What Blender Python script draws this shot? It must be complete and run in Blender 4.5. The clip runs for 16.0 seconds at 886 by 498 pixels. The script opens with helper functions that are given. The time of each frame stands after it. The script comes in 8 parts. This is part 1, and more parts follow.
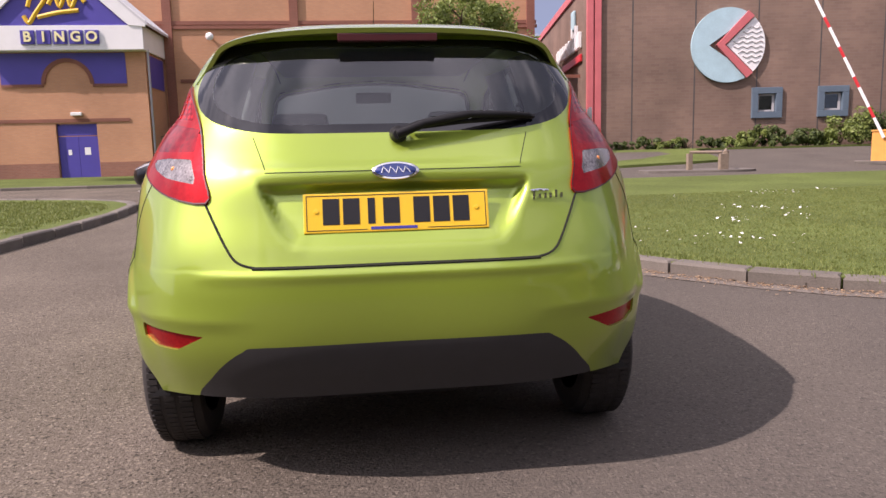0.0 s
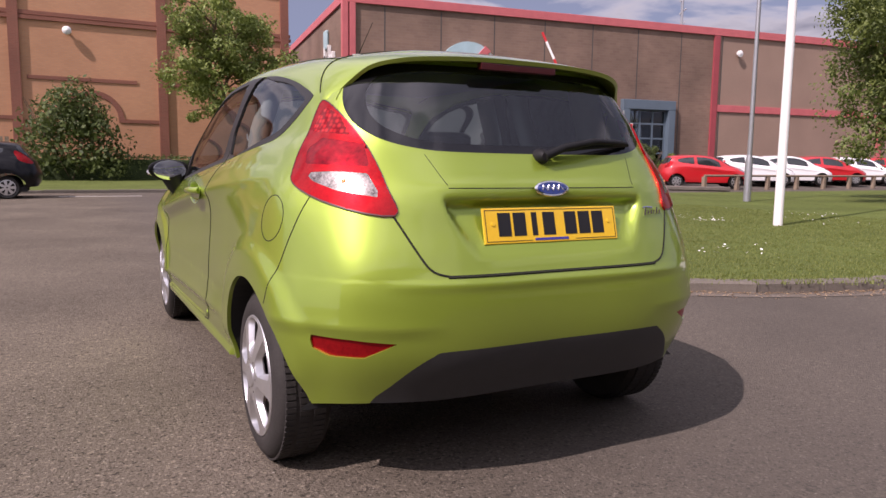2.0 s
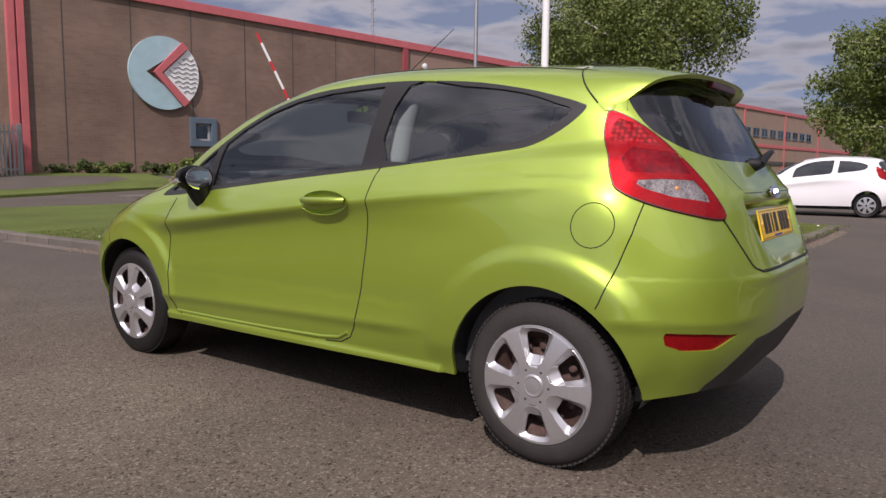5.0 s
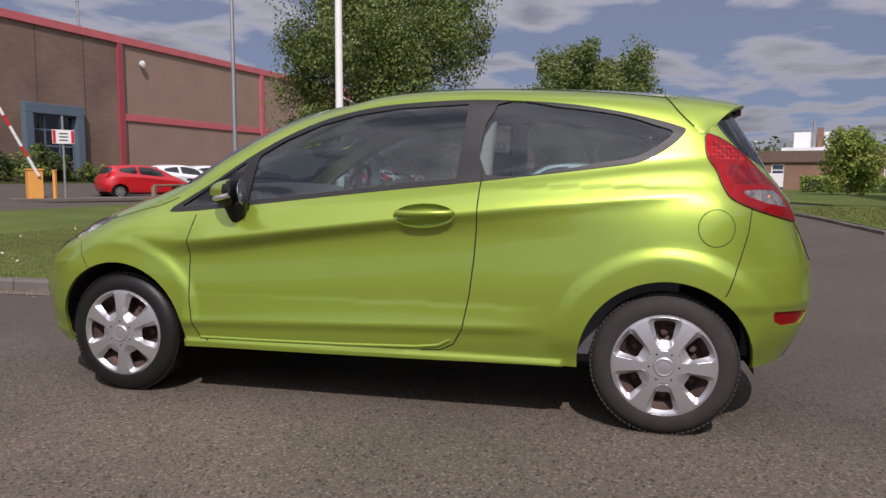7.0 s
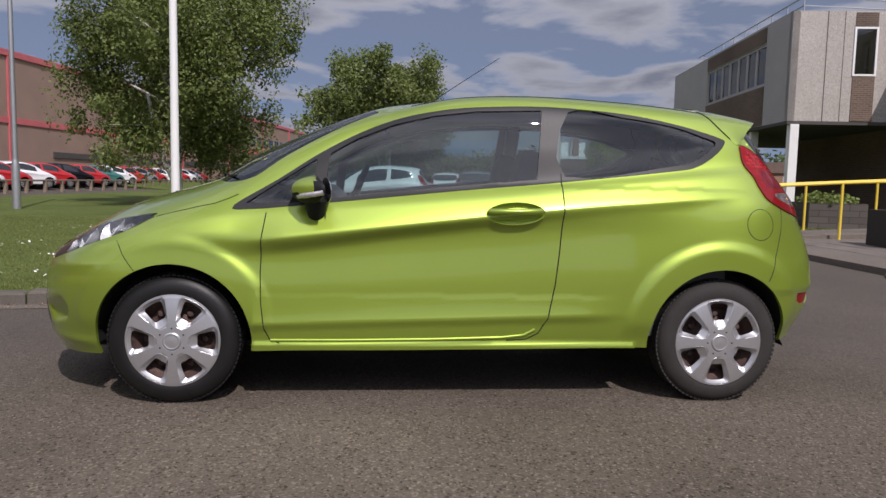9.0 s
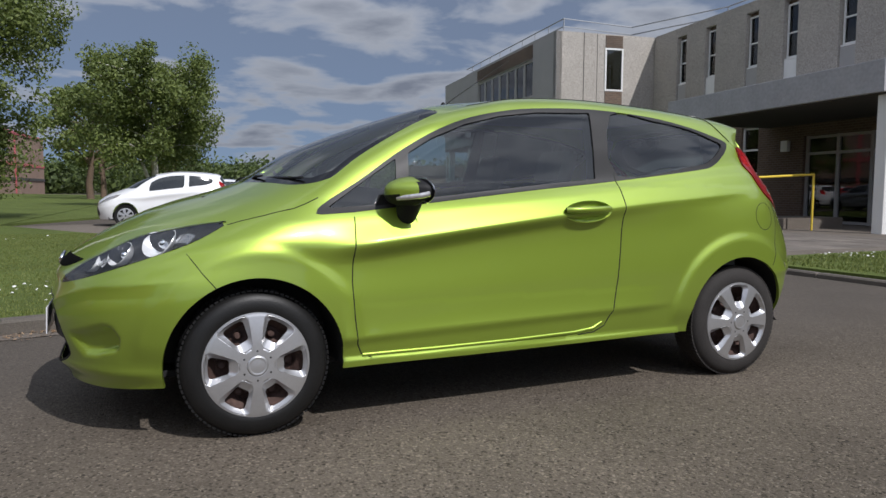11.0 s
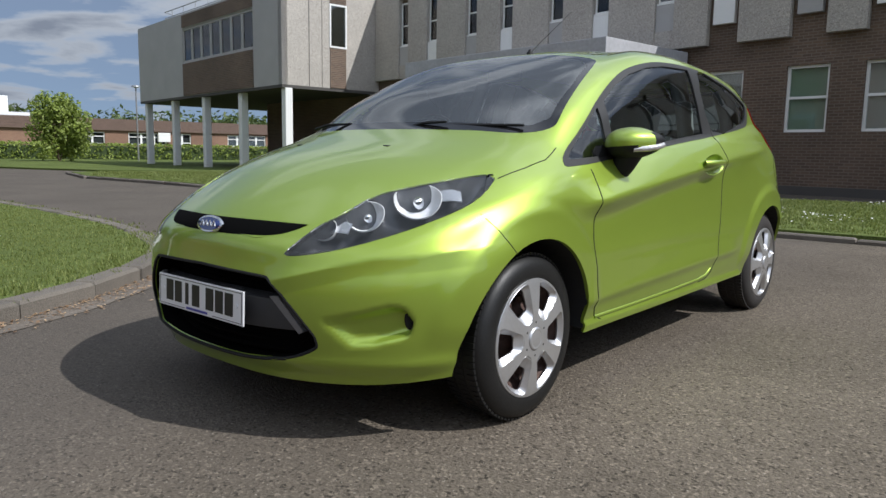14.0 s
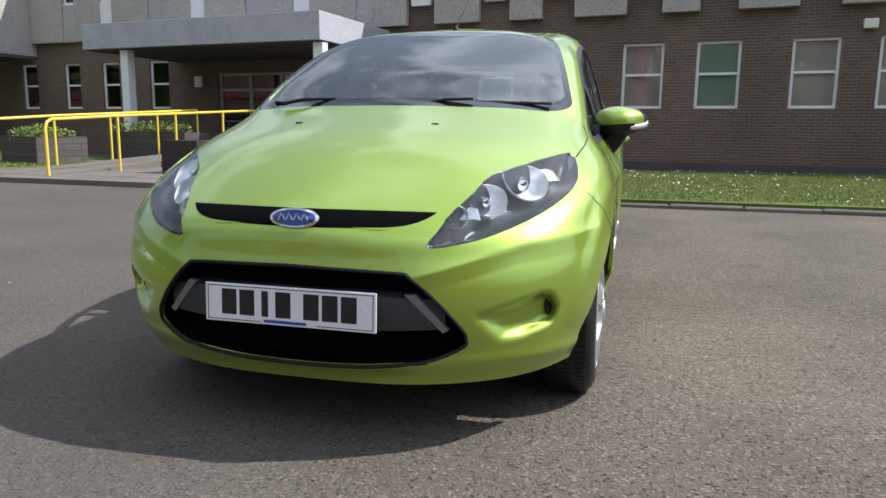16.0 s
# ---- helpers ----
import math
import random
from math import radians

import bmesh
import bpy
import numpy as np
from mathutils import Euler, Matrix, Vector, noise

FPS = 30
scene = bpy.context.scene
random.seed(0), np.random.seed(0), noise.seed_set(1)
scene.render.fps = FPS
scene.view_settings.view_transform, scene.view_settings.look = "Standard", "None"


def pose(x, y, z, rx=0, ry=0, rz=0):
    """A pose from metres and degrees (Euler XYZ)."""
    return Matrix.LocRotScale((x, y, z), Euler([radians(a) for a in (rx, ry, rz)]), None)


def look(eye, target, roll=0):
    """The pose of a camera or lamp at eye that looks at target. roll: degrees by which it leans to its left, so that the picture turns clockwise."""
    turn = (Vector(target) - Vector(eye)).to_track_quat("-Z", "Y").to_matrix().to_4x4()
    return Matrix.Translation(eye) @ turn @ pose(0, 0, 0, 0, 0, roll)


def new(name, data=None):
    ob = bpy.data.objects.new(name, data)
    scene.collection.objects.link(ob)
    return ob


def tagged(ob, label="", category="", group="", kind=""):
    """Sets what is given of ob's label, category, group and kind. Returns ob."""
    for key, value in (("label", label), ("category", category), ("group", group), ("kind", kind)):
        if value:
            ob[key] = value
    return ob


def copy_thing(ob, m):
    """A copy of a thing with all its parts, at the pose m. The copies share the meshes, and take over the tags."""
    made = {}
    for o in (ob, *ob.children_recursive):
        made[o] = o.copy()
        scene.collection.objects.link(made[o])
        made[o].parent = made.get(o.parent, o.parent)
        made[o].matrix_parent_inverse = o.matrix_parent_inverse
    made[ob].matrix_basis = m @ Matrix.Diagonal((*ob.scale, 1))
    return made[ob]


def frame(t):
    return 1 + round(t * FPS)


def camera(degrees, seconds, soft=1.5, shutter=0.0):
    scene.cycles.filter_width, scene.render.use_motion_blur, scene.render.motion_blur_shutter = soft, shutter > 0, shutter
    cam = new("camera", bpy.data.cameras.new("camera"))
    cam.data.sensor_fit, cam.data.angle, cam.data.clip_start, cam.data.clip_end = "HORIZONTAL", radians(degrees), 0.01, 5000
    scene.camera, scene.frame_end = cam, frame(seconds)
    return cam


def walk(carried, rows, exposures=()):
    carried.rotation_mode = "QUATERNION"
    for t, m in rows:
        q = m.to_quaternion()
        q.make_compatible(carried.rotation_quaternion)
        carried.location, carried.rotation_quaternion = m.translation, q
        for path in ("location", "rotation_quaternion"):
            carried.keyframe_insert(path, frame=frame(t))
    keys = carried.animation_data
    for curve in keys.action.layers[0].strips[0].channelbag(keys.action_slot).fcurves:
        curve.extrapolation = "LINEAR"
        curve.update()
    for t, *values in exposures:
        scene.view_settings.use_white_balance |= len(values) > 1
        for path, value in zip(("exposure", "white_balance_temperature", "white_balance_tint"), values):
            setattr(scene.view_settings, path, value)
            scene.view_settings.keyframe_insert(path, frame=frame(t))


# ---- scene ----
cam = camera(63.7, 16.0)
PATH = [
    (0, (-0.106, -3.809, 0.999), (0.123, -1.841, 0.722), -1.4),
    (0.5, (-0.365, -3.833, 1.01), (0.023, -1.89, 0.733), -0.8),
    (1, (-0.675, -3.775, 1.015), (-0.105, -1.878, 0.737), -0.9),
    (1.5, (-1.036, -3.73, 1.024), (-0.292, -1.889, 0.784), 0.7),
    (2, (-1.376, -3.648, 1.017), (-0.443, -1.895, 0.78), 0.7),
    (2.5, (-1.68, -3.485, 1.029), (-0.556, -1.849, 0.788), 1.0),
    (3, (-2.019, -3.349, 1.029), (-0.767, -1.806, 0.807), 0.5),
    (3.5, (-2.257, -3.168, 1.003), (-0.887, -1.727, 0.784), 0.1),
    (4, (-2.451, -2.922, 1.015), (-0.997, -1.568, 0.785), 0.1),
    (4.5, (-2.697, -2.654, 1.019), (-1.173, -1.378, 0.794), -0.1),
    (4.7, (-2.787, -2.546, 1.01), (-1.233, -1.306, 0.789), 0.2),
    (6.8, (-3.641, -1.216, 1.027), (-1.732, -0.656, 0.819), 0.2),
    (7, (-3.731, -1.044, 1.034), (-1.797, -0.575, 0.835), 0.2),
    (7.5, (-3.847, -0.7, 1.021), (-1.877, -0.408, 0.832), 0.2),
    (8, (-3.936, -0.338, 1.021), (-1.951, -0.169, 0.838), 0.3),
    (8.5, (-4.019, 0.007, 1.01), (-2.027, -0.007, 0.835), 0.6),
    (9, (-3.994, 0.316, 1.01), (-2.009, 0.155, 0.823), 1.2),
    (9.2, (-3.969, 0.448, 1.024), (-1.992, 0.216, 0.827), 1.2),
    (11.3, (-3.502, 1.847, 0.962), (-1.709, 0.976, 0.794), 0.6),
    (11.5, (-3.427, 1.945, 0.974), (-1.657, 1.03, 0.796), 0.9),
    (12, (-3.223, 2.238, 0.972), (-1.552, 1.155, 0.781), 1.0),
    (12.5, (-2.956, 2.553, 0.95), (-1.365, 1.356, 0.754), 1.3),
    (13, (-2.712, 2.79, 0.917), (-1.204, 1.492, 0.712), 1.4),
    (13.5, (-2.424, 3.011, 0.915), (-1.008, 1.619, 0.676), 1.0),
    (14, (-2.139, 3.252, 0.911), (-0.847, 1.749, 0.645), 0.9),
    (14.5, (-1.828, 3.424, 0.881), (-0.671, 1.815, 0.608), 0.4),
    (15, (-1.507, 3.554, 0.89), (-0.558, 1.818, 0.595), -0.1),
    (15.5, (-1.198, 3.722, 0.898), (-0.487, 1.877, 0.601), -0.2),
    (16, (-0.903, 3.777, 0.907), (-0.406, 1.866, 0.584), 0.7),
]
walk(cam, [(t, look(eye, target, roll)) for t, eye, target, roll in PATH], [(0.0, 0.82, 6450, 30), (2.0, 0.48, 6450, 32), (3.0, 0.37, 6450, 26), (4.7, 0.13, 6350, 24), (7.0, 0.02, 6200, 22), (9.0, -0.03, 6080, 20), (11.5, -0.07, 5850, 10), (13.0, 0.05, 5850, 8), (14.5, 0.47, 5800, 9), (16.0, 0.76, 5700, 9)])

# ---- sky, sun, exposure ----
world = bpy.data.worlds.new("sky")
scene.world = world
world.use_nodes = True
wn, wl = world.node_tree.nodes, world.node_tree.links
wn.clear()
SUN = Vector((-0.96, -0.315, 1.08)).normalized()
sky = wn.new("ShaderNodeTexSky")
sky.sky_type, sky.sun_disc = "NISHITA", False
sky.sun_elevation = math.asin(SUN.z)
sky.sun_rotation = math.atan2(SUN.x, SUN.y)
sky.air_density, sky.dust_density, sky.ozone_density = 1.0, 0.6, 2.2
geo = wn.new("ShaderNodeTexCoord")
sep = wn.new("ShaderNodeSeparateXYZ")
wl.new(geo.outputs["Generated"], sep.inputs[0])
up = wn.new("ShaderNodeMath")
up.operation = "MAXIMUM"
up.inputs[1].default_value = 0.05
wl.new(sep.outputs["Z"], up.inputs[0])
upp = wn.new("ShaderNodeMath")
upp.operation = "ADD"
upp.inputs[1].default_value = 0.12
wl.new(up.outputs[0], upp.inputs[0])
flat = wn.new("ShaderNodeVectorMath")
flat.operation = "DIVIDE"
wl.new(geo.outputs["Generated"], flat.inputs[0])
wl.new(upp.outputs[0], flat.inputs[1])
puff = wn.new("ShaderNodeTexNoise")
puff.inputs["Scale"].default_value = 1.75
puff.inputs["Detail"].default_value = 9.0
puff.inputs["Roughness"].default_value = 0.5
puff.inputs["Distortion"].default_value = 0.25
wl.new(flat.outputs[0], puff.inputs["Vector"])
cover = wn.new("ShaderNodeValToRGB")
cover.color_ramp.elements[0].position, cover.color_ramp.elements[1].position = 0.475, 0.575
cover.color_ramp.elements[0].color, cover.color_ramp.elements[1].color = (0.27, 0.27, 0.27, 1), (0.96, 0.96, 0.96, 1)
# More cloud overhead than near the horizon.
rise = wn.new("ShaderNodeMath")
rise.operation = "MULTIPLY_ADD"
rise.inputs[1].default_value = 0.06
wl.new(sep.outputs["Z"], rise.inputs[0])
wl.new(puff.outputs["Fac"], rise.inputs[2])
wl.new(rise.outputs[0], cover.inputs[0])
shade = wn.new("ShaderNodeValToRGB")
shade.color_ramp.elements[0].position, shade.color_ramp.elements[1].position = 0.52, 0.70
shade.color_ramp.elements[0].color, shade.color_ramp.elements[1].color = (7.2, 7.3, 7.5, 1), (3.4, 3.6, 4.1, 1)
wl.new(puff.outputs["Fac"], shade.inputs[0])
mixed = wn.new("ShaderNodeMixRGB")
wl.new(cover.outputs[0], mixed.inputs[0])
# The clear part is looked up a little higher, where the air is bluer.
raise_ = wn.new("ShaderNodeVectorMath")
raise_.operation = "ADD"
raise_.inputs[1].default_value = (0, 0, 0.14)
wl.new(geo.outputs["Generated"], raise_.inputs[0])
wl.new(raise_.outputs[0], sky.inputs[0])
wl.new(sky.outputs[0], mixed.inputs[1])
# Clouds overhead are seen from their bright side more than those far off.
lift_ = wn.new("ShaderNodeMath")
lift_.operation = "MULTIPLY_ADD"
wl.new(sep.outputs["Z"], lift_.inputs[0])
# Clouds towards the sun are brighter still.
toward = wn.new("ShaderNodeVectorMath")
toward.operation = "DOT_PRODUCT"
toward.inputs[1].default_value = SUN
wl.new(geo.outputs["Generated"], toward.inputs[0])
glow = wn.new("ShaderNodeMapRange")
glow.interpolation_type = "SMOOTHSTEP"
glow.inputs["From Min"].default_value, glow.inputs["From Max"].default_value = -0.1, 1.0
glow.inputs["To Min"].default_value, glow.inputs["To Max"].default_value = 0.0, 1.15
wl.new(toward.outputs["Value"], glow.inputs["Value"])
wl.new(glow.outputs[0], lift_.inputs[2])
lift_.inputs[1].default_value = 0.95
base_ = wn.new("ShaderNodeMath")
base_.operation = "ADD"
base_.inputs[1].default_value = 0.80
wl.new(lift_.outputs[0], base_.inputs[0])
lit = wn.new("ShaderNodeVectorMath")
lit.operation = "SCALE"
wl.new(shade.outputs[0], lit.inputs[0])
wl.new(base_.outputs[0], lit.inputs["Scale"])
wl.new(lit.outputs[0], mixed.inputs[2])
bg = wn.new("ShaderNodeBackground")
bg.inputs["Strength"].default_value = 0.062
wl.new(mixed.outputs[0], bg.inputs[0])
wl.new(bg.outputs[0], wn.new("ShaderNodeOutputWorld").inputs[0])

sun = new("sun", bpy.data.lights.new("sun", "SUN"))
sun.data.energy, sun.data.angle, sun.data.color = 3.8, radians(0.55), (1.0, 0.925, 0.83)
sun.matrix_world = look(SUN * 60, (0, 0, 0))

# ---- materials ----


def mat(name, color, rough=0.6, metal=0.0, vary=0.12, scale=6.0, bump=0.0, fine=80.0, coat=0.0, emit=0.0, dark=None, spec=0.5, obj=False):
    """A node material with two scales of variation in colour, and relief."""
    m = bpy.data.materials.new(name)
    m.use_nodes = True
    nt = m.node_tree
    n, l = nt.nodes, nt.links
    p = n["Principled BSDF"]
    p.inputs["Roughness"].default_value = rough
    p.inputs["Metallic"].default_value = metal
    p.inputs["Coat Weight"].default_value = coat
    p.inputs["Coat Roughness"].default_value = 0.04
    p.inputs["Specular IOR Level"].default_value = spec
    co = n.new("ShaderNodeTexCoord")
    a, b = n.new("ShaderNodeTexNoise"), n.new("ShaderNodeTexNoise")
    for node, s, d in ((a, scale, 4.0), (b, fine, 3.0)):
        node.inputs["Scale"].default_value = s
        node.inputs["Detail"].default_value = d
        l.new(co.outputs["Object"], node.inputs["Vector"])
    both = n.new("ShaderNodeMath")
    both.operation = "ADD"
    l.new(a.outputs["Fac"], both.inputs[0])
    l.new(b.outputs["Fac"], both.inputs[1])
    ramp = n.new("ShaderNodeValToRGB")
    low = dark or tuple(c * (1 - vary) for c in color)
    ramp.color_ramp.elements[0].position, ramp.color_ramp.elements[1].position = 0.30, 0.70
    ramp.color_ramp.elements[0].color = (*low, 1)
    ramp.color_ramp.elements[1].color = (*(min(1, c * (1 + vary)) for c in color), 1)
    half = n.new("ShaderNodeMath")
    half.operation = "MULTIPLY"
    half.inputs[1].default_value = 0.5
    l.new(both.outputs[0], half.inputs[0])
    l.new(half.outputs[0], ramp.inputs[0])
    if obj:
        info = n.new("ShaderNodeObjectInfo")
        hsv = n.new("ShaderNodeHueSaturation")
        rng = n.new("ShaderNodeMapRange")
        rng.inputs["To Min"].default_value, rng.inputs["To Max"].default_value = 0.78, 1.2
        l.new(info.outputs["Random"], rng.inputs["Value"])
        l.new(rng.outputs[0], hsv.inputs["Value"])
        l.new(ramp.outputs[0], hsv.inputs["Color"])
        l.new(hsv.outputs[0], p.inputs["Base Color"])
    else:
        l.new(ramp.outputs[0], p.inputs["Base Color"])
    if bump:
        bp = n.new("ShaderNodeBump")
        bp.inputs["Strength"].default_value = min(1.0, bump)
        bp.inputs["Distance"].default_value = 0.01
        l.new(b.outputs["Fac"], bp.inputs["Height"])
        l.new(bp.outputs[0], p.inputs["Normal"])
    if emit:
        p.inputs["Emission Color"].default_value = (*color, 1)
        p.inputs["Emission Strength"].default_value = emit
    return m


def brick_mat(name, c1, c2, mortar, w=0.225, h=0.075, gap=0.008, axis="XZ", vary=0.3, bump=0.5, rough=0.85):
    m = mat(name, c1, rough, vary=vary, scale=0.7, fine=25)
    n, l = m.node_tree.nodes, m.node_tree.links
    p = n["Principled BSDF"]
    co = n.new("ShaderNodeTexCoord")
    sp, cb = n.new("ShaderNodeSeparateXYZ"), n.new("ShaderNodeCombineXYZ")
    l.new(co.outputs["Object"], sp.inputs[0])
    add = n.new("ShaderNodeMath")
    add.operation = "ADD"
    l.new(sp.outputs["X"], add.inputs[0])
    l.new(sp.outputs["Y"], add.inputs[1])
    l.new(add.outputs[0], cb.inputs["X"])
    l.new(sp.outputs["Z"], cb.inputs["Y"])
    br = n.new("ShaderNodeTexBrick")
    br.inputs["Scale"].default_value = 1.0
    br.inputs["Brick Width"].default_value, br.inputs["Row Height"].default_value = w, h
    br.inputs["Mortar Size"].default_value, br.inputs["Mortar Smooth"].default_value = gap, 0.2
    br.inputs["Color1"].default_value, br.inputs["Color2"].default_value = (*c1, 1), (*c2, 1)
    br.inputs["Mortar"].default_value = (*mortar, 1)
    l.new(cb.outputs[0], br.inputs["Vector"])
    stain = n.new("ShaderNodeTexNoise")
    stain.inputs["Scale"].default_value, stain.inputs["Detail"].default_value = 0.35, 6
    l.new(co.outputs["Object"], stain.inputs["Vector"])
    rg = n.new("ShaderNodeMapRange")
    rg.inputs["From Min"].default_value, rg.inputs["From Max"].default_value = 0.3, 0.7
    rg.inputs["To Min"].default_value, rg.inputs["To Max"].default_value = 1 - vary, 1 + vary * 0.5
    l.new(stain.outputs["Fac"], rg.inputs["Value"])
    hs = n.new("ShaderNodeHueSaturation")
    l.new(rg.outputs[0], hs.inputs["Value"])
    l.new(br.outputs["Color"], hs.inputs["Color"])
    l.new(hs.outputs[0], p.inputs["Base Color"])
    bp = n.new("ShaderNodeBump")
    bp.inputs["Strength"].default_value, bp.inputs["Distance"].default_value, bp.invert = bump, 0.006, True
    l.new(br.outputs["Fac"], bp.inputs["Height"])
    l.new(bp.outputs[0], p.inputs["Normal"])
    return m


def glass_mat(name, tint, rough=0.0, through=0.85, spec=0.9, veil=0.0):
    """Thin tinted pane: see-through, with a mirror-like skin and, if wanted, a pale diffuse veil painted for hazy
    reflections.
    """
    m = bpy.data.materials.new(name)
    m.use_nodes = True
    n, l = m.node_tree.nodes, m.node_tree.links
    n.clear()
    tr, gl = n.new("ShaderNodeBsdfTransparent"), n.new("ShaderNodeBsdfGlossy")
    tr.inputs[0].default_value = (*tint, 1)
    gl.inputs["Roughness"].default_value = rough
    fr = n.new("ShaderNodeFresnel")
    fr.inputs["IOR"].default_value = 1.0 + spec * 0.9
    mx = n.new("ShaderNodeMixShader")
    l.new(fr.outputs[0], mx.inputs[0])
    l.new(tr.outputs[0], mx.inputs[1])
    l.new(gl.outputs[0], mx.inputs[2])
    end = mx.outputs[0]
    if veil:
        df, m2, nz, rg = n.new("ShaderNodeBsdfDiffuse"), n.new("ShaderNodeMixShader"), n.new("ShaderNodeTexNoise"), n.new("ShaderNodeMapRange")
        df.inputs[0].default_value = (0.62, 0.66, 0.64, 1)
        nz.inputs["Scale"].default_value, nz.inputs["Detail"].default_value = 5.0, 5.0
        rg.inputs["To Min"].default_value, rg.inputs["To Max"].default_value = veil * 0.5, veil * 1.5
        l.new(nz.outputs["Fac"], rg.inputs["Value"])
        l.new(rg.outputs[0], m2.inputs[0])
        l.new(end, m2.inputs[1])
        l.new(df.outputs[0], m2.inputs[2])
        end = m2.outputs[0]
    l.new(end, n.new("ShaderNodeOutputMaterial").inputs[0])
    return m


def ground_mat(name, c, grit, grain=220.0, big=0.35, rough=0.9, bump=0.5, patch=0.25, speck=None):
    m = mat(name, c, rough, vary=patch, scale=big, fine=grain, bump=bump)
    n, l = m.node_tree.nodes, m.node_tree.links
    p = n["Principled BSDF"]
    co = n.new("ShaderNodeTexCoord")
    vo = n.new("ShaderNodeTexVoronoi")
    vo.inputs["Scale"].default_value = grain
    l.new(co.outputs["Object"], vo.inputs["Vector"])
    rgb = n.new("ShaderNodeValToRGB")
    # Few dark pits, few bright chips, an even middle.
    rgb.color_ramp.elements[0].color = (*(v * (1 - grit) for v in (1, 1, 1)), 1)
    rgb.color_ramp.elements[1].color = (1 + grit, 1 + grit, 1 + grit, 1)
    for at, v in ((0.16, 0.88), (0.84, 1.08)):
        e = rgb.color_ramp.elements.new(at)
        e.color = (v, v, v, 1)
    sp = n.new("ShaderNodeSeparateColor")
    l.new(vo.outputs["Color"], sp.inputs[0])
    l.new(sp.outputs[0], rgb.inputs[0])
    mul = n.new("ShaderNodeMixRGB")
    mul.blend_type, mul.inputs[0].default_value = "MULTIPLY", 1.0
    old = p.inputs["Base Color"].links[0].from_socket
    l.new(old, mul.inputs[1])
    l.new(rgb.outputs[0], mul.inputs[2])
    out = mul.outputs[0]
    if speck:
        s2 = n.new("ShaderNodeTexNoise")
        s2.inputs["Scale"].default_value, s2.inputs["Detail"].default_value = speck[1], 2
        l.new(co.outputs["Object"], s2.inputs["Vector"])
        r2 = n.new("ShaderNodeValToRGB")
        r2.color_ramp.elements[0].position, r2.color_ramp.elements[1].position = speck[2], speck[2] + 0.04
        r2.color_ramp.elements[0].color, r2.color_ramp.elements[1].color = (0, 0, 0, 1), (1, 1, 1, 1)
        l.new(s2.outputs["Fac"], r2.inputs[0])
        m2 = n.new("ShaderNodeMixRGB")
        l.new(r2.outputs[0], m2.inputs[0])
        l.new(out, m2.inputs[1])
        m2.inputs[2].default_value = (*speck[0], 1)
        out = m2.outputs[0]
    l.new(out, p.inputs["Base Color"])
    p.inputs["Specular IOR Level"].default_value = 0.15
    return m


def paint_mat(name, c, metal=0.55, rough=0.36):
    m = mat(name, c, rough, metal, vary=0.03, scale=3, fine=900, coat=1.0)
    m.node_tree.nodes["Principled BSDF"].inputs["Coat Roughness"].default_value = 0.05
    return m


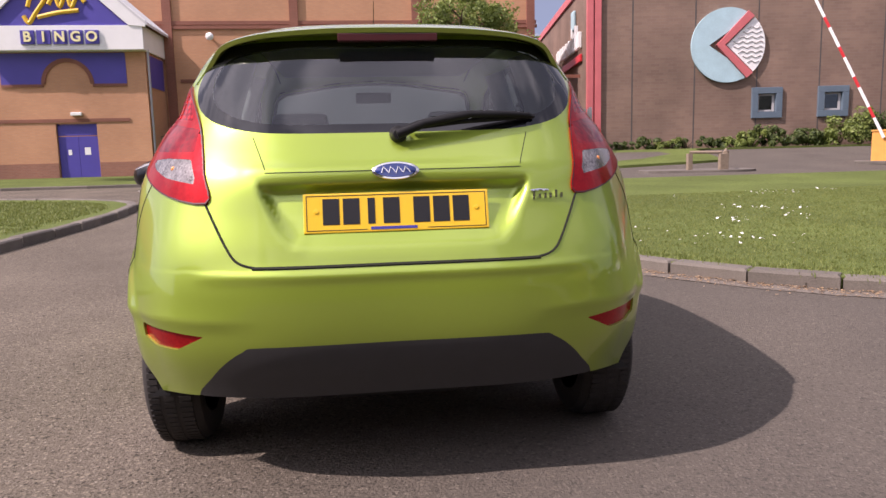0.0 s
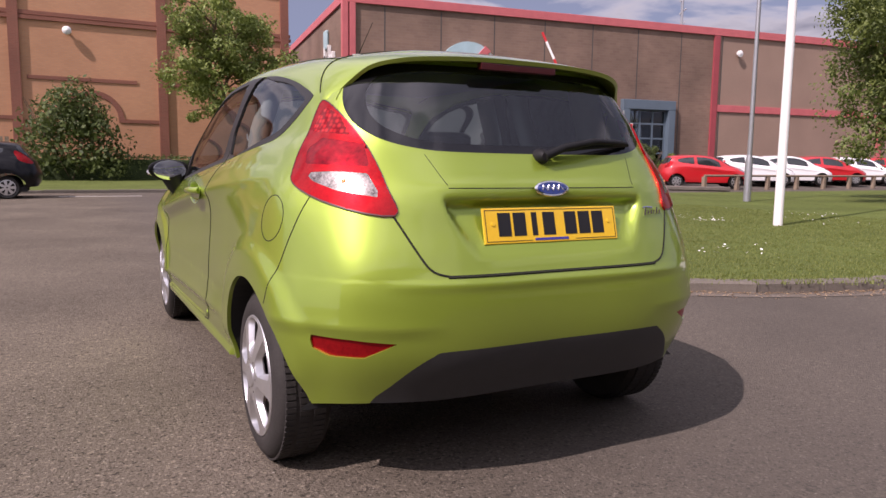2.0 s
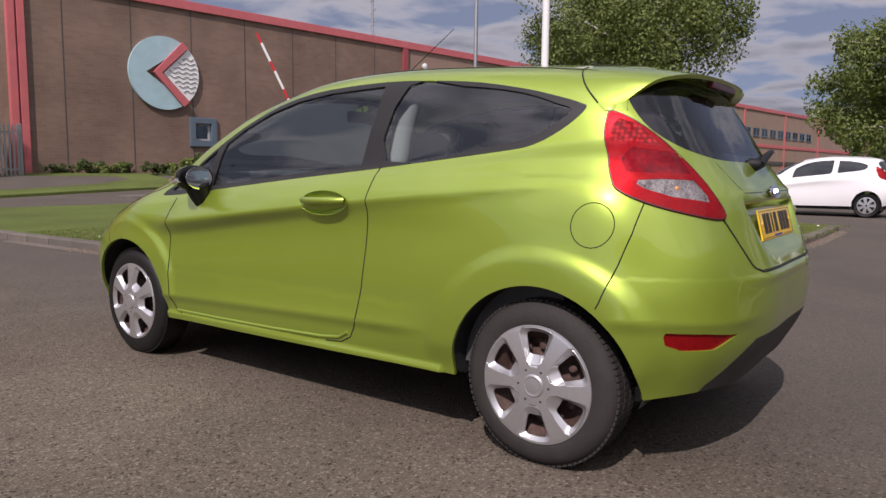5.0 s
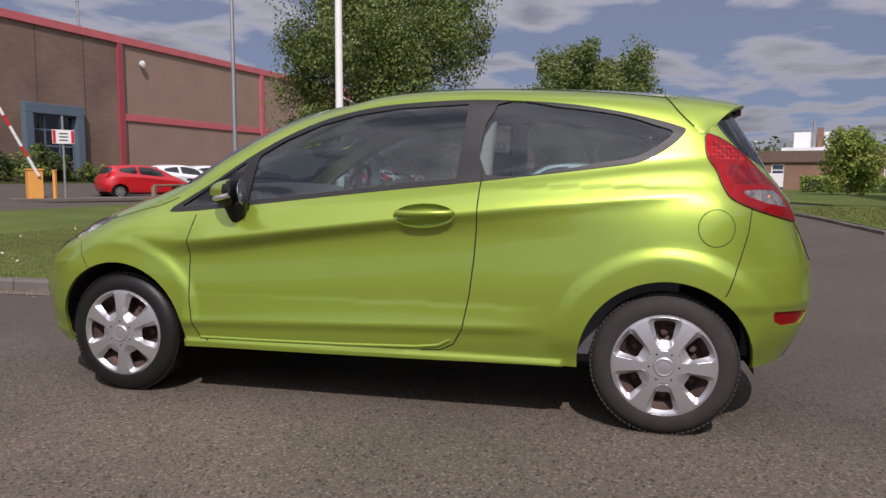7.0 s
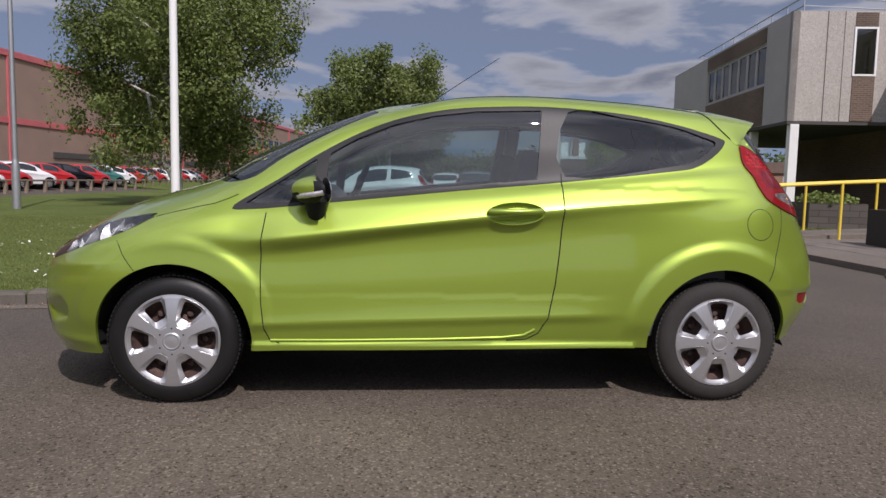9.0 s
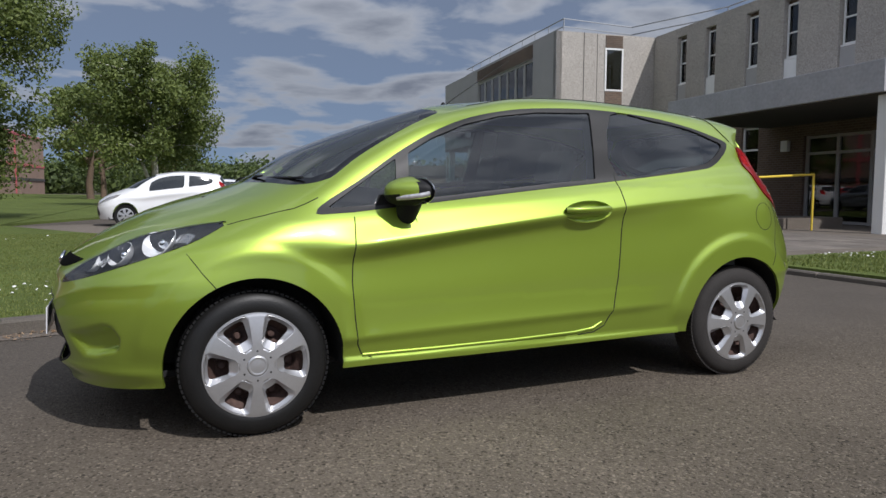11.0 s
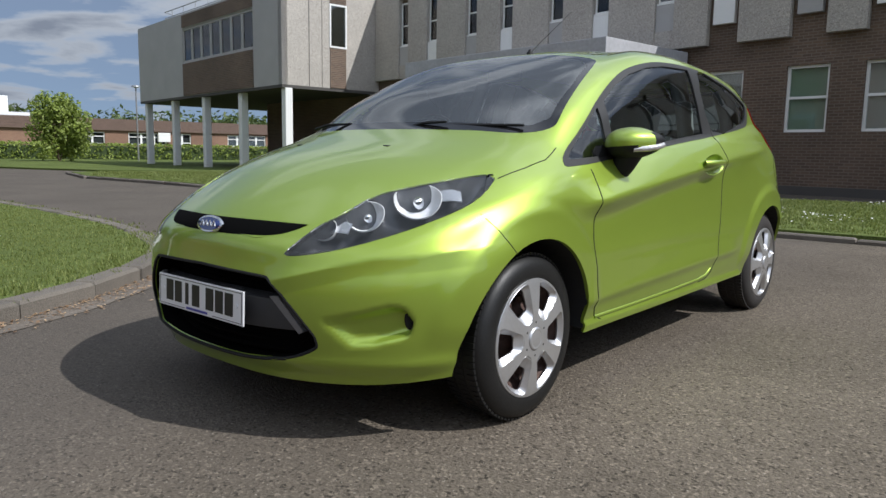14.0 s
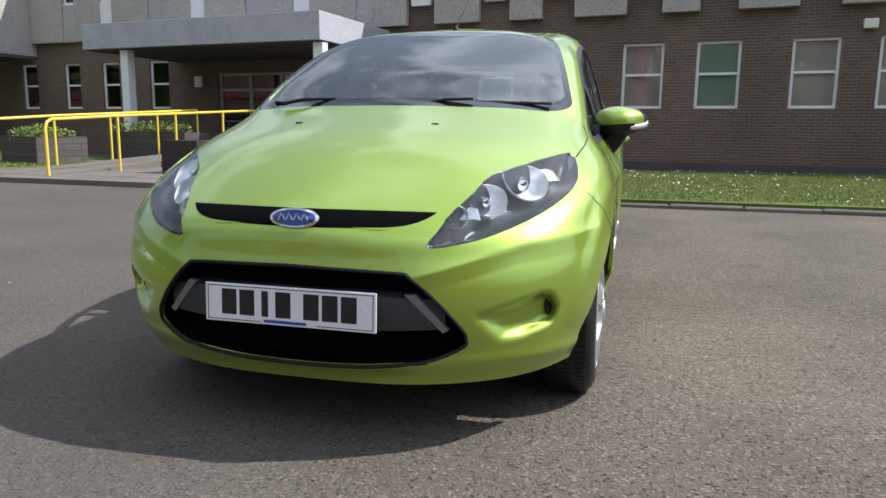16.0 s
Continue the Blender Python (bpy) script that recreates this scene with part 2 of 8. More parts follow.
M = {
    "asphalt": ground_mat("asphalt", (0.120, 0.1005, 0.078), 0.68, 100, 0.7, 0.88, 0.85, 0.42, ((0.27, 0.24, 0.20), 75, 0.665)),
    "grass": ground_mat("grass_soil", (0.094, 0.121, 0.031), 0.45, 90, 0.5, 0.95, 0.6, 0.4),
    "kerb": mat("concrete_kerb", (0.135, 0.118, 0.098), 0.9, vary=0.34, scale=3, bump=0.6, fine=120, obj=True),
    "path": ground_mat("paving", (0.155, 0.134, 0.112), 0.3, 90, 0.6, 0.9, 0.3, 0.25),
    "litter": mat("leaf_litter", (0.36, 0.24, 0.14), 0.95, vary=0.4, scale=9, bump=0.5),
    "white_line": mat("road_paint", (0.55, 0.54, 0.5), 0.8, vary=0.3, scale=8),
    "terracotta": brick_mat("terracotta_brick", (0.53, 0.275, 0.145), (0.49, 0.245, 0.13), (0.44, 0.26, 0.165), vary=0.14, bump=0.2),
    "terra_dark": brick_mat("dark_red_brick", (0.25, 0.09, 0.058), (0.22, 0.082, 0.052), (0.24, 0.12, 0.085), vary=0.2, bump=0.2),
    "terra_base": brick_mat("red_brick_plinth", (0.30, 0.13, 0.085), (0.26, 0.11, 0.075), (0.28, 0.17, 0.12), vary=0.2),
    "brown_brick": brick_mat("brown_brick", (0.22, 0.145, 0.105), (0.19, 0.122, 0.09), (0.21, 0.15, 0.115), 0.45, 0.15, 0.012, vary=0.3, bump=0.6),
    "hall_far_tone": mat("pinkish_brown_far_wall", (0.285, 0.195, 0.148), 0.9, vary=0.16, scale=0.5, bump=0.3, fine=18),
    "planter_brick": brick_mat("grey_walling", (0.105, 0.09, 0.078), (0.08, 0.068, 0.06), (0.055, 0.048, 0.042), 0.45, 0.15, 0.012, vary=0.3, bump=0.6),
    "office_brick": brick_mat("dark_brown_brick", (0.155, 0.103, 0.070), (0.110, 0.075, 0.053), (0.19, 0.155, 0.125), 0.225, 0.075, 0.010, vary=0.3, bump=0.7),
    "far_brick": brick_mat("orange_brown_brick", (0.26, 0.15, 0.10), (0.22, 0.125, 0.085), (0.25, 0.17, 0.12), vary=0.2),
    "pebble": ground_mat("pebble_dash", (0.42, 0.39, 0.35), 0.35, 45, 0.8, 0.9, 0.6, 0.15),
    "render": mat("grey_panel", (0.40, 0.39, 0.38), 0.85, vary=0.10, scale=1.2, bump=0.2, fine=60),
    "pink": mat("faded_pink_metal", (0.52, 0.13, 0.135), 0.5, vary=0.14, scale=2, bump=0.1),
    "pink_dark": mat("dark_pink_metal", (0.33, 0.06, 0.07), 0.5, vary=0.12, scale=2),
    "canopy": mat("weathered_white_board", (0.40, 0.40, 0.42), 0.6, vary=0.16, scale=1.5, fine=12),
    "white": mat("white_paint", (0.78, 0.78, 0.76), 0.5, vary=0.05, scale=2),
    "upvc": mat("white_window_frame", (0.80, 0.80, 0.78), 0.35, vary=0.04, scale=4),
    "blue": mat("royal_blue_paint", (0.07, 0.055, 0.32), 0.5, vary=0.1, scale=2),
    "roof_metal": mat("pale_roof_sheet", (0.58, 0.58, 0.58), 0.5, vary=0.08, scale=3),
    "slate": mat("brown_tile_fascia", (0.13, 0.085, 0.065), 0.7, vary=0.2, scale=4, bump=0.3),
    "bluegrey": mat("blue_grey_metal", (0.10, 0.14, 0.175), 0.5, vary=0.08, scale=2),
    "sky_blue": mat("pale_blue_sign", (0.36, 0.52, 0.56), 0.6, vary=0.12, scale=2, fine=20),
    "yellow": mat("yellow_paint", (0.75, 0.55, 0.06), 0.4, vary=0.08, scale=6),
    "orange": mat("faded_orange_paint", (0.70, 0.33, 0.07), 0.6, vary=0.12, scale=4),
    "red": mat("red_paint", (0.55, 0.03, 0.035), 0.4, vary=0.08, scale=5),
    "grey_metal": mat("galvanised_steel", (0.40, 0.41, 0.42), 0.42, 0.7, vary=0.1, scale=8),
    "timber_dark": mat("dark_stained_timber", (0.032, 0.025, 0.021), 0.8, vary=0.3, scale=10, bump=0.4),
    "slab": mat("worn_paving_slab", (0.150, 0.130, 0.110), 0.9, vary=0.25, scale=4, bump=0.4, fine=90, obj=True),
    "timber": mat("weathered_timber", (0.22, 0.17, 0.12), 0.9, vary=0.3, scale=12, bump=0.5),
    "dark": mat("dark_void", (0.012, 0.012, 0.013), 0.8, vary=0.1),
    # Near-black painted for the shade inside the grille and the bonnet slot.
    "void": mat("opening_shade_black", (0.003, 0.003, 0.003), 1.0, vary=0.1, spec=0.05),
    # Dark tone for soffits, joints and the shade painted at the office's foot.
    "soffit": mat("dark_soffit_and_shade", (0.07, 0.065, 0.06), 0.8, vary=0.1, scale=2),
    "bark": mat("birch_bark", (0.72, 0.69, 0.63), 0.85, vary=0.0, scale=5, dark=(0.36, 0.33, 0.29), bump=0.6),
    "bark_dark": mat("brown_bark", (0.13, 0.09, 0.06), 0.9, vary=0.3, scale=9, bump=0.7),
    "pane": glass_mat("window_pane", (0.80, 0.83, 0.83), 0.0, spec=0.8),
    "blind": mat("window_blind", (0.72, 0.68, 0.60), 0.8, vary=0.1, scale=1),
    # Dark sheet behind panes; a room's dimness is painted in its colour.
    "room": mat("painted_dim_room", (0.06, 0.07, 0.07), 0.9, vary=0.5, scale=0.8),
    "curtain": mat("green_blind", (0.48, 0.60, 0.46), 0.9, vary=0.1, scale=2),
    # car
    "mirror": mat("mirror_silver", (0.85, 0.87, 0.88), 0.0, 1.0, vary=0.0),
    "lamp_silver": mat("silvered_lamp_housing", (0.62, 0.63, 0.65), 0.22, 0.9, vary=0.08, scale=25),
    "bowl": mat("silvered_lamp_bowl", (0.93, 0.94, 0.96), 0.22, 0.35, vary=0.04),
    "paint": paint_mat("lime_metallic_paint", (0.309, 0.422, 0.047), 0.62, 0.37),
    "black_plastic": mat("black_grained_plastic", (0.028, 0.028, 0.030), 0.55, vary=0.15, scale=30, bump=0.25, fine=500),
    "trim": mat("satin_black_trim", (0.013, 0.013, 0.014), 0.55, vary=0.1, scale=10, spec=0.2),
    "black_glass": mat("black_glass_border", (0.008, 0.008, 0.009), 0.03, vary=0.05, spec=0.6),
    "gap": mat("panel_gap", (0.012, 0.014, 0.006), 0.9, vary=0.1),
    "rubber": mat("tyre_rubber", (0.010, 0.0098, 0.0096), 0.45, spec=0.35, vary=0.3, scale=14, bump=0.1, fine=160),
    "rubber_dusty": mat("dusty_tyre_rubber", (0.034, 0.031, 0.029), 0.75, spec=0.25, vary=0.25, scale=14, bump=0.1, fine=160),
    "silver": mat("silver_wheel_paint", (0.55, 0.55, 0.56), 0.35, 0.78, vary=0.05, scale=10, coat=0.4),
    "strip": mat("satin_grey_strip", (0.20, 0.20, 0.21), 0.42, 0.5, vary=0.08, scale=12),
    "frame_grey": mat("satin_dark_grey_trim", (0.020, 0.0195, 0.0195), 0.48, vary=0.1, scale=10, spec=0.35),
    "steel_rust": mat("rusty_steel_wheel", (0.09, 0.055, 0.045), 0.7, 0.3, vary=0.5, scale=14),
    "chrome": mat("chrome", (0.75, 0.76, 0.78), 0.12, 1.0, vary=0.02),
    # Pale diffuse film on the car's panes and lenses, painted for sky reflections.
    "car_glass": glass_mat("tinted_car_glass", (0.49, 0.60, 0.60), 0.0, spec=1.05, veil=0.0015),
    "screen_glass": glass_mat("windscreen_glass", (0.72, 0.82, 0.80), 0.0, spec=1.65, veil=0.030),
    "lens": glass_mat("clear_lens", (0.96, 0.97, 0.98), 0.0, spec=0.6, veil=0.012),
    "clear_dim": mat("clear_lamp_panel", (0.34, 0.31, 0.30), 0.25, 0.5, vary=0.3, scale=26, coat=0.5, dark=(0.03, 0.02, 0.02), fine=150),
    "red_lens": mat("red_lens", (0.36, 0.008, 0.010), 0.34, 0.55, vary=0.12, scale=26, fine=120, coat=0.45, dark=(0.24, 0.004, 0.007), spec=0.0),
    "red_bright": mat("bright_red_lens", (0.24, 0.004, 0.009), 0.34, 0.5, vary=0.4, scale=12, fine=60, coat=0.6, dark=(0.08, 0.001, 0.004), spec=0.0),
    "red_dark": mat("dark_red_lens", (0.055, 0.003, 0.005), 0.45, vary=0.1, coat=0.2),
    "clear_patch": mat("clear_reflector", (0.62, 0.60, 0.60), 0.18, 0.6, vary=0.35, scale=45, coat=1.0),
    "amber": mat("amber_bulb", (0.75, 0.25, 0.03), 0.3, vary=0.1, coat=1.0),
    "lamp_dark": mat("dark_lamp_housing", (0.045, 0.047, 0.053), 0.32, 0.4, vary=0.2, scale=20),
    "plate_yellow": mat("yellow_number_plate", (0.80, 0.50, 0.02), 0.35, vary=0.03, coat=0.5),
    "plate_white": mat("white_number_plate", (0.72, 0.72, 0.74), 0.35, vary=0.03, coat=0.5),
    "ink": mat("black_ink", (0.012, 0.012, 0.014), 0.4, vary=0.02),
    "ink_blue": mat("blue_ink", (0.05, 0.05, 0.30), 0.4, vary=0.02),
    "badge_blue": mat("blue_enamel", (0.012, 0.03, 0.16), 0.2, vary=0.03, coat=1.0),
    "seat": mat("grey_seat_cloth", (0.10, 0.105, 0.115), 0.95, vary=0.2, scale=20, bump=0.3),
    "dash": mat("grey_dash_plastic", (0.075, 0.08, 0.085), 0.6, vary=0.1, scale=20),
    "cabin": mat("pale_cabin_lining", (0.38, 0.38, 0.37), 0.9, vary=0.08, scale=4),
}


def leaf_mat(name, c, c2):
    m = bpy.data.materials.new(name)
    m.use_nodes = True
    n, l = m.node_tree.nodes, m.node_tree.links
    p = n["Principled BSDF"]
    p.inputs["Roughness"].default_value = 0.6
    gi = n.new("ShaderNodeNewGeometry")
    ra = n.new("ShaderNodeValToRGB")
    ra.color_ramp.elements[0].color, ra.color_ramp.elements[1].color = (*c, 1), (*c2, 1)
    l.new(gi.outputs["Random Per Island"], ra.inputs[0])
    l.new(ra.outputs[0], p.inputs["Base Color"])
    tl = n.new("ShaderNodeBsdfTranslucent")
    l.new(ra.outputs[0], tl.inputs[0])
    mx = n.new("ShaderNodeMixShader")
    mx.inputs[0].default_value = 0.35
    l.new(p.outputs[0], mx.inputs[1])
    l.new(tl.outputs[0], mx.inputs[2])
    l.new(mx.outputs[0], n["Material Output"].inputs[0])
    return m


M["leaf"] = leaf_mat("birch_leaf", (0.082, 0.118, 0.026), (0.205, 0.25, 0.062))
M["leaf_light"] = leaf_mat("light_leaf", (0.10, 0.145, 0.028), (0.27, 0.33, 0.08))
M["leaf_dark"] = leaf_mat("dark_leaf", (0.045, 0.068, 0.018), (0.13, 0.175, 0.045))
M["blade"] = leaf_mat("grass_blade", (0.096, 0.132, 0.024), (0.245, 0.275, 0.075))
M["leaf_core"] = mat("shaded_leaf_mass", (0.04, 0.06, 0.018), 0.95, vary=0.5, scale=7, bump=0.8, fine=30)
M["leaf_hedge"] = leaf_mat("bright_hedge_leaf", (0.13, 0.18, 0.028), (0.32, 0.39, 0.075))
M["daisy"] = mat("daisy_petal", (0.8, 0.8, 0.76), 0.7, vary=0.05)

# ---- mesh helpers ----


def mesh_ob(name, bm, material=None, smooth=False):
    me = bpy.data.meshes.new(name)
    bm.to_mesh(me)
    bm.free()
    if material:
        me.materials.append(material)
    if smooth:
        me.shade_smooth()
        me.set_sharp_from_angle(angle=radians(48))
    return new(name, me)


def part(name, bm, material, parent, label="", smooth=False):
    ob = mesh_ob(name, bm, material, smooth)
    ob.parent = parent
    if label:
        ob["label"] = label
    return ob


def thing(name, label, category, loc=(0, 0, 0), rz=0.0, group="", kind=""):
    ob = new(name)
    ob.matrix_world = pose(*loc, 0, 0, rz)
    return tagged(ob, label, category, group, kind)


def box(bm, x0, x1, y0, y1, z0, z1, bev=0.0):
    t = bmesh.new() if bev else bm
    vs = [t.verts.new((x, y, z)) for x in (x0, x1) for y in (y0, y1) for z in (z0, z1)]
    for f in ((0, 1, 3, 2), (4, 6, 7, 5), (0, 4, 5, 1), (2, 3, 7, 6), (0, 2, 6, 4), (1, 5, 7, 3)):
        t.faces.new([vs[i] for i in f])
    if bev:
        bmesh.ops.bevel(t, geom=t.edges[:], offset=bev, segments=2, affect="EDGES", profile=0.6)
        merge(bm, t)
    return bm


def merge(bm, other):
    me = bpy.data.meshes.new("tmp")
    other.to_mesh(me)
    other.free()
    bm.from_mesh(me)
    bpy.data.meshes.remove(me)
    return bm


def boxes(*specs, bev=0.0):
    bm = bmesh.new()
    for s in specs:
        box(bm, *s, bev=bev)
    return bm


def tube(bm, pts, r, n=8, cap=True, taper=None):
    """A round bar along points; taper: radius at the far end."""
    pts = [Vector(p) for p in pts]
    rings = []
    side = None
    for i, p in enumerate(pts):
        d = (pts[min(i + 1, len(pts) - 1)] - pts[max(i - 1, 0)]).normalized()
        if side is None:
            side = d.cross(Vector((0, 0, 1)) if abs(d.z) < 0.9 else Vector((1, 0, 0))).normalized()
        else:
            side = (side - d * side.dot(d)).normalized()
        up_ = d.cross(side)
        rr = r if taper is None else r + (taper - r) * i / (len(pts) - 1)
        rings.append([bm.verts.new(p + (side * math.cos(a) + up_ * math.sin(a)) * rr) for a in (2 * math.pi * k / n for k in range(n))])
    for a, b in zip(rings, rings[1:]):
        for k in range(n):
            bm.faces.new((a[k], a[(k + 1) % n], b[(k + 1) % n], b[k]))
    if cap:
        bm.faces.new(rings[0][::-1])
        bm.faces.new(rings[-1])
    return bm


def lathe(bm, profile, axis="X", n=48, at=(0, 0, 0)):
    """Turn (radius, along) pairs round an axis."""
    rings = []
    for r, a in profile:
        ring = []
        for k in range(n):
            t = 2 * math.pi * k / n
            c, s = r * math.cos(t), r * math.sin(t)
            ring.append(bm.verts.new(Vector(at) + Vector((a, c, s) if axis == "X" else (c, s, a) if axis == "Z" else (c, a, s))))
        rings.append(ring)
    for a, b in zip(rings, rings[1:]):
        for k in range(n):
            bm.faces.new((a[k], a[(k + 1) % n], b[(k + 1) % n], b[k]))
    return rings


def prism(bm, poly, axis, a, b):
    """A polygon pulled from a to b along an axis; poly in the other two axes, in order."""
    put = {"X": lambda u, v, w: (w, u, v), "Y": lambda u, v, w: (u, w, v), "Z": lambda u, v, w: (u, v, w)}[axis]
    lo, hi = [bm.verts.new(put(u, v, a)) for u, v in poly], [bm.verts.new(put(u, v, b)) for u, v in poly]
    bm.faces.new(lo)
    bm.faces.new(hi[::-1])
    for i in range(len(poly)):
        j = (i + 1) % len(poly)
        bm.faces.new((lo[j], lo[i], hi[i], hi[j]))
    bmesh.ops.recalc_face_normals(bm, faces=bm.faces[:])
    return bm

# ---- ground ----


def smooth01(t):
    t = max(0.0, min(1.0, t))
    return t * t * (3 - 2 * t)


def land(x, y):
    """Height of the ground: level round the car, with a bank towards the large hall."""
    return 0.65 * smooth01((y - 17) / 10) * smooth01((x - 3) / 9)


def sheet(name, xs, ys, material, lift=0.0, label="", category="", hole=None):
    bm = bmesh.new()
    vs = {(i, j): bm.verts.new((x, y, land(x, y) + lift)) for i, x in enumerate(xs) for j, y in enumerate(ys)}
    for i in range(len(xs) - 1):
        for j in range(len(ys) - 1):
            bm.faces.new((vs[i, j], vs[i + 1, j], vs[i + 1, j + 1], vs[i, j + 1]))
    ob = mesh_ob(name, bm, material, True)
    return tagged(ob, label, category, kind="structure")


def worn_lane(m):
    """A darker, smoother resurfaced lane beside the lawn, with a wavering joint against the older, coarser lane."""
    n, l = m.node_tree.nodes, m.node_tree.links
    p = n["Principled BSDF"]
    co, sp, nz, add = n.new("ShaderNodeTexCoord"), n.new("ShaderNodeSeparateXYZ"), n.new("ShaderNodeTexNoise"), n.new("ShaderNodeMath")
    l.new(co.outputs["Object"], sp.inputs[0])
    l.new(co.outputs["Object"], nz.inputs["Vector"])
    nz.inputs["Scale"].default_value, nz.inputs["Detail"].default_value = 1.3, 5.0
    add.operation = "MULTIPLY_ADD"
    add.inputs[1].default_value = 1.1
    l.new(nz.outputs["Fac"], add.inputs[0])
    l.new(sp.outputs["X"], add.inputs[2])
    edge = n.new("ShaderNodeMapRange")
    edge.interpolation_type = "SMOOTHSTEP"
    edge.inputs["From Min"].default_value, edge.inputs["From Max"].default_value = -0.55, 1.25
    l.new(add.outputs[0], edge.inputs["Value"])
    old = p.inputs["Base Color"].links[0].from_socket
    smooth, dark = n.new("ShaderNodeMixRGB"), n.new("ShaderNodeMixRGB")
    smooth.inputs[0].default_value = 0.55
    smooth.inputs[2].default_value = (0.083, 0.074, 0.067, 1)
    l.new(old, smooth.inputs[1])
    l.new(edge.outputs[0], dark.inputs[0])
    l.new(old, dark.inputs[1])
    l.new(smooth.outputs[0], dark.inputs[2])
    l.new(dark.outputs[0], p.inputs["Base Color"])


worn_lane(M["asphalt"])
near = [-60, -40, -20, -10, 0, 3, 5, 7, 9, 11, 13, 16, 20, 30, 45, 60, 90]
sheet("ground", [-2500, -600, -150] + near + [150, 600, 2500], [-2500, -600, -150] + [-60, -30, -10, 0, 10, 19, 21, 23, 25, 27, 29, 32, 40, 60, 90] + [150, 600, 2500], M["asphalt"], 0.0, "grey weathered asphalt road surface", "road")


def lawn(name, outline, kerb=0.10, label="mown green lawn with daisies and a concrete kerb", litter=True, step=0.9):
    """A raised lawn with an outline of points; its kerbstones come later."""
    bm = bmesh.new()
    top = [bm.verts.new((x, y, land(x, y) + kerb - 0.01)) for x, y in outline]
    low = [bm.verts.new((x, y, land(x, y) - 0.05)) for x, y in outline]
    bm.faces.new(top)
    for i in range(len(top)):
        j = (i + 1) % len(top)
        bm.faces.new((low[i], low[j], top[j], top[i]))
    bmesh.ops.recalc_face_normals(bm, faces=bm.faces[:])
    bmesh.ops.triangulate(bm, faces=bm.faces[:])
    ob = mesh_ob(name, bm, M["grass"])
    return tagged(ob, label, "lawn", kind="structure")


def curve(pts, n=6, closed=False):
    k = len(pts)
    out = []
    for i in range(k if closed else k - 1):
        a, b, c, d = (np.array(pts[(i + o) % k] if closed else pts[max(0, min(k - 1, i + o))], float) for o in (-1, 0, 1, 2))
        for t in np.arange(n) / n:
            out.append(tuple(float(q) for q in 0.5 * (2 * b + (c - a) * t + (2 * a - 5 * b + 4 * c - d) * t**2 + (3 * b - 3 * c + d - a) * t**3)))
    return out if closed else out + [tuple(pts[-1])]


# The lawn beside the car: it ends in a rounded nose towards the side road.
ISLE_KERB = curve([(1.55, 15.2), (1.50, 9.0), (1.54, 6.0), (1.64, 3.6), (1.86, 2.35), (2.10, 1.72), (2.48, 1.16), (2.92, 0.68), (3.55, 0.26), (4.45, -0.05), (6.0, -0.36), (9.0, -0.52), (11.5, -0.5)], 5)
ISLE = ISLE_KERB + [(12.2, 0.2), (12.0, 2.2), (16.5, 4.6), (46, 3.0), (46, 15.2)]
lawn("lawn_1", ISLE)
OFFICE_KERB = [(-40.0, -5.65), (-20.0, -5.65), (-8.0, -5.65), (0.0, -5.62), (3.4, -5.6)]
lawn("lawn_2", OFFICE_KERB + [(3.6, -5.8), (3.8, -12.2), (-40, -12.2)])
lawn("lawn_3", [(11.2, -6.0), (15.0, -6.1), (20.0, -6.0), (23.5, -7.0), (24.0, -12.0), (24.0, -19.0), (11.0, -12.0)])
LEFT_KERB = curve([(-4.15, 2.0), (-4.1, 5.0), (-4.1, 7.0), (-4.25, 9.2), (-4.6, 10.8), (-5.6, 12.2), (-7.5, 13.2), (-10.0, 13.6), (-25, 13.8)], 4)
lawn("lawn_4", LEFT_KERB + [(-25, 2.0)])
lawn("lawn_5", [(-60, 20.8), (2.0, 20.8), (2.0, 35.6), (-60, 35.6)], 0.10)
lawn("lawn_6", [(2.0, 20.8), (4, 20.8), (6, 20.8), (8, 20.9), (10, 21.0), (12, 21.2), (13.5, 21.6), (14.0, 24), (15, 27), (17, 29.5), (26, 29.2), (40, 28.0), (40, 30.6), (12.3, 33.2), (8, 35.4), (2, 35.6)], 0.10, "sloping grass bank below the large hall")
lawn("lawn_7", [(20, -16), (26, -9.0), (34, -6.5), (60, -5.0), (120, -4), (120, -40), (30, -40)], 0.08, "far lawn in front of the low brick offices")
lawn("lawn_8", [(17, 4.9), (30, -1.0), (60, -1.0), (120, 0), (120, 60), (60, 30), (47, 15.2), (46.2, 3.0)], 0.08, "grass verge under the roadside trees")

# ---- buildings ----


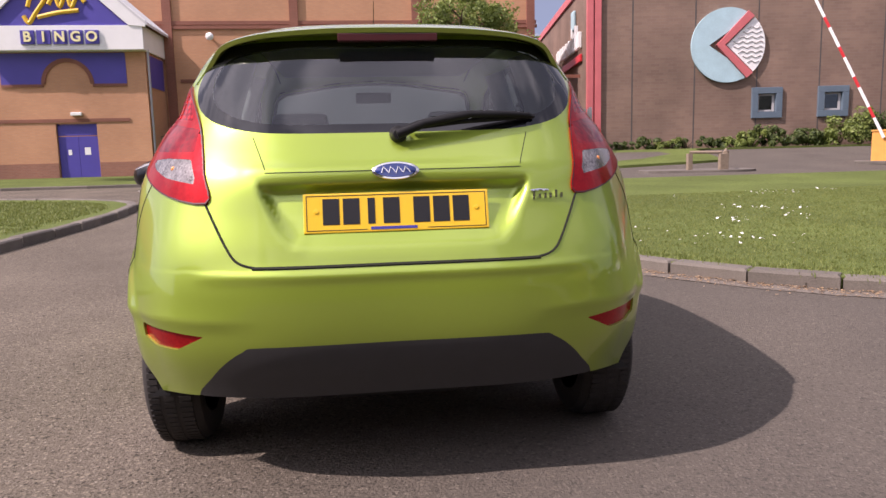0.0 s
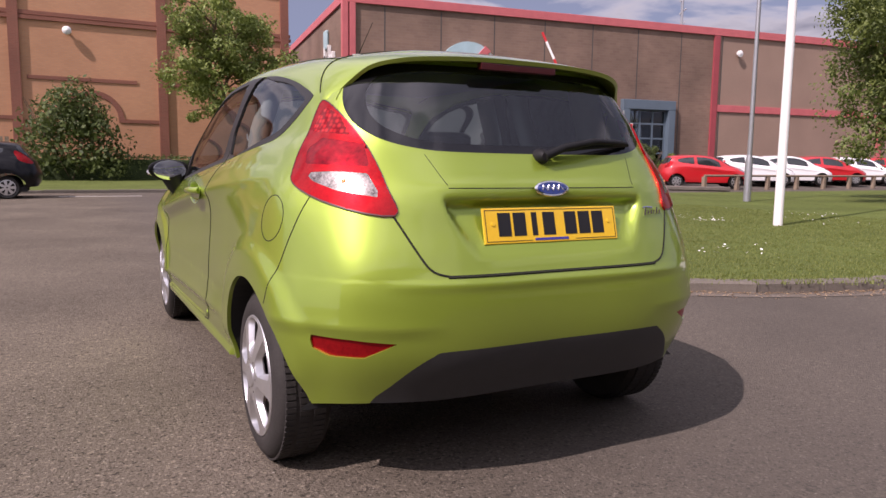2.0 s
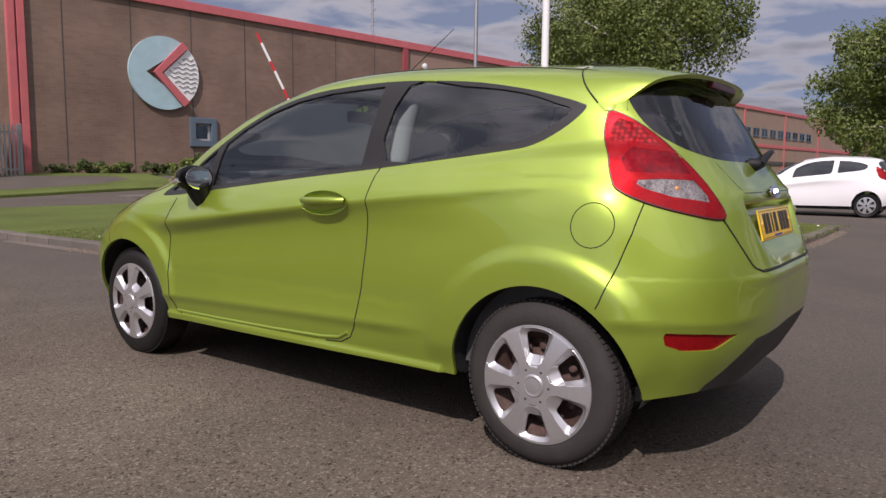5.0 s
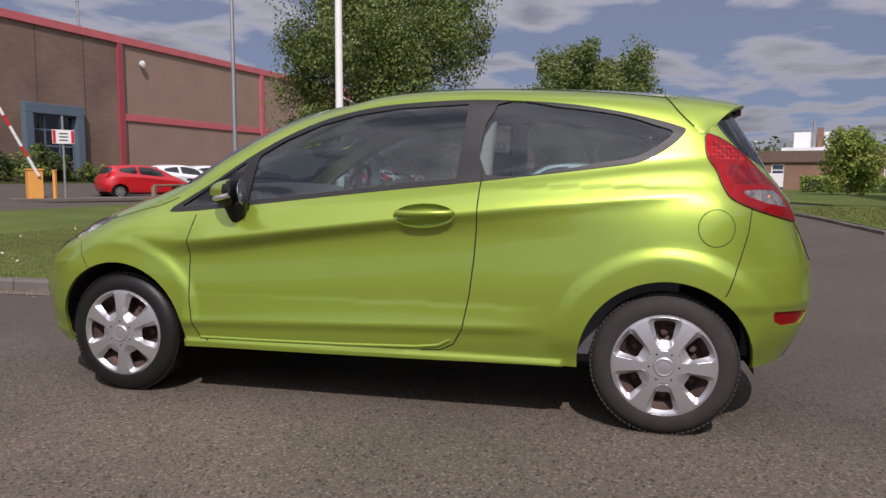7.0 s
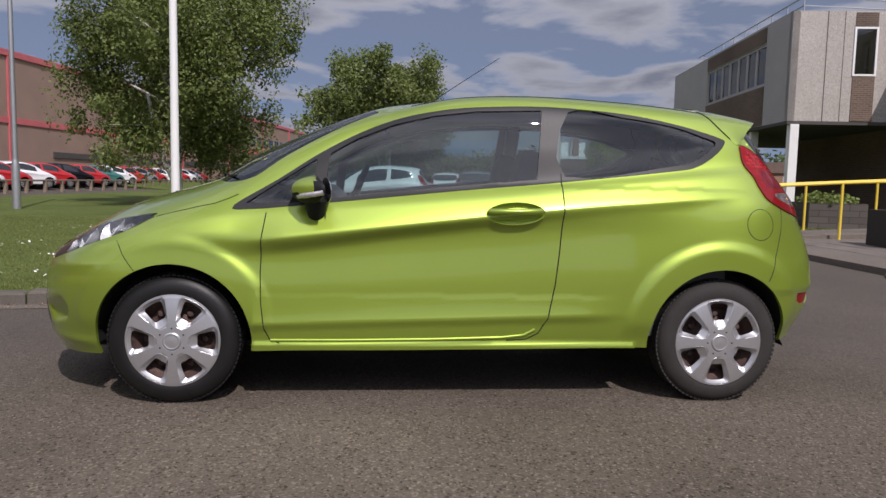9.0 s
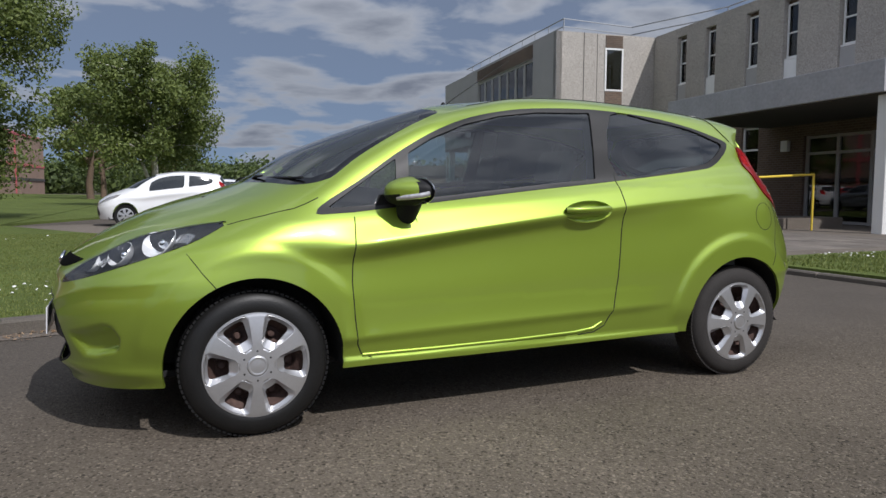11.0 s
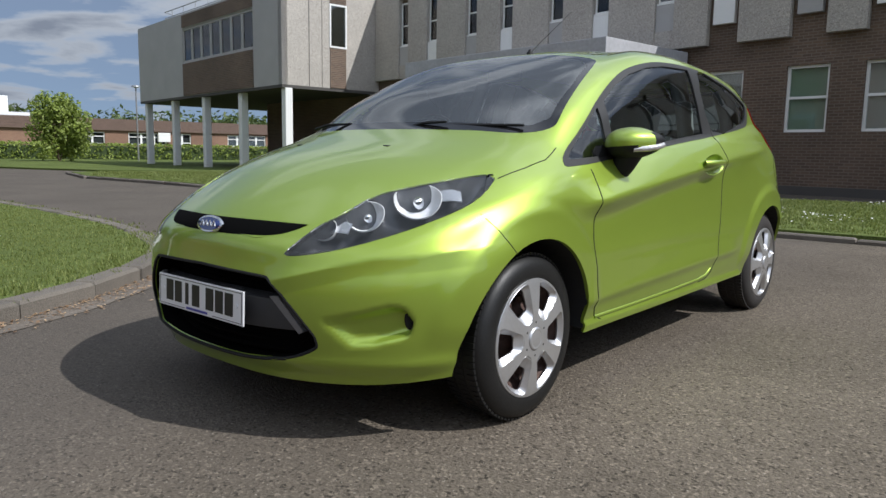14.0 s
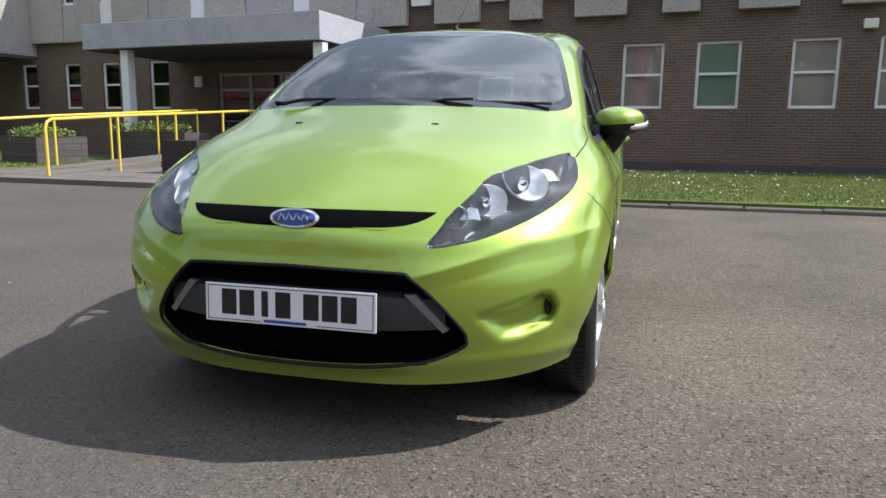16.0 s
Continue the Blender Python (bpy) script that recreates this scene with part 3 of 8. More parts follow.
def sash(parent, x, y, z, w, h, frame="upvc", face=-1, split_at=0.48, fill="blind", bar=0.07, deep=0.10, mid=0.0, cross=True):
    """A window in a wall that looks towards face * y: frame bars, a transom, panes, a blind behind that fill can turn
    into a sheet painted as a dim room, and a sill.
    """
    win = new("window")
    win.parent = parent
    win.matrix_basis = pose(x, y, z, 0, 0, 0 if face < 0 else 180)
    f = [(-w / 2, w / 2, -0.02, 0.07, 0, bar), (-w / 2, w / 2, -0.02, 0.07, h - bar, h), (-w / 2, -w / 2 + bar, -0.02, 0.07, bar, h - bar), (w / 2 - bar, w / 2, -0.02, 0.07, bar, h - bar)]
    if cross:
        f.append((-w / 2 + bar, w / 2 - bar, -0.015, 0.06, h * split_at, h * split_at + bar * 0.9))
    if mid:
        f.append((-mid / 2, mid / 2, -0.012, 0.055, bar, h - bar))
    part("frame", boxes(*f), M[frame], win)
    for a, b in ((bar, h * split_at), (h * split_at + bar * 0.9, h - bar)) if cross else ((bar, h - bar),):
        p = part("pane", boxes((-w / 2 + bar, w / 2 - bar, 0.02, 0.026, a, b)), M["pane"], win)
        p.visible_shadow = False
    part("blind", boxes((-w / 2 + bar, w / 2 - bar, deep, deep + 0.02, bar, h - bar)), M[fill], win)
    part("sill", boxes((-w / 2 - 0.04, w / 2 + 0.04, -0.07, 0.02, -0.05, -0.002), bev=0.006), M[frame], win)
    return win


def wall_with_holes(x0, x1, z0, z1, y0, y1, holes):
    """Wall along x from y0 (outer) to y1, with real openings (hx0, hx1, hz0, hz1)."""
    bm = bmesh.new()
    xs = sorted({x0, x1, *(h[0] for h in holes), *(h[1] for h in holes)})
    for a, b in zip(xs, xs[1:]):
        cut = sorted((h[2], h[3]) for h in holes if h[0] < (a + b) / 2 < h[1])
        z = z0
        for lo, hi in cut:
            if lo > z:
                box(bm, a, b, y0, y1, z, lo)
            z = max(z, hi)
        if z < z1:
            box(bm, a, b, y0, y1, z, z1)
    bmesh.ops.remove_doubles(bm, verts=bm.verts[:], dist=1e-4)
    return bm


def bingo_hall():
    b = thing("bingo_hall", "terracotta brick bingo hall with white gable porch and blue panels", "building")
    # Main block behind the porch.
    part("main_wall", boxes((-60, 9.8, 35.5, 60, -0.2, 10.1)), M["terracotta"], b, "terracotta brick main wall")
    part("plinth", boxes((-60, 9.83, 35.46, 35.499, -0.2, 0.75)), M["terra_base"], b)
    for z0, z1, d in ((7.45, 7.62, 0.10), (7.66, 7.85, 0.07), (9.95, 10.2, 0.12)):
        part("string_course", boxes((-60, 9.8 + d, 35.5 - d, 35.497, z0, z1)), M["terra_dark"], b, "dark brick band")
    for x in (-22.3, -15.9, -9.5, -3.1, 3.3, 9.55):
        part("pilaster", boxes((x - 0.22, x + 0.22, 35.36, 35.495, -0.1, 10.0)), M["terra_dark"], b, "dark red brick pilaster")
        part("short_course", boxes((x + 0.45, x + 5.2, 35.46, 35.496, 4.75, 4.92)), M["terra_dark"], b)
    for cx in (-6.3, 0.1):
        bm = bmesh.new()
        pts = [(cx + 1.35 * math.cos(a), 3.0 + 1.35 * math.sin(a)) for a in np.linspace(math.pi, 0, 21)]
        pin = [(cx + 1.10 * math.cos(a), 3.0 + 1.10 * math.sin(a)) for a in np.linspace(0, math.pi, 21)]
        prism(bm, pts + pin, "Y", 35.455, 35.498)
        box(bm, cx + 1.12, cx + 3.0, 35.456, 35.4975, 2.85, 3.02)
        part("blind_arch", bm, M["terra_dark"], b, "dark brick blind arch")
    # Porch.
    x0, x1, y0 = -16.9, -9.85, 32.2
    holes = [(-14.15, -12.30, -0.2, 2.62)]
    part("porch_wall", wall_with_holes(x0, x1, -0.2, 5.9, y0, y0 + 0.3, holes), M["terracotta"], b, "terracotta brick porch wall")
    part("porch_side", boxes((x1 - 0.3, x1, y0 + 0.3, 35.5, -0.2, 5.9)), M["terracotta"], b)
    part("porch_plinth", boxes((x0 - 0.03, -14.17, y0 - 0.03, y0 - 0.002, -0.2, 0.78)), M["terra_base"], b)
    part("porch_plinth", boxes((-12.28, x1 + 0.03, y0 - 0.03, y0 - 0.002, -0.2, 0.78)), M["terra_base"], b)
    part("porch_plinth", boxes((x1 + 0.002, x1 + 0.03, y0, 35.5, -0.2, 0.78)), M["terra_base"], b)
    part("string_course", boxes((x0, -10.75, y0 - 0.035, y0 - 0.003, 2.68, 2.84)), M["terra_dark"], b)
    bm = boxes((x0 + 0.55, -14.55, y0 - 0.03, y0 - 0.004, 4.45, 5.86), (-12.25, -10.75, y0 - 0.03, y0 - 0.004, 4.45, 5.86), (-14.55, -12.25, y0 - 0.03, y0 - 0.004, 5.62, 5.86))
    arc = [(-13.4 + 1.15 * math.cos(a), 4.45 + 1.17 * math.sin(a)) for a in np.linspace(math.pi, 0, 17)]
    for (a, c), (d, e) in zip(arc, arc[1:]):
        prism(bm, [(a, c), (d, e), (d, 5.62), (a, 5.62)], "Y", y0 - 0.03, y0 - 0.004)
    part("blue_panel", bm, M["blue"], b, "royal blue panel with arched cut")
    bm = bmesh.new()
    ra = [(-13.4 + 1.18 * math.cos(a), 4.45 + 1.18 * math.sin(a)) for a in np.linspace(math.pi, 0, 19)]
    rb = [(-13.4 + 1.0 * math.cos(a), 4.45 + 1.0 * math.sin(a)) for a in np.linspace(0, math.pi, 19)]
    prism(bm, ra + rb, "Y", y0 - 0.06, y0 - 0.005)
    box(bm, x0 + 0.55, -14.5, y0 - 0.05, y0 - 0.006, 4.32, 4.45)
    box(bm, -12.3, -10.75, y0 - 0.05, y0 - 0.006, 4.32, 4.45)
    part("arch_trim", bm, M["terra_dark"], b)
    part("side_blue_panel", boxes((x1 + 0.004, x1 + 0.03, y0 + 0.5, 35.2, 4.3, 5.8)), M["blue"], b)
    door = new("door")
    door.parent = b
    door["label"] = "blue double door with two notices"
    door.matrix_basis = pose(-13.225, y0 + 0.12, 0)
    part("leaf", boxes((-0.90, -0.005, 0, 0.05, 0.03, 2.02), bev=0.008), M["blue"], door)
    part("leaf", boxes((0.005, 0.90, 0, 0.05, 0.03, 2.02), bev=0.008), M["blue"], door)
    part("transom_panel", boxes((-0.90, 0.90, 0, 0.05, 2.06, 2.60), bev=0.008), M["blue"], door)
    part("notice", boxes((0.25, 0.52, -0.008, -0.002, 1.15, 1.50)), M["white"], door)
    part("notice", boxes((-0.50, -0.34, -0.008, -0.002, 1.15, 1.40)), M["white"], door)
    part("threshold", boxes((-0.92, 0.92, -0.12, 0.05, -0.05, 0.03)), M["kerb"], door)
    part("wall_lamp", boxes((-14.0 + 0.62, -13.5 + 0.62, y0 - 0.18, y0 - 0.004, 2.98, 3.14), bev=0.03), M["white"], b, "white bulkhead lamp")
    # Fascia, gable and roof.
    part("fascia", boxes((x0 - 0.35, x1 + 0.12, y0 - 0.55, y0 - 0.40, 5.93, 7.02), bev=0.01), M["white"], b, "white fascia board")
    part("side_fascia", boxes((x1 + 0.02, x1 + 0.12, y0 - 0.40, 35.4, 5.93, 7.02)), M["white"], b)
    part("soffit", boxes((x0 - 0.3, x1 + 0.1, y0 - 0.4, y0 + 0.2, 5.905, 5.93)), M["white"], b)
    cx, half = (x0 + x1) / 2 - 0.1, 3.9
    part("gable_panel", prism(bmesh.new(), [(cx - half + 0.6, 7.02), (cx + half - 0.6, 7.02), (cx, 9.95)], "Y", y0 - 0.45, y0 - 0.40), M["blue"], b, "dark blue gable panel")
    for s in (-1, 1):
        bm = prism(bmesh.new(), [(cx + s * half, 6.95), (cx + s * half, 7.25), (cx, 10.6), (cx, 9.95), (cx + s * (half - 0.75), 7.02)], "Y", y0 - 0.60, y0 - 0.46)
        part("bargeboard", bm, M["white"], b, "white bargeboard")
        bm = prism(bmesh.new(), [(cx + s * (half + 0.1), 6.98), (cx + s * (half + 0.1), 7.10), (cx, 10.72), (cx, 10.6)], "Y", y0 - 0.62, 36.5)
        part("roof_slope", bm, M["roof_metal"], b, "pale metal roof slope")
        for k in range(9):
            yy = y0 - 0.4 + k * 0.5
            bm = bmesh.new()
            tube(bm, [(cx + s * (half + 0.1), yy, 7.12), (cx, yy, 10.74)], 0.025, 6)
            part("roof_seam", bm, M["roof_metal"], b)
    # Plain flourish for the gold script, and the tiles with the word on them.
    bm = bmesh.new()
    for pts in ([(-1.3, 0.5), (-1.0, 1.2), (-0.4, 1.5), (-0.5, 0.9), (-1.0, 0.2), (-1.3, -0.2), (-1.5, 0.1)], [(-0.4, 0.6), (-0.1, 1.0), (0.1, 0.5), (0.4, 1.1), (0.6, 0.5), (0.9, 1.0), (1.2, 0.7)], [(-0.9, 0.05), (0.0, 0.25), (0.9, 0.35)]):
        tube(bm, [(cx + 0.1 + u, y0 - 0.47, 7.35 + v) for u, v in curve(pts, 5)], 0.10, 8)
    part("script_flourish", bm, M["plate_yellow"], b, "gold script strokes on the gable")
    for k, ch in enumerate("BINGO"):
        x = -14.75 + k * 0.70
        tile = part("letter_tile", boxes((x - 0.30, x + 0.30, y0 - 0.64, y0 - 0.552, 6.18, 6.80), bev=0.015), M["blue"], b, "dark blue tile with a pale yellow letter")
        cu = bpy.data.curves.new("letter", "FONT")
        cu.body, cu.size, cu.extrude, cu.offset = ch, 0.62, 0.02, 0.018
        cu.align_x, cu.align_y = "CENTER", "CENTER"
        tmp = bpy.data.objects.new("tmp", cu)
        me = bpy.data.meshes.new_from_object(tmp)
        bpy.data.objects.remove(tmp)
        me.materials.append(M["plate_cream"])
        o = new("letter", me)
        o.parent = tile
        o.matrix_basis = pose(x, y0 - 0.665, 6.49, 90, 0, 0)
    bm = bmesh.new()
    tube(bm, [(x1 + 0.10, y0 + 0.12, 6.0), (x1 + 0.10, y0 + 0.12, 0.1)], 0.06, 10)
    part("downpipe", bm, M["grey_metal"], b)
    for x in (-7.4, -0.9, 5.5):
        bm = bmesh.new()
        lathe(bm, [(0.05, 0.0), (0.06, -0.12), (0.18, -0.16), (0.20, -0.28), (0.12, -0.36), (0, -0.38)], "Y", 18, (x, 35.5, 7.05))
        part("flood_lamp", bm, M["white"], b, "round white wall lamp", True)
    return b


M["plate_cream"] = mat("cream_letter", (0.80, 0.74, 0.40), 0.5, vary=0.05)
bingo_hall()


def large_hall():
    b = thing("leisure_hall", "large brown brick hall with pink metal trim and round sign", "building", (12.0, 32.8, 0), -7.8)
    holes = [(8.45, 9.81, 2.28, 3.66), (11.84, 13.20, 2.28, 3.66), (17.2, 20.9, 0.85, 4.95)]
    part("wall", wall_with_holes(0, 24.1, -0.3, 9.34, 0, 0.4, holes), M["brown_brick"], b, "brown concrete brick wall with stains")
    # Far stretch of the same wall, coloured lighter and pinker.
    part("far_wall", boxes((24.1, 130, 0, 0.4, -0.3, 9.34)), M["hall_far_tone"], b, "plain far stretch of the hall wall in a lighter pinkish brown")
    part("side_wall", boxes((0, 0.4, 0.4, 45, -0.3, 9.34)), M["brown_brick"], b)
    part("back_wall", boxes((0.4, 130, 44.6, 45, -0.3, 9.34)), M["brown_brick"], b)
    part("roof", boxes((0.1, 130, 0.1, 45, 9.34, 9.5)), M["roof_metal"], b)
    part("roof_edge_band", boxes((-0.12, 130, -0.14, 0.5, 9.34, 9.80), bev=0.02), M["pink"], b, "faded pink eaves band")
    part("side_edge_band", boxes((-0.12, 0.5, 0.5, 45, 9.34, 9.80), bev=0.02), M["pink"], b)
    part("corner_column", boxes((-0.14, 0.18, -0.16, 0.2, 0.3, 9.34), bev=0.02), M["pink"], b, "pink corner post")
    part("corner_column", boxes((0.26, 0.58, -0.16, -0.002, 0.3, 9.34), bev=0.02), M["pink"], b)
    part("corner_groove", boxes((0.181, 0.259, -0.06, -0.003, 0.3, 9.34)), M["pink_dark"], b)
    for x in (24.1, 38.9, 53.7, 68.5, 83.3, 98.1, 113):
        part("column", boxes((x - 0.22, x + 0.22, -0.13, -0.002, 0.3, 9.34), bev=0.02), M["pink_dark" if x < 30 else "pink"], b, "pink wall post")
    part("band", boxes((24.35, 130, -0.09, -0.003, 4.58, 5.02), bev=0.015), M["pink"], b, "faded pink band along the wall")
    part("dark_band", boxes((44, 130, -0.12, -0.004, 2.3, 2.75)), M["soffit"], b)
    for x in range(60, 110, 3):
        sash(b, x + 0.5, -0.03, 6.0, 2.2, 1.1, "bluegrey", -1, 0.5, "room", 0.08, 0.05, 0.06, False)
    for x in np.arange(2.2, 25, 3.2):
        part("wall_joint", boxes((x - 0.03, x + 0.03, -0.008, -0.001, 0.3, 9.34)), M["soffit"], b)
    for x in (9.13, 12.52):
        w = new("window")
        w.parent = b
        w["label"] = "small square window in a thick blue-grey frame"
        part("frame", boxes((x - 0.78, x + 0.78, -0.14, 0.1, 2.20, 2.52), (x - 0.78, x + 0.78, -0.14, 0.1, 3.44, 3.76), (x - 0.78, x - 0.46, -0.14, 0.1, 2.52, 3.44), (x + 0.46, x + 0.78, -0.14, 0.1, 2.52, 3.44), bev=0.02), M["bluegrey"], w)
        part("sash_bar", boxes((x - 0.44, x + 0.44, 0.06, 0.10, 2.54, 2.62), (x - 0.44, x + 0.44, 0.06, 0.10, 3.34, 3.42), (x - 0.44, x - 0.36, 0.06, 0.10, 2.62, 3.34), (x + 0.32, x + 0.44, 0.06, 0.10, 2.62, 3.34)), M["render"], w)
        part("pane", boxes((x - 0.4, x + 0.4, 0.08, 0.086, 2.57, 3.40)), M["pane"], w)
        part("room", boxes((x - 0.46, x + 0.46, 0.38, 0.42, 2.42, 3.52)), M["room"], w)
    w = new("window")
    w.parent = b
    w["label"] = "tall glazed opening in a thick blue-grey frame"
    part("frame", boxes((17.12, 20.96, -0.35, 0.1, 4.50, 5.08), (17.12, 17.62, -0.35, 0.1, 0.7, 4.50), (20.46, 20.96, -0.35, 0.1, 0.7, 4.50), (17.62, 20.46, -0.35, 0.1, 0.6, 0.95), bev=0.03), M["bluegrey"], w)
    bars = [(x - 0.05, x + 0.05, -0.02, 0.06, 0.95, 4.50) for x in (17.67, 18.55, 19.5, 20.41)] + [(17.72, 20.36, -0.015, 0.055, z - 0.05, z + 0.05) for z in (1.0, 1.85, 2.75, 3.65, 4.45)]
    part("glazing_bar", boxes(*bars), M["bluegrey"], w)
    part("pane", boxes((17.62, 20.46, 0.02, 0.03, 0.95, 4.50)), M["pane"], w)
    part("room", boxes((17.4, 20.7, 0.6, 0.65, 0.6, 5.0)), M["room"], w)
    # Round sign: pale blue disc parts, pink chevron, white wedge with waves.
    s = new("round_sign")
    s.parent = b
    s["label"] = "round pale blue sign with pink chevron and white wedge"
    cx, cz, r = 7.03, 5.92, 1.87
    tipx = cx - 0.62
    ang = np.linspace(radians(52), radians(308), 40)
    bm = prism(bmesh.new(), [(cx + r * math.cos(a), cz + r * math.sin(a)) for a in ang] + [(tipx - 0.35, cz)], "Y", -0.16, -0.02)
    part("blue_disc", bm, M["sky_blue"], s, "weathered pale blue disc part")
    ang = np.linspace(radians(-46), radians(46), 16)
    bm = prism(bmesh.new(), [(cx + r * math.cos(a), cz + r * math.sin(a)) for a in ang] + [(tipx + 0.55, cz)], "Y", -0.16, -0.02)
    part("white_wedge", bm, M["white"], s, "white wedge with grey waves")
    k = 1.42
    bm = prism(bmesh.new(), [(tipx, cz), (tipx + k + 0.15, cz + k + 0.25), (tipx + k + 0.45, cz + k - 0.02), (tipx + 0.42, cz), (tipx + k + 0.45, cz - k + 0.02), (tipx + k + 0.15, cz - k - 0.25)], "Y", -0.28, -0.01)
    part("chevron", bm, M["pink"], s, "faded pink chevron")
    for i in range(8):
        z = cz - 0.85 + 0.24 * i
        lo = tipx + 0.75 + abs(z - cz)
        hi = cx + math.sqrt(max(0.1, r * r - (z - cz) ** 2)) - 0.1
        if hi - lo > 0.3:
            bm = bmesh.new()
            q = np.linspace(lo, hi, 24)
            tube(bm, [(u, -0.165, z + 0.05 * math.sin(u * 14)) for u in q], 0.035, 5)
            part("wave", bm, M["render"], s)
    # Lettering on the side wall as plain shapes.
    g = new("wall_lettering")
    g.parent = b
    g["label"] = "white raised letter shapes over a red strip"
    for i in range(8):
        y = 10.4 - i * 1.12
        h = 1.35 if i in (5, 6) else 0.85
        part("letter_shape", boxes((-0.22, -0.02, y - 0.36, y - 0.10, 6.3, 6.3 + h), (-0.22, -0.02, y + 0.12, y + 0.34, 6.3, 7.05), bev=0.03), M["white"], g)
    part("red_strip", boxes((-0.15, -0.02, 2.0, 8.5, 5.55, 5.95), bev=0.03), M["red"], g)
    part("emblem", boxes((-0.2, -0.02, 4.0, 4.9, 7.5, 8.6), bev=0.1), M["sky_blue"], g)
    for x in (25.8, 5.0):
        bm = bmesh.new()
        lathe(bm, [(0.06, 0.0), (0.07, -0.12), (0.2, -0.18), (0.22, -0.30), (0, -0.36)], "Y", 18, (x, 0, 8.3))
        if x > 20:
            part("flood_lamp", bm, M["white"], b, "round white wall lamp", True)
        else:
            bm.free()
    bm = bmesh.new()
    tube(bm, [(22.5, 1.5, 9.4), (22.5, 1.5, 13.0)], 0.09, 6)
    for z in (10, 10.8, 11.6, 12.4):
        tube(bm, [(22.3, 1.5, z), (22.8, 1.5, z + 0.4)], 0.05, 6)
    part("mast", bm, M["grey_metal"], b, "grey aerial mast on the roof")
    return b


large_hall()


def office():
    """Two-storey office: brown brick below, pale pebble panels above, a wing on posts and a white canopy."""
    b = thing("office_building", "two-storey office with brown brick, pale concrete panels and white windows", "building", (5.56, -16.81, 0), -7.8)
    wins = []
    x = -0.52
    for k in range(18):
        wins.append((x, 1.58, 1.04, 1.66))
        x -= (2.17, 1.83)[k % 2]
    low = [(9.48, 1.60, 0.86, 1.62), (11.70, 1.60, 0.82, 1.62), (13.57, 1.60, 0.80, 1.62), (15.77, 1.60, 0.82, 1.62)]
    ent = (2.1, 7.0)
    holes = [(x - w / 2, x + w / 2, z, z + h) for x, z, w, h in wins] + [(x - w / 2, x + w / 2, z, z + h) for x, z, w, h in low if not ent[0] - 1.3 < x < ent[1] + 0.4] + [(ent[0] - 1.2, ent[1], 0.05, 2.75)]
    wall = part("ground_wall", wall_with_holes(-40, 25.5, -0.3, 3.40, -0.35, 0, holes), M["office_brick"], b, "dark brown brick ground-floor wall")
    part("return_wall", boxes((25.5, 31, -7.0, -6.65, -0.3, 3.37)), M["office_brick"], b)
    part("cross_wall", boxes((25.15, 25.5, -7, -0.35, -0.3, 3.37)), M["office_brick"], b)
    for i, (x, z, w, h) in enumerate(wins):
        sash(b, x, -0.10, z, w, h, "upvc", 1, 0.50, ("blind", "curtain", "blind", "blind_pink", "curtain", "blind")[i % 6], 0.07, 0.045)
    for x, z, w, h in low:
        if not ent[0] - 1.3 < x < ent[1] + 0.4:
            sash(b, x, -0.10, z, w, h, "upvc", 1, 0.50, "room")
    # Upper floor: panels of two widths with tall narrow windows between, brick aprons below some.
    part("upper_wall", boxes((-40, 15.45, -0.40, -0.12, 3.40, 7.42)), M["office_brick"], b, "recessed brown brick upper wall")
    part("parapet", boxes((-40, 15.45, -0.42, 0.06, 7.14, 7.50), bev=0.02), M["pebble"], b)
    bays, x = [], 13.49
    while x > -38:
        bays.append(x)
        x -= (1.79, 2.24)[len(bays) % 2 - 1]
    edge = 15.45
    for k, x in enumerate(bays):
        wide = 0.31 if x > 0.5 else 0.445
        part("panel", boxes((x + wide, edge, -0.12, 0.10, 3.96, 7.14), bev=0.015), M["pebble"], b, "pale pebble-dashed panel")
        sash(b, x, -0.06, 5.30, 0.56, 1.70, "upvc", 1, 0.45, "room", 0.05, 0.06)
        part("apron", boxes((x - 0.30, x + 0.30, -0.115, 0.03, 4.50, 5.24)), M["upvc" if k % 2 else "render"], b, "pale panel below the window")
        if x > 0.5:
            part("panel_foot", boxes((x - 0.305, x + 0.305, -0.116, 0.06, 3.96, 4.495)), M["pebble"], b)
        edge = x - wide
    part("roof", boxes((-40, 15.45, -14, -0.42, 7.0, 7.2)), M["soffit"], b)
    part("end_wall", boxes((-40.3, -40.0, -14, 0.0, -0.3, 7.7)), M["office_brick"], b)
    part("rear_wall", boxes((-40, 36, -14.3, -14, -0.3, 7.7)), M["office_brick"], b)
    # Wing over the open ground floor.
    wx0, wx1, wy0, wy1, wz0, wz1 = 15.46, 31.6, -7.0, 4.6, 3.52, 7.47
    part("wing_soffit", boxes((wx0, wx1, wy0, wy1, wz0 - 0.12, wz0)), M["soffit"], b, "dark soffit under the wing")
    part("wing_roof", boxes((wx0 + 0.1, wx1 - 0.1, wy0, wy1 - 0.1, wz1 - 0.2, wz1 - 0.05)), M["soffit"], b)
    part("wing_side", wall_with_holes(-wy1, -0.75, wz0, wz1, 0, 0.25, [(-2.34, -1.64, 5.22, 6.86)]), M["pebble"], b, "sunlit pebble-dashed end wall").matrix_basis = pose(wx0, 0, 0, 0, 0, -90)
    part("wing_side_rest", boxes((wx0, wx0 + 0.25, -0.4, 0.75, wz0, wz1)), M["pebble"], b)
    part("wing_joint", boxes((wx0 - 0.008, wx0 - 0.001, 3.35, 3.38, wz0, wz1), (wx0 - 0.008, wx0 - 0.001, 2.75, 2.77, wz0, wz1)), M["soffit"], b)
    side = new("window")
    side.parent = b
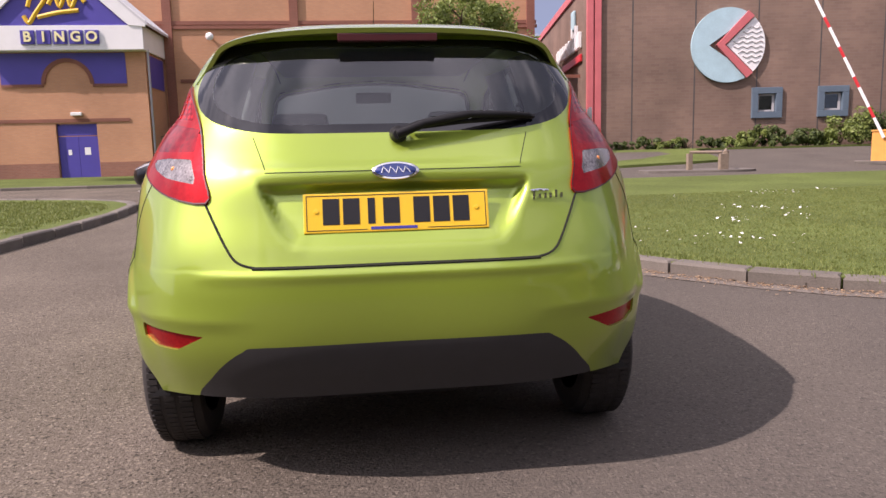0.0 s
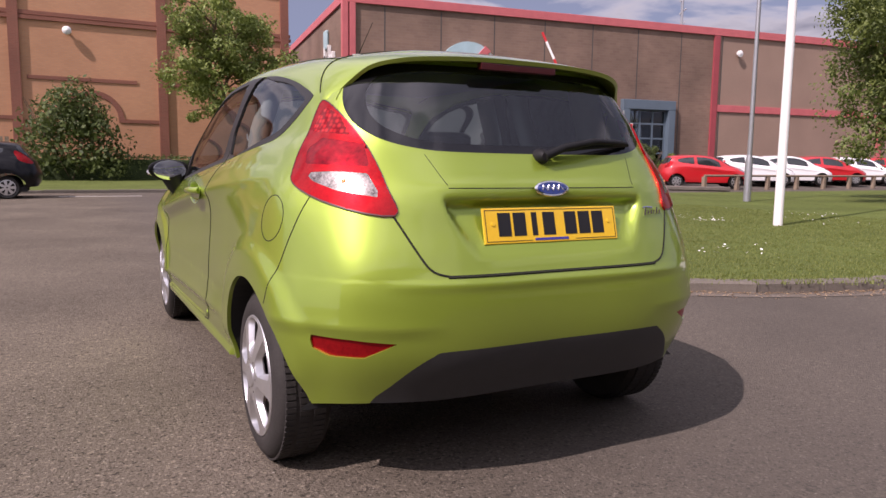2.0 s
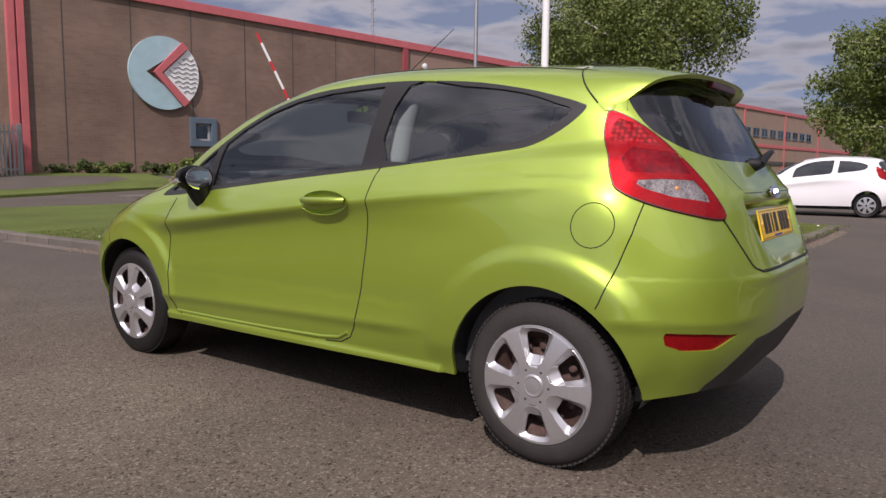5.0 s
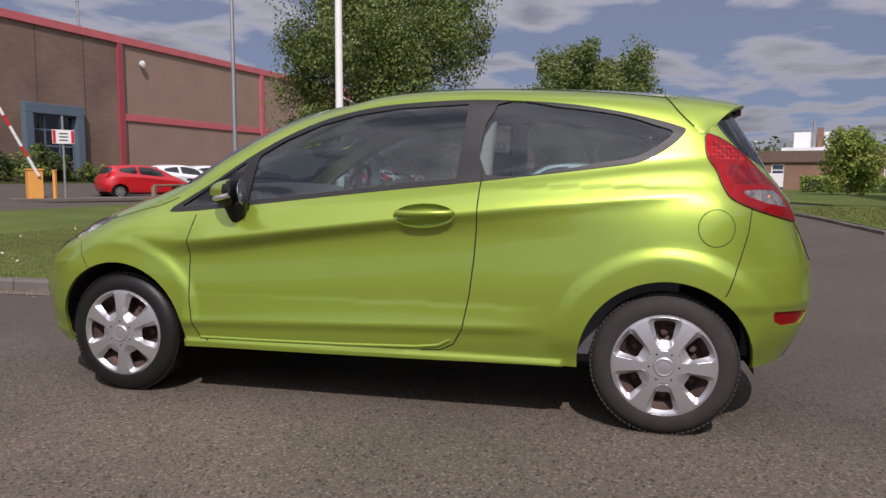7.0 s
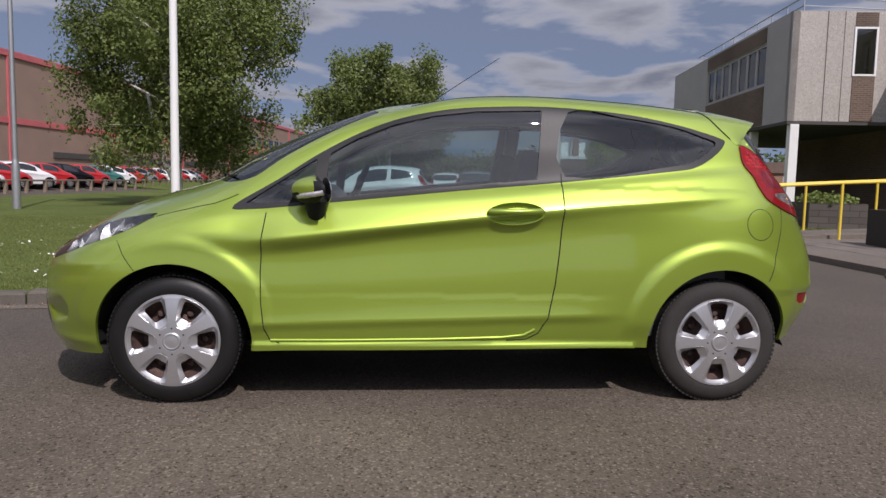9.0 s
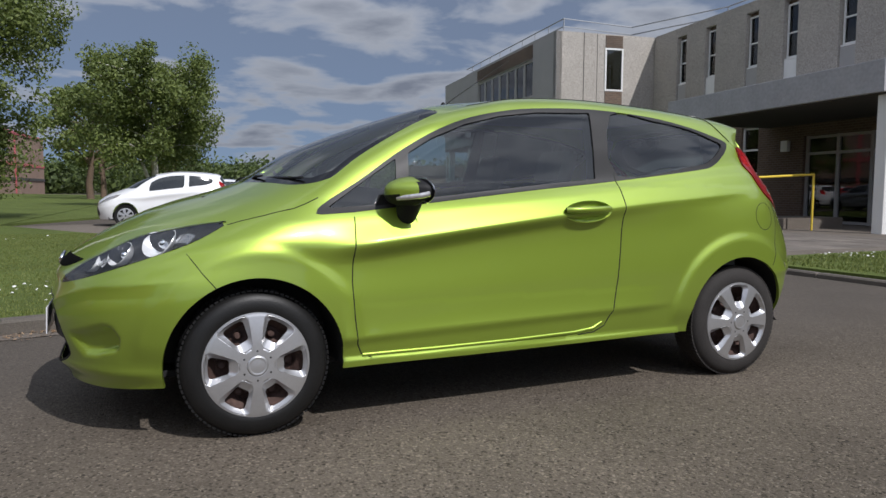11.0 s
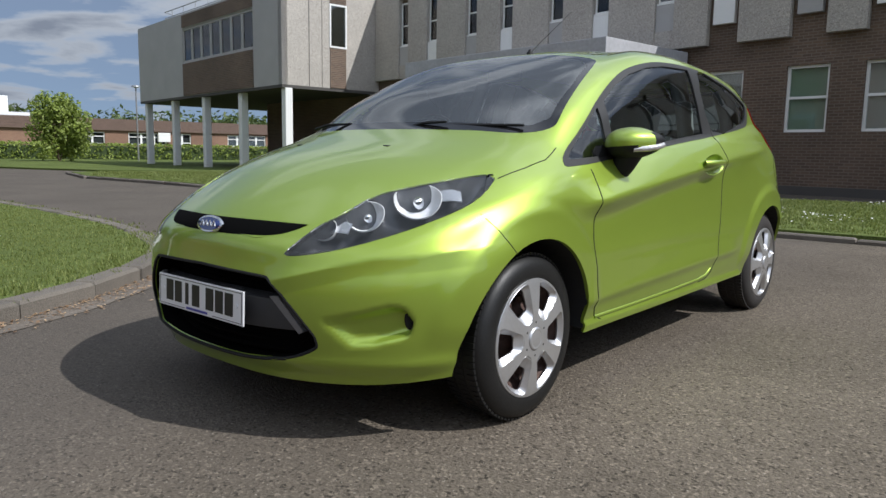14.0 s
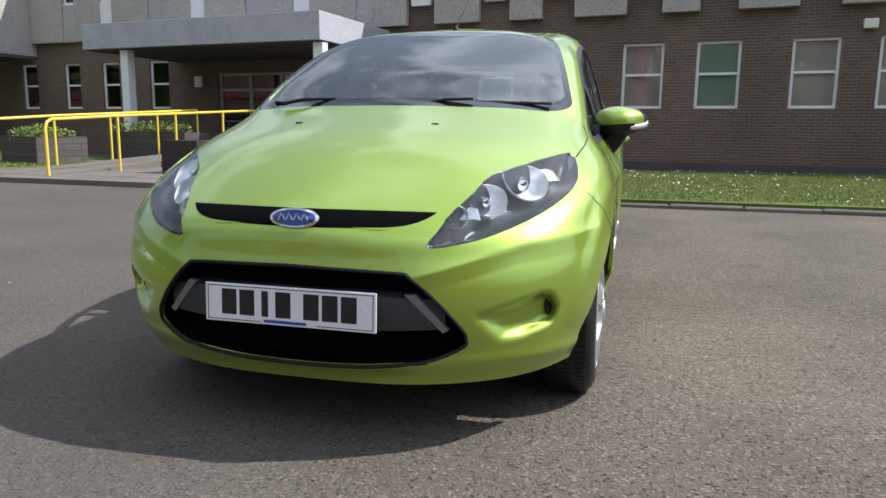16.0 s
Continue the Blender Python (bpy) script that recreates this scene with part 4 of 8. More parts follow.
    side.matrix_basis = pose(wx0 - 0.02, 1.99, 5.16, 0, 0, -90)
    part("frame", boxes((-0.42, 0.42, -0.02, 0.07, 0, 0.07), (-0.42, 0.42, -0.02, 0.07, 1.68, 1.75), (-0.42, -0.35, -0.02, 0.07, 0.07, 1.68), (0.35, 0.42, -0.02, 0.07, 0.07, 1.68)), M["upvc"], side)
    part("pane", boxes((-0.35, 0.35, 0.02, 0.026, 0.07, 1.68)), M["pane"], side)
    part("blind", boxes((-0.35, 0.35, 0.12, 0.14, 0.07, 1.68)), M["blind_tan"], side)
    part("apron", boxes((wx0 - 0.03, wx0 - 0.002, 1.60, 2.38, 3.54, 5.14)), M["office_brick"], b)
    part("apron", boxes((wx0 - 0.03, wx0 - 0.002, 1.60, 2.38, 6.92, 7.42)), M["office_brick"], b)
    fr = [(17.86, 25.35, 5.12, 6.76)]
    part("wing_front", wall_with_holes(wx0, wx1, wz0, wz1, wy1 - 0.25, wy1, fr), M["render"], b, "grey rendered long wall of the wing")
    part("wing_brick", boxes((fr[0][0], fr[0][1], wy1 + 0.002, wy1 + 0.03, 3.54, 5.08), (fr[0][0], fr[0][1], wy1 + 0.002, wy1 + 0.03, 6.80, 7.38)), M["office_brick"], b, "brown brick band on the wing")
    n = 7
    for i in range(n):
        a = fr[0][0] + (fr[0][1] - fr[0][0]) * (i + 0.5) / n
        sash(b, a, wy1 - 0.06, 5.13, (fr[0][1] - fr[0][0]) / n, 1.62, "render", 1, 0.5, "blind", 0.09, 0.12, 0.0, False)
    part("wing_end", boxes((wx1 - 0.25, wx1, wy0, wy1 - 0.25, wz0, wz1)), M["pebble"], b)
    for i in range(5):
        x = wx0 + 0.14 + i * 3.88
        part("post", boxes((x - 0.16, x + 0.16, wy1 - 0.45, wy1 - 0.13, -0.1, wz0 - 0.12), bev=0.02), M["white"], b, "white square post under the wing")
    bm = bmesh.new()
    for z in (7.80, 8.12):
        tube(bm, [(wx0 + 1.2, 0.5, z), (wx0 + 0.6, wy1 - 0.6, z), (wx1 - 2.5, wy1 - 0.6, z), (wx1 - 2.0, wy1 - 1.6, z)], 0.025, 6)
        tube(bm, [(wx0 + 1.2, 0.5, z), (wx0 - 3, -1.2, z), (-20, -1.2, z)], 0.025, 6)
    for i in range(9):
        x = wx0 + 0.6 + i * 1.5
        tube(bm, [(x, wy1 - 0.6, 7.4), (x, wy1 - 0.6, 8.12)], 0.025, 6)
    for i in range(16):
        x = wx0 - 3 - i * 2.0
        tube(bm, [(x, -1.2, 7.2), (x, -1.2, 8.12)], 0.025, 6)
    part("roof_rail", bm, M["grey_metal"], b, "thin grey roof railing")
    # Canopy and entrance.
    c0, c1 = 0.62, 8.6
    part("canopy", boxes((c0, c1, 0.0, 3.85, 3.14, 3.84), bev=0.015), M["canopy"], b, "weathered white flat entrance canopy")
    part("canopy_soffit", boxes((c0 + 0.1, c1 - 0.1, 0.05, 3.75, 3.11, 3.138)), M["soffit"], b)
    for x in (0.80, 7.25):
        part("canopy_post", boxes((x - 0.14, x + 0.14, 3.4, 3.66, 0.0, 3.11), bev=0.015), M["white"], b, "white canopy post")
    e0, e1 = ent[0] - 1.2, ent[1]
    bars = [(x - 0.05, x + 0.05, -0.2, -0.1, 0.05, 2.75) for x in np.linspace(e0 + 0.05, e1 - 0.05, 6)] + [(e0 + 0.1, e1 - 0.1, -0.19, -0.11, z - 0.04, z + 0.04) for z in (0.1, 2.2, 2.7)]
    part("entrance_frame", boxes(*bars), M["render"], b, "pale entrance door frames")
    part("entrance_glass", boxes((e0, e1, -0.16, -0.15, 0.05, 2.75)), M["pane"], b)
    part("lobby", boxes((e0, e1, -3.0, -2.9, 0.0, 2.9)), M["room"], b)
    part("lobby_floor", boxes((e0, e1, -2.9, -0.36, 0.0, 0.04)), M["path"], b)
    part("wall_vent", boxes((-0.95, -0.65, 0.002, 0.14, 2.35, 2.65), bev=0.02), M["render"], b)
    part("wall_vent", boxes((7.55, 7.85, 0.002, 0.14, 2.3, 2.65), bev=0.02), M["white"], b)
    part("wall_lamp", boxes((-11.9, -11.6, 0.002, 0.16, 3.38, 3.6), bev=0.03), M["blind"], b, "beige security lamp")
    # Dark strip painted as the shade along the wall's foot.
    part("plinth_course", boxes((-40, 0.8, 0.001, 0.05, -0.2, 0.22)), M["soffit"], b)
    return b


M["blind_pink"] = mat("pinkish_blind", (0.74, 0.60, 0.52), 0.9, vary=0.1, scale=2)
M["blind_tan"] = mat("tan_blind", (0.30, 0.24, 0.14), 0.9, vary=0.1, scale=2)
office()


def low_offices():
    b = thing("low_office_block", "long single-storey brick office with brown tiled fascia", "building", (66.0, -13.6, 0), -102)
    holes = [(x, x + w, z, 2.35) for x, w, z in ((0.9, 1.05, 0.9), (9.6, 3.1, 1.25), (14.7, 3.4, 1.25), (18.7, 1.7, 0.1), (24.0, 4.0, 1.25), (32.0, 4.0, 1.25), (40.0, 4.0, 1.25))]
    part("wall", wall_with_holes(0, 50, -0.3, 2.5, 0, 0.3, holes), M["far_brick"], b, "orange-brown brick wall")
    for x0, x1, z0, z1 in holes:
        k = max(1, round((x1 - x0) / 1.1))
        for i in range(k):
            w = (x1 - x0) / k
            sash(b, x0 + w * (i + 0.5), 0.1, z0, w, z1 - z0, "upvc", -1, 0.6, "room", 0.09, 0.1)
    part("end_wall", boxes((0, 0.3, 0.3, 40, -0.3, 2.5)), M["far_brick"], b)
    for i in range(5):
        z = 2.5 + 0.205 * i
        part("fascia_board", boxes((-0.25, 50, -0.22 + 0.03 * i, 0.25, z, z + 0.198)), M["slate"], b, "brown tiled fascia board")
    part("end_fascia", boxes((-0.25, 0.2, 0.25, 40, 2.5, 3.52)), M["slate"], b)
    part("roof", boxes((0.2, 50, 0.25, 40, 3.3, 3.45)), M["roof_metal"], b)
    part("plant_plinth", boxes((1.6, 7.4, 3.8, 8, 3.45, 3.95), bev=0.03), M["roof_metal"], b)
    part("roof_plant", boxes((2.6, 4.5, 4.2, 7, 3.95, 5.35), bev=0.05), M["white"], b, "white rooftop plant box")
    part("roof_plant", boxes((5.1, 5.8, 4.2, 7, 3.95, 5.35), bev=0.05), M["white"], b, "white rooftop plant box")
    part("chimney", boxes((4.55, 5.05, 3.9, 4.8, 3.45, 5.75), bev=0.02), M["far_brick"], b, "brick chimney with steel flue")
    bm = bmesh.new()
    tube(bm, [(4.25, 4.0, 3.45), (4.25, 4.0, 6.3)], 0.10, 10)
    part("flue", bm, M["grey_metal"], b)
    return b


low_offices()

# Paved forecourt and ramp before the office entrance.
bm = bmesh.new()
prism(bm, [(3.45, -5.65), (11.1, -5.95), (11.4, -12.4), (15.0, -17.6), (5.0, -16.2), (3.85, -12.2)], "Z", -0.05, 0.085)
tagged(mesh_ob("pavement_1", bm, M["path"]), "pale worn paving before the office entrance", "pavement", kind="structure")
bm = bmesh.new()
prism(bm, [(10.6, 0.35), (12.3, 0.1), (18.5, 2.3), (17.2, 4.5), (14.2, 4.2), (12.2, 2.3)], "Z", -0.05, 0.012)
tagged(mesh_ob("pavement_2", bm, M["path"]), "pale concrete path across the grass", "pavement", kind="structure")
bm = boxes((-6.5, -3.4, 17.9, 18.0, -0.02, 0.006), (4.6, 7.2, 18.6, 18.72, -0.02, 0.008), (9.4, 12.0, 18.6, 18.72, 0.0, 0.05), (-1.5, 0.6, 18.4, 18.5, -0.02, 0.006))
tagged(mesh_ob("road_marking", bm, M["white_line"]), "worn white road dashes", "marking", kind="structure")

# ---- the lime hatchback ----
from mathutils.bvhtree import BVHTree
from mathutils.interpolate import poly_3d_calc

# Rings round half the body, from its rear middle along the flank to its front middle: (half width, along, up).
RINGS = [
    [(0, -1.790, 0.300), (0.40, -1.780, 0.300), (0.60, -1.715, 0.300), (0.715, -1.61, 0.285), (0.778, -1.51, 0.265), (0.81, -1.2445, 0.25), (0.812, -0.85, 0.262), (0.812, -0.25, 0.256), (0.812, 0.30, 0.250), (0.815, 0.85, 0.247), (0.81, 1.2445, 0.23), (0.755, 1.56, 0.215), (0.605, 1.77, 0.20), (0.36, 1.905, 0.195), (0, 1.945, 0.195)],
    [(0, -1.866, 0.455), (0.40, -1.854, 0.455), (0.64, -1.768, 0.45), (0.752, -1.635, 0.44), (0.804, -1.52, 0.42), (0.830, -1.2445, 0.41), (0.835, -0.85, 0.39), (0.828, -0.25, 0.37), (0.828, 0.30, 0.355), (0.834, 0.85, 0.35), (0.845, 1.2445, 0.37), (0.795, 1.56, 0.35), (0.655, 1.79, 0.335), (0.38, 1.955, 0.325), (0, 2.00, 0.325)],
    [(0, -1.880, 0.60), (0.40, -1.866, 0.60), (0.65, -1.775, 0.595), (0.765, -1.635, 0.59), (0.822, -1.50, 0.59), (0.842, -1.2445, 0.61), (0.842, -0.85, 0.58), (0.828, -0.25, 0.55), (0.828, 0.30, 0.53), (0.838, 0.85, 0.52), (0.848, 1.2445, 0.60), (0.812, 1.56, 0.55), (0.675, 1.79, 0.50), (0.385, 1.965, 0.475), (0, 2.012, 0.475)],
    [(0, -1.868, 0.685), (0.40, -1.853, 0.685), (0.648, -1.757, 0.70), (0.760, -1.60, 0.72), (0.812, -1.465, 0.74), (0.834, -1.2445, 0.77), (0.828, -0.85, 0.79), (0.818, -0.25, 0.795), (0.818, 0.30, 0.745), (0.828, 0.85, 0.675), (0.838, 1.2445, 0.69), (0.788, 1.56, 0.635), (0.66, 1.77, 0.585), (0.385, 1.945, 0.565), (0, 1.992, 0.565)],
    [(0, -1.822, 0.82), (0.40, -1.808, 0.82), (0.615, -1.722, 0.835), (0.735, -1.575, 0.865), (0.782, -1.455, 0.915), (0.800, -1.2445, 0.935), (0.820, -0.85, 0.925), (0.834, -0.25, 0.868), (0.838, 0.30, 0.806), (0.842, 0.85, 0.742), (0.830, 1.2445, 0.760), (0.758, 1.56, 0.700), (0.64, 1.755, 0.64), (0.38, 1.925, 0.625), (0, 1.975, 0.63)],
    [(0, -1.783, 0.935), (0.395, -1.770, 0.935), (0.585, -1.685, 0.95), (0.69, -1.555, 0.985), (0.735, -1.44, 1.005), (0.765, -1.2, 1.01), (0.792, -0.85, 0.985), (0.803, -0.25, 0.942), (0.806, 0.30, 0.895), (0.806, 0.85, 0.835), (0.796, 1.20, 0.823), (0.70, 1.50, 0.775), (0.575, 1.69, 0.73), (0.365, 1.845, 0.695), (0, 1.925, 0.690)],
    [(0, -1.745, 0.99), (0.385, -1.733, 0.99), (0.56, -1.655, 1.01), (0.655, -1.54, 1.045), (0.70, -1.43, 1.065), (0.735, -1.2, 1.06), (0.768, -0.85, 1.025), (0.778, -0.25, 0.975), (0.782, 0.30, 0.928), (0.783, 0.85, 0.872), (0.752, 1.13, 0.877), (0.655, 1.33, 0.868), (0.50, 1.47, 0.865), (0.28, 1.575, 0.868), (0, 1.61, 0.872)],
    [(0, -1.700, 1.05), (0.37, -1.688, 1.052), (0.525, -1.625, 1.07), (0.615, -1.525, 1.10), (0.66, -1.42, 1.115), (0.70, -1.2, 1.10), (0.738, -0.85, 1.06), (0.752, -0.25, 1.005), (0.757, 0.30, 0.958), (0.757, 0.85, 0.905), (0.71, 0.99, 0.945), (0.62, 1.03, 0.985), (0.45, 1.12, 0.995), (0.25, 1.18, 1.0), (0, 1.20, 1.002)],
    [(0, -1.610, 1.20), (0.36, -1.598, 1.20), (0.50, -1.55, 1.205), (0.58, -1.47, 1.215), (0.62, -1.37, 1.225), (0.652, -1.2, 1.22), (0.682, -0.85, 1.205), (0.697, -0.25, 1.185), (0.702, 0.28, 1.150), (0.70, 0.60, 1.10), (0.655, 0.75, 1.115), (0.56, 0.80, 1.145), (0.42, 0.85, 1.16), (0.23, 0.895, 1.17), (0, 0.905, 1.172)],
    [(0, -1.52, 1.345), (0.35, -1.50, 1.342), (0.47, -1.45, 1.335), (0.53, -1.38, 1.33), (0.56, -1.29, 1.335), (0.582, -1.15, 1.342), (0.605, -0.85, 1.36), (0.617, -0.30, 1.372), (0.622, 0.08, 1.345), (0.622, 0.33, 1.285), (0.595, 0.42, 1.285), (0.50, 0.42, 1.325), (0.36, 0.385, 1.36), (0.19, 0.33, 1.38), (0, 0.30, 1.388)],
    [(0, -1.46, 1.392), (0.33, -1.44, 1.385), (0.43, -1.38, 1.378), (0.475, -1.29, 1.378), (0.495, -1.18, 1.385), (0.51, -1.05, 1.395), (0.525, -0.80, 1.41), (0.54, -0.35, 1.422), (0.545, 0.0, 1.402), (0.54, 0.18, 1.368), (0.50, 0.26, 1.358), (0.41, 0.25, 1.378), (0.30, 0.22, 1.398), (0.16, 0.18, 1.410), (0, 0.165, 1.415)],
    [(0, -1.25, 1.430), (0.20, -1.22, 1.428), (0.27, -1.15, 1.428), (0.295, -1.08, 1.43), (0.305, -1.0, 1.435), (0.31, -0.9, 1.44), (0.315, -0.7, 1.447), (0.32, -0.40, 1.450), (0.32, -0.20, 1.443), (0.31, -0.08, 1.430), (0.285, -0.02, 1.424), (0.23, 0.0, 1.427), (0.17, 0.01, 1.432), (0.09, 0.01, 1.436), (0, 0.01, 1.438)],
]


def spline(pts, n_per, mirror=False):
    """A smooth line through points, with n_per[i] steps in stretch i."""
    p = [np.array(q, float) for q in pts]
    if mirror:
        flip = np.array([-1, 1, 1])
        p = [p[1] * flip] + p + [p[-2] * flip]
    else:
        p = [2 * p[0] - p[1]] + p + [2 * p[-1] - p[-2]]
    out = []
    for i in range(len(pts) - 1):
        a, b, c, d = p[i : i + 4]
        t1 = max(np.linalg.norm(b - a), 1e-3) ** 0.5
        t2 = t1 + max(np.linalg.norm(c - b), 1e-3) ** 0.5
        t3 = t2 + max(np.linalg.norm(d - c), 1e-3) ** 0.5
        for k in range(n_per[i]):
            t = t1 + (t2 - t1) * k / n_per[i]
            a1, a2, a3 = (t1 - t) / t1 * a + t / t1 * b, (t2 - t) / (t2 - t1) * b + (t - t1) / (t2 - t1) * c, (t3 - t) / (t3 - t2) * c + (t - t2) / (t3 - t2) * d
            b1, b2 = (t2 - t) / t2 * a1 + t / t2 * a2, (t3 - t) / (t3 - t1) * a2 + (t - t1) / (t3 - t1) * a3
            out.append((t2 - t) / (t2 - t1) * b1 + (t - t1) / (t2 - t1) * b2)
    out.append(np.array(pts[-1], float))
    return np.array(out)


def shell(cell):
    """Both halves of the body's skin as one mesh of four-sided faces about cell metres wide."""
    mid = RINGS[2]
    along = [max(2, round(np.linalg.norm(np.subtract(b, a)) / cell)) for a, b in zip(mid, mid[1:])]
    rows = np.array([spline(r, along, True) for r in RINGS])
    upw = [max(2, round(np.linalg.norm(rows[i + 1, rows.shape[1] // 2] - rows[i, rows.shape[1] // 2]) / cell)) for i in range(len(rows) - 1)]
    cols = np.array([spline(rows[:, k], upw) for k in range(rows.shape[1])])
    last = cols[:, -1].copy()
    spine = np.stack([0 * last[:, 0], last[:, 1] * 0.92 - 0.04, last[:, 2] + 0.018 * (last[:, 0] / 0.32) ** 2 + 0.006], 1)
    grid = np.concatenate([cols, ((cols[:, -1] * [0.6, 1, 1] + [0, 0, 0.010])[:, None]), spine[:, None]], 1)
    grid[:, -2, 2] = last[:, 2] + 0.62 * (spine[:, 2] - last[:, 2])
    n, m, _ = grid.shape
    left = grid * [-1, 1, 1]
    bm = bmesh.new()
    verts = {}
    for s, g in ((0, grid), (1, left)):
        for i in range(n):
            for j in range(m):
                verts[s, i, j] = bm.verts.new(g[i, j])
    for s in (0, 1):
        for i in range(n - 1):
            for j in range(m - 1):
                q = [verts[s, i, j], verts[s, i + 1, j], verts[s, i + 1, j + 1], verts[s, i, j + 1]]
                bm.faces.new(q if s == 0 else q[::-1])
    bmesh.ops.remove_doubles(bm, verts=bm.verts[:], dist=2e-4)
    bmesh.ops.dissolve_degenerate(bm, edges=bm.edges[:], dist=1e-5)
    bm.normal_update()
    return bm


def side_uv(c):
    return c.y, c.z


def end_uv(c):
    return c.x, c.z


def top_uv(c):
    return c.x, c.y


def tail_uv(c):
    return 0.8 * abs(c.x) + 0.6 * c.y, c.z


def lamp_uv(c):
    return 0.52 * abs(c.x) - 0.85 * c.y, c.z


def inside(u, v, poly):
    hit = False
    for (a, b), (c, d) in zip(poly, poly[1:] + poly[:1]):
        if (b > v) != (d > v) and u < (c - a) * (v - b) / (d - b) + a:
            hit = not hit
    return hit


def nearest(u, v, poly):
    best = None
    for (a, b), (c, d) in zip(poly, poly[1:] + poly[:1]):
        e, f = c - a, d - b
        k = max(0, min(1, ((u - a) * e + (v - b) * f) / (e * e + f * f + 1e-12)))
        p = (a + k * e, b + k * f)
        q = (p[0] - u) ** 2 + (p[1] - v) ** 2
        if best is None or q < best[0]:
            best = (q, p)
    return best[1]


def smooth_poly(pts, n=5, closed=True):
    """Rounds a polygon with a smooth line through its points."""
    k = len(pts)
    out = []
    for i in range(k if closed else k - 1):
        a, b, c, d = (np.array(pts[(i + o) % k] if closed else pts[max(0, min(k - 1, i + o))], float) for o in (-1, 0, 1, 2))
        for t in np.arange(n) / n:
            out.append(tuple(0.5 * (2 * b + (c - a) * t + (2 * a - 5 * b + 4 * c - d) * t**2 + (3 * b - 3 * c + d - a) * t**3)))
    if not closed:
        out.append(tuple(pts[-1]))
    return out


def split(bm, poly, uv, keep, reach=0.03):
    """Takes the faces inside a polygon (seen by uv, where keep(face centre, normal) holds) off bm, with a clean edge, into a mesh of their own."""
    us, vs = [p[0] for p in poly], [p[1] for p in poly]
    lo_u, hi_u, lo_v, hi_v = min(us) - 0.05, max(us) + 0.05, min(vs) - 0.05, max(vs) + 0.05
    took = set()
    for f in bm.faces:
        c = f.calc_center_median()
        u, v = uv(c)
        if lo_u < u < hi_u and lo_v < v < hi_v and keep(c, f.normal) and inside(u, v, poly):
            took.add(f)
    edge = {v for f in took for v in f.verts if any(g not in took for g in v.link_faces)}
    for v in edge:
        u0, v0 = uv(v.co)
        u1, v1 = nearest(u0, v0, poly)
        if (u1 - u0) ** 2 + (v1 - v0) ** 2 > reach**2:
            continue
        n = v.normal
        # Two tangent steps of the skin, solved for the wanted move in the polygon's plane.
        t1 = n.cross(Vector((0, 0, 1)) if abs(n.z) < 0.9 else Vector((1, 0, 0))).normalized()
        t2 = n.cross(t1)
        e = 1e-3
        a = [(x - y) / e for x, y in zip(uv(v.co + t1 * e), (u0, v0))]
        b = [(x - y) / e for x, y in zip(uv(v.co + t2 * e), (u0, v0))]
        det = a[0] * b[1] - a[1] * b[0]
        if abs(det) < 0.15:
            continue
        du, dv = u1 - u0, v1 - v0
        step = t1 * ((du * b[1] - dv * b[0]) / det) + t2 * ((a[0] * dv - a[1] * du) / det)
        if step.length < reach * 1.5:
            v.co += step
    piece = bmesh.new()
    made = {}
    for f in took:
        for v in f.verts:
            if v not in made:
                made[v] = piece.verts.new(v.co)
    for f in took:
        piece.faces.new([made[v] for v in f.verts])
    bmesh.ops.delete(bm, geom=list(took), context="FACES")
    piece.normal_update()
    bm.normal_update()
    return piece


def thick(ob, t, offset=-1.0):
    mod = ob.modifiers.new("thickness", "SOLIDIFY")
    mod.thickness, mod.offset = t, offset
    return ob


def follow(tree, pts, cast):
    """Puts a line's points on the skin: cast(u, v) gives where a ray starts and its way."""
    out = []
    for u, v in pts:
        o, d = cast(u, v)
        hit = tree.ray_cast(Vector(o), Vector(d))
        if hit[0] is not None:
            out.append((hit[0], hit[1]))
    return out


def dense(pts, step=0.015, closed=False):
    out = []
    for (a, b), (c, d) in zip(pts, pts[1:] + (pts[:1] if closed else [])):
        k = max(1, int(math.hypot(c - a, d - b) / step))
        out += [(a + (c - a) * i / k, b + (d - b) * i / k) for i in range(k)]
    return out + [pts[0] if closed else pts[-1]]


def gap_line(bm, tree, pts, cast, r=0.0024, sink=0.0008):
    run = follow(tree, dense(pts), cast)
    if len(run) > 2:
        tube(bm, [p - n * sink for p, n in run], r, 5)
    return bm


def cast_side(s):
    return lambda u, v: ((s * 2, u, v), (-s, 0, 0))


def cast_end(s):
    return lambda u, v: ((u, s * 4, v), (0, -s, 0))


def cast_top(u, v):
    return (u, v, 3), (0, 0, -1)


SKIN = {}


def skin_normal(co):
    """The normal of the whole smooth skin at the place nearest to co."""
    loc, nor, idx, _ = SKIN["tree"].find_nearest(co)
    pts, nors = SKIN["faces"][idx]
    w = poly_3d_calc(pts, loc)
    n = Vector((0, 0, 0))
    for k, v in zip(w, nors):
        n += v * k
    return n.normalized() if n.length > 1e-6 else nor


def remember(bm):
    bm.normal_update()
    bm.faces.ensure_lookup_table()
    SKIN["tree"] = BVHTree.FromBMesh(bm)
    SKIN["faces"] = [([v.co.copy() for v in f.verts], [v.normal.copy() for v in f.verts]) for f in bm.faces]


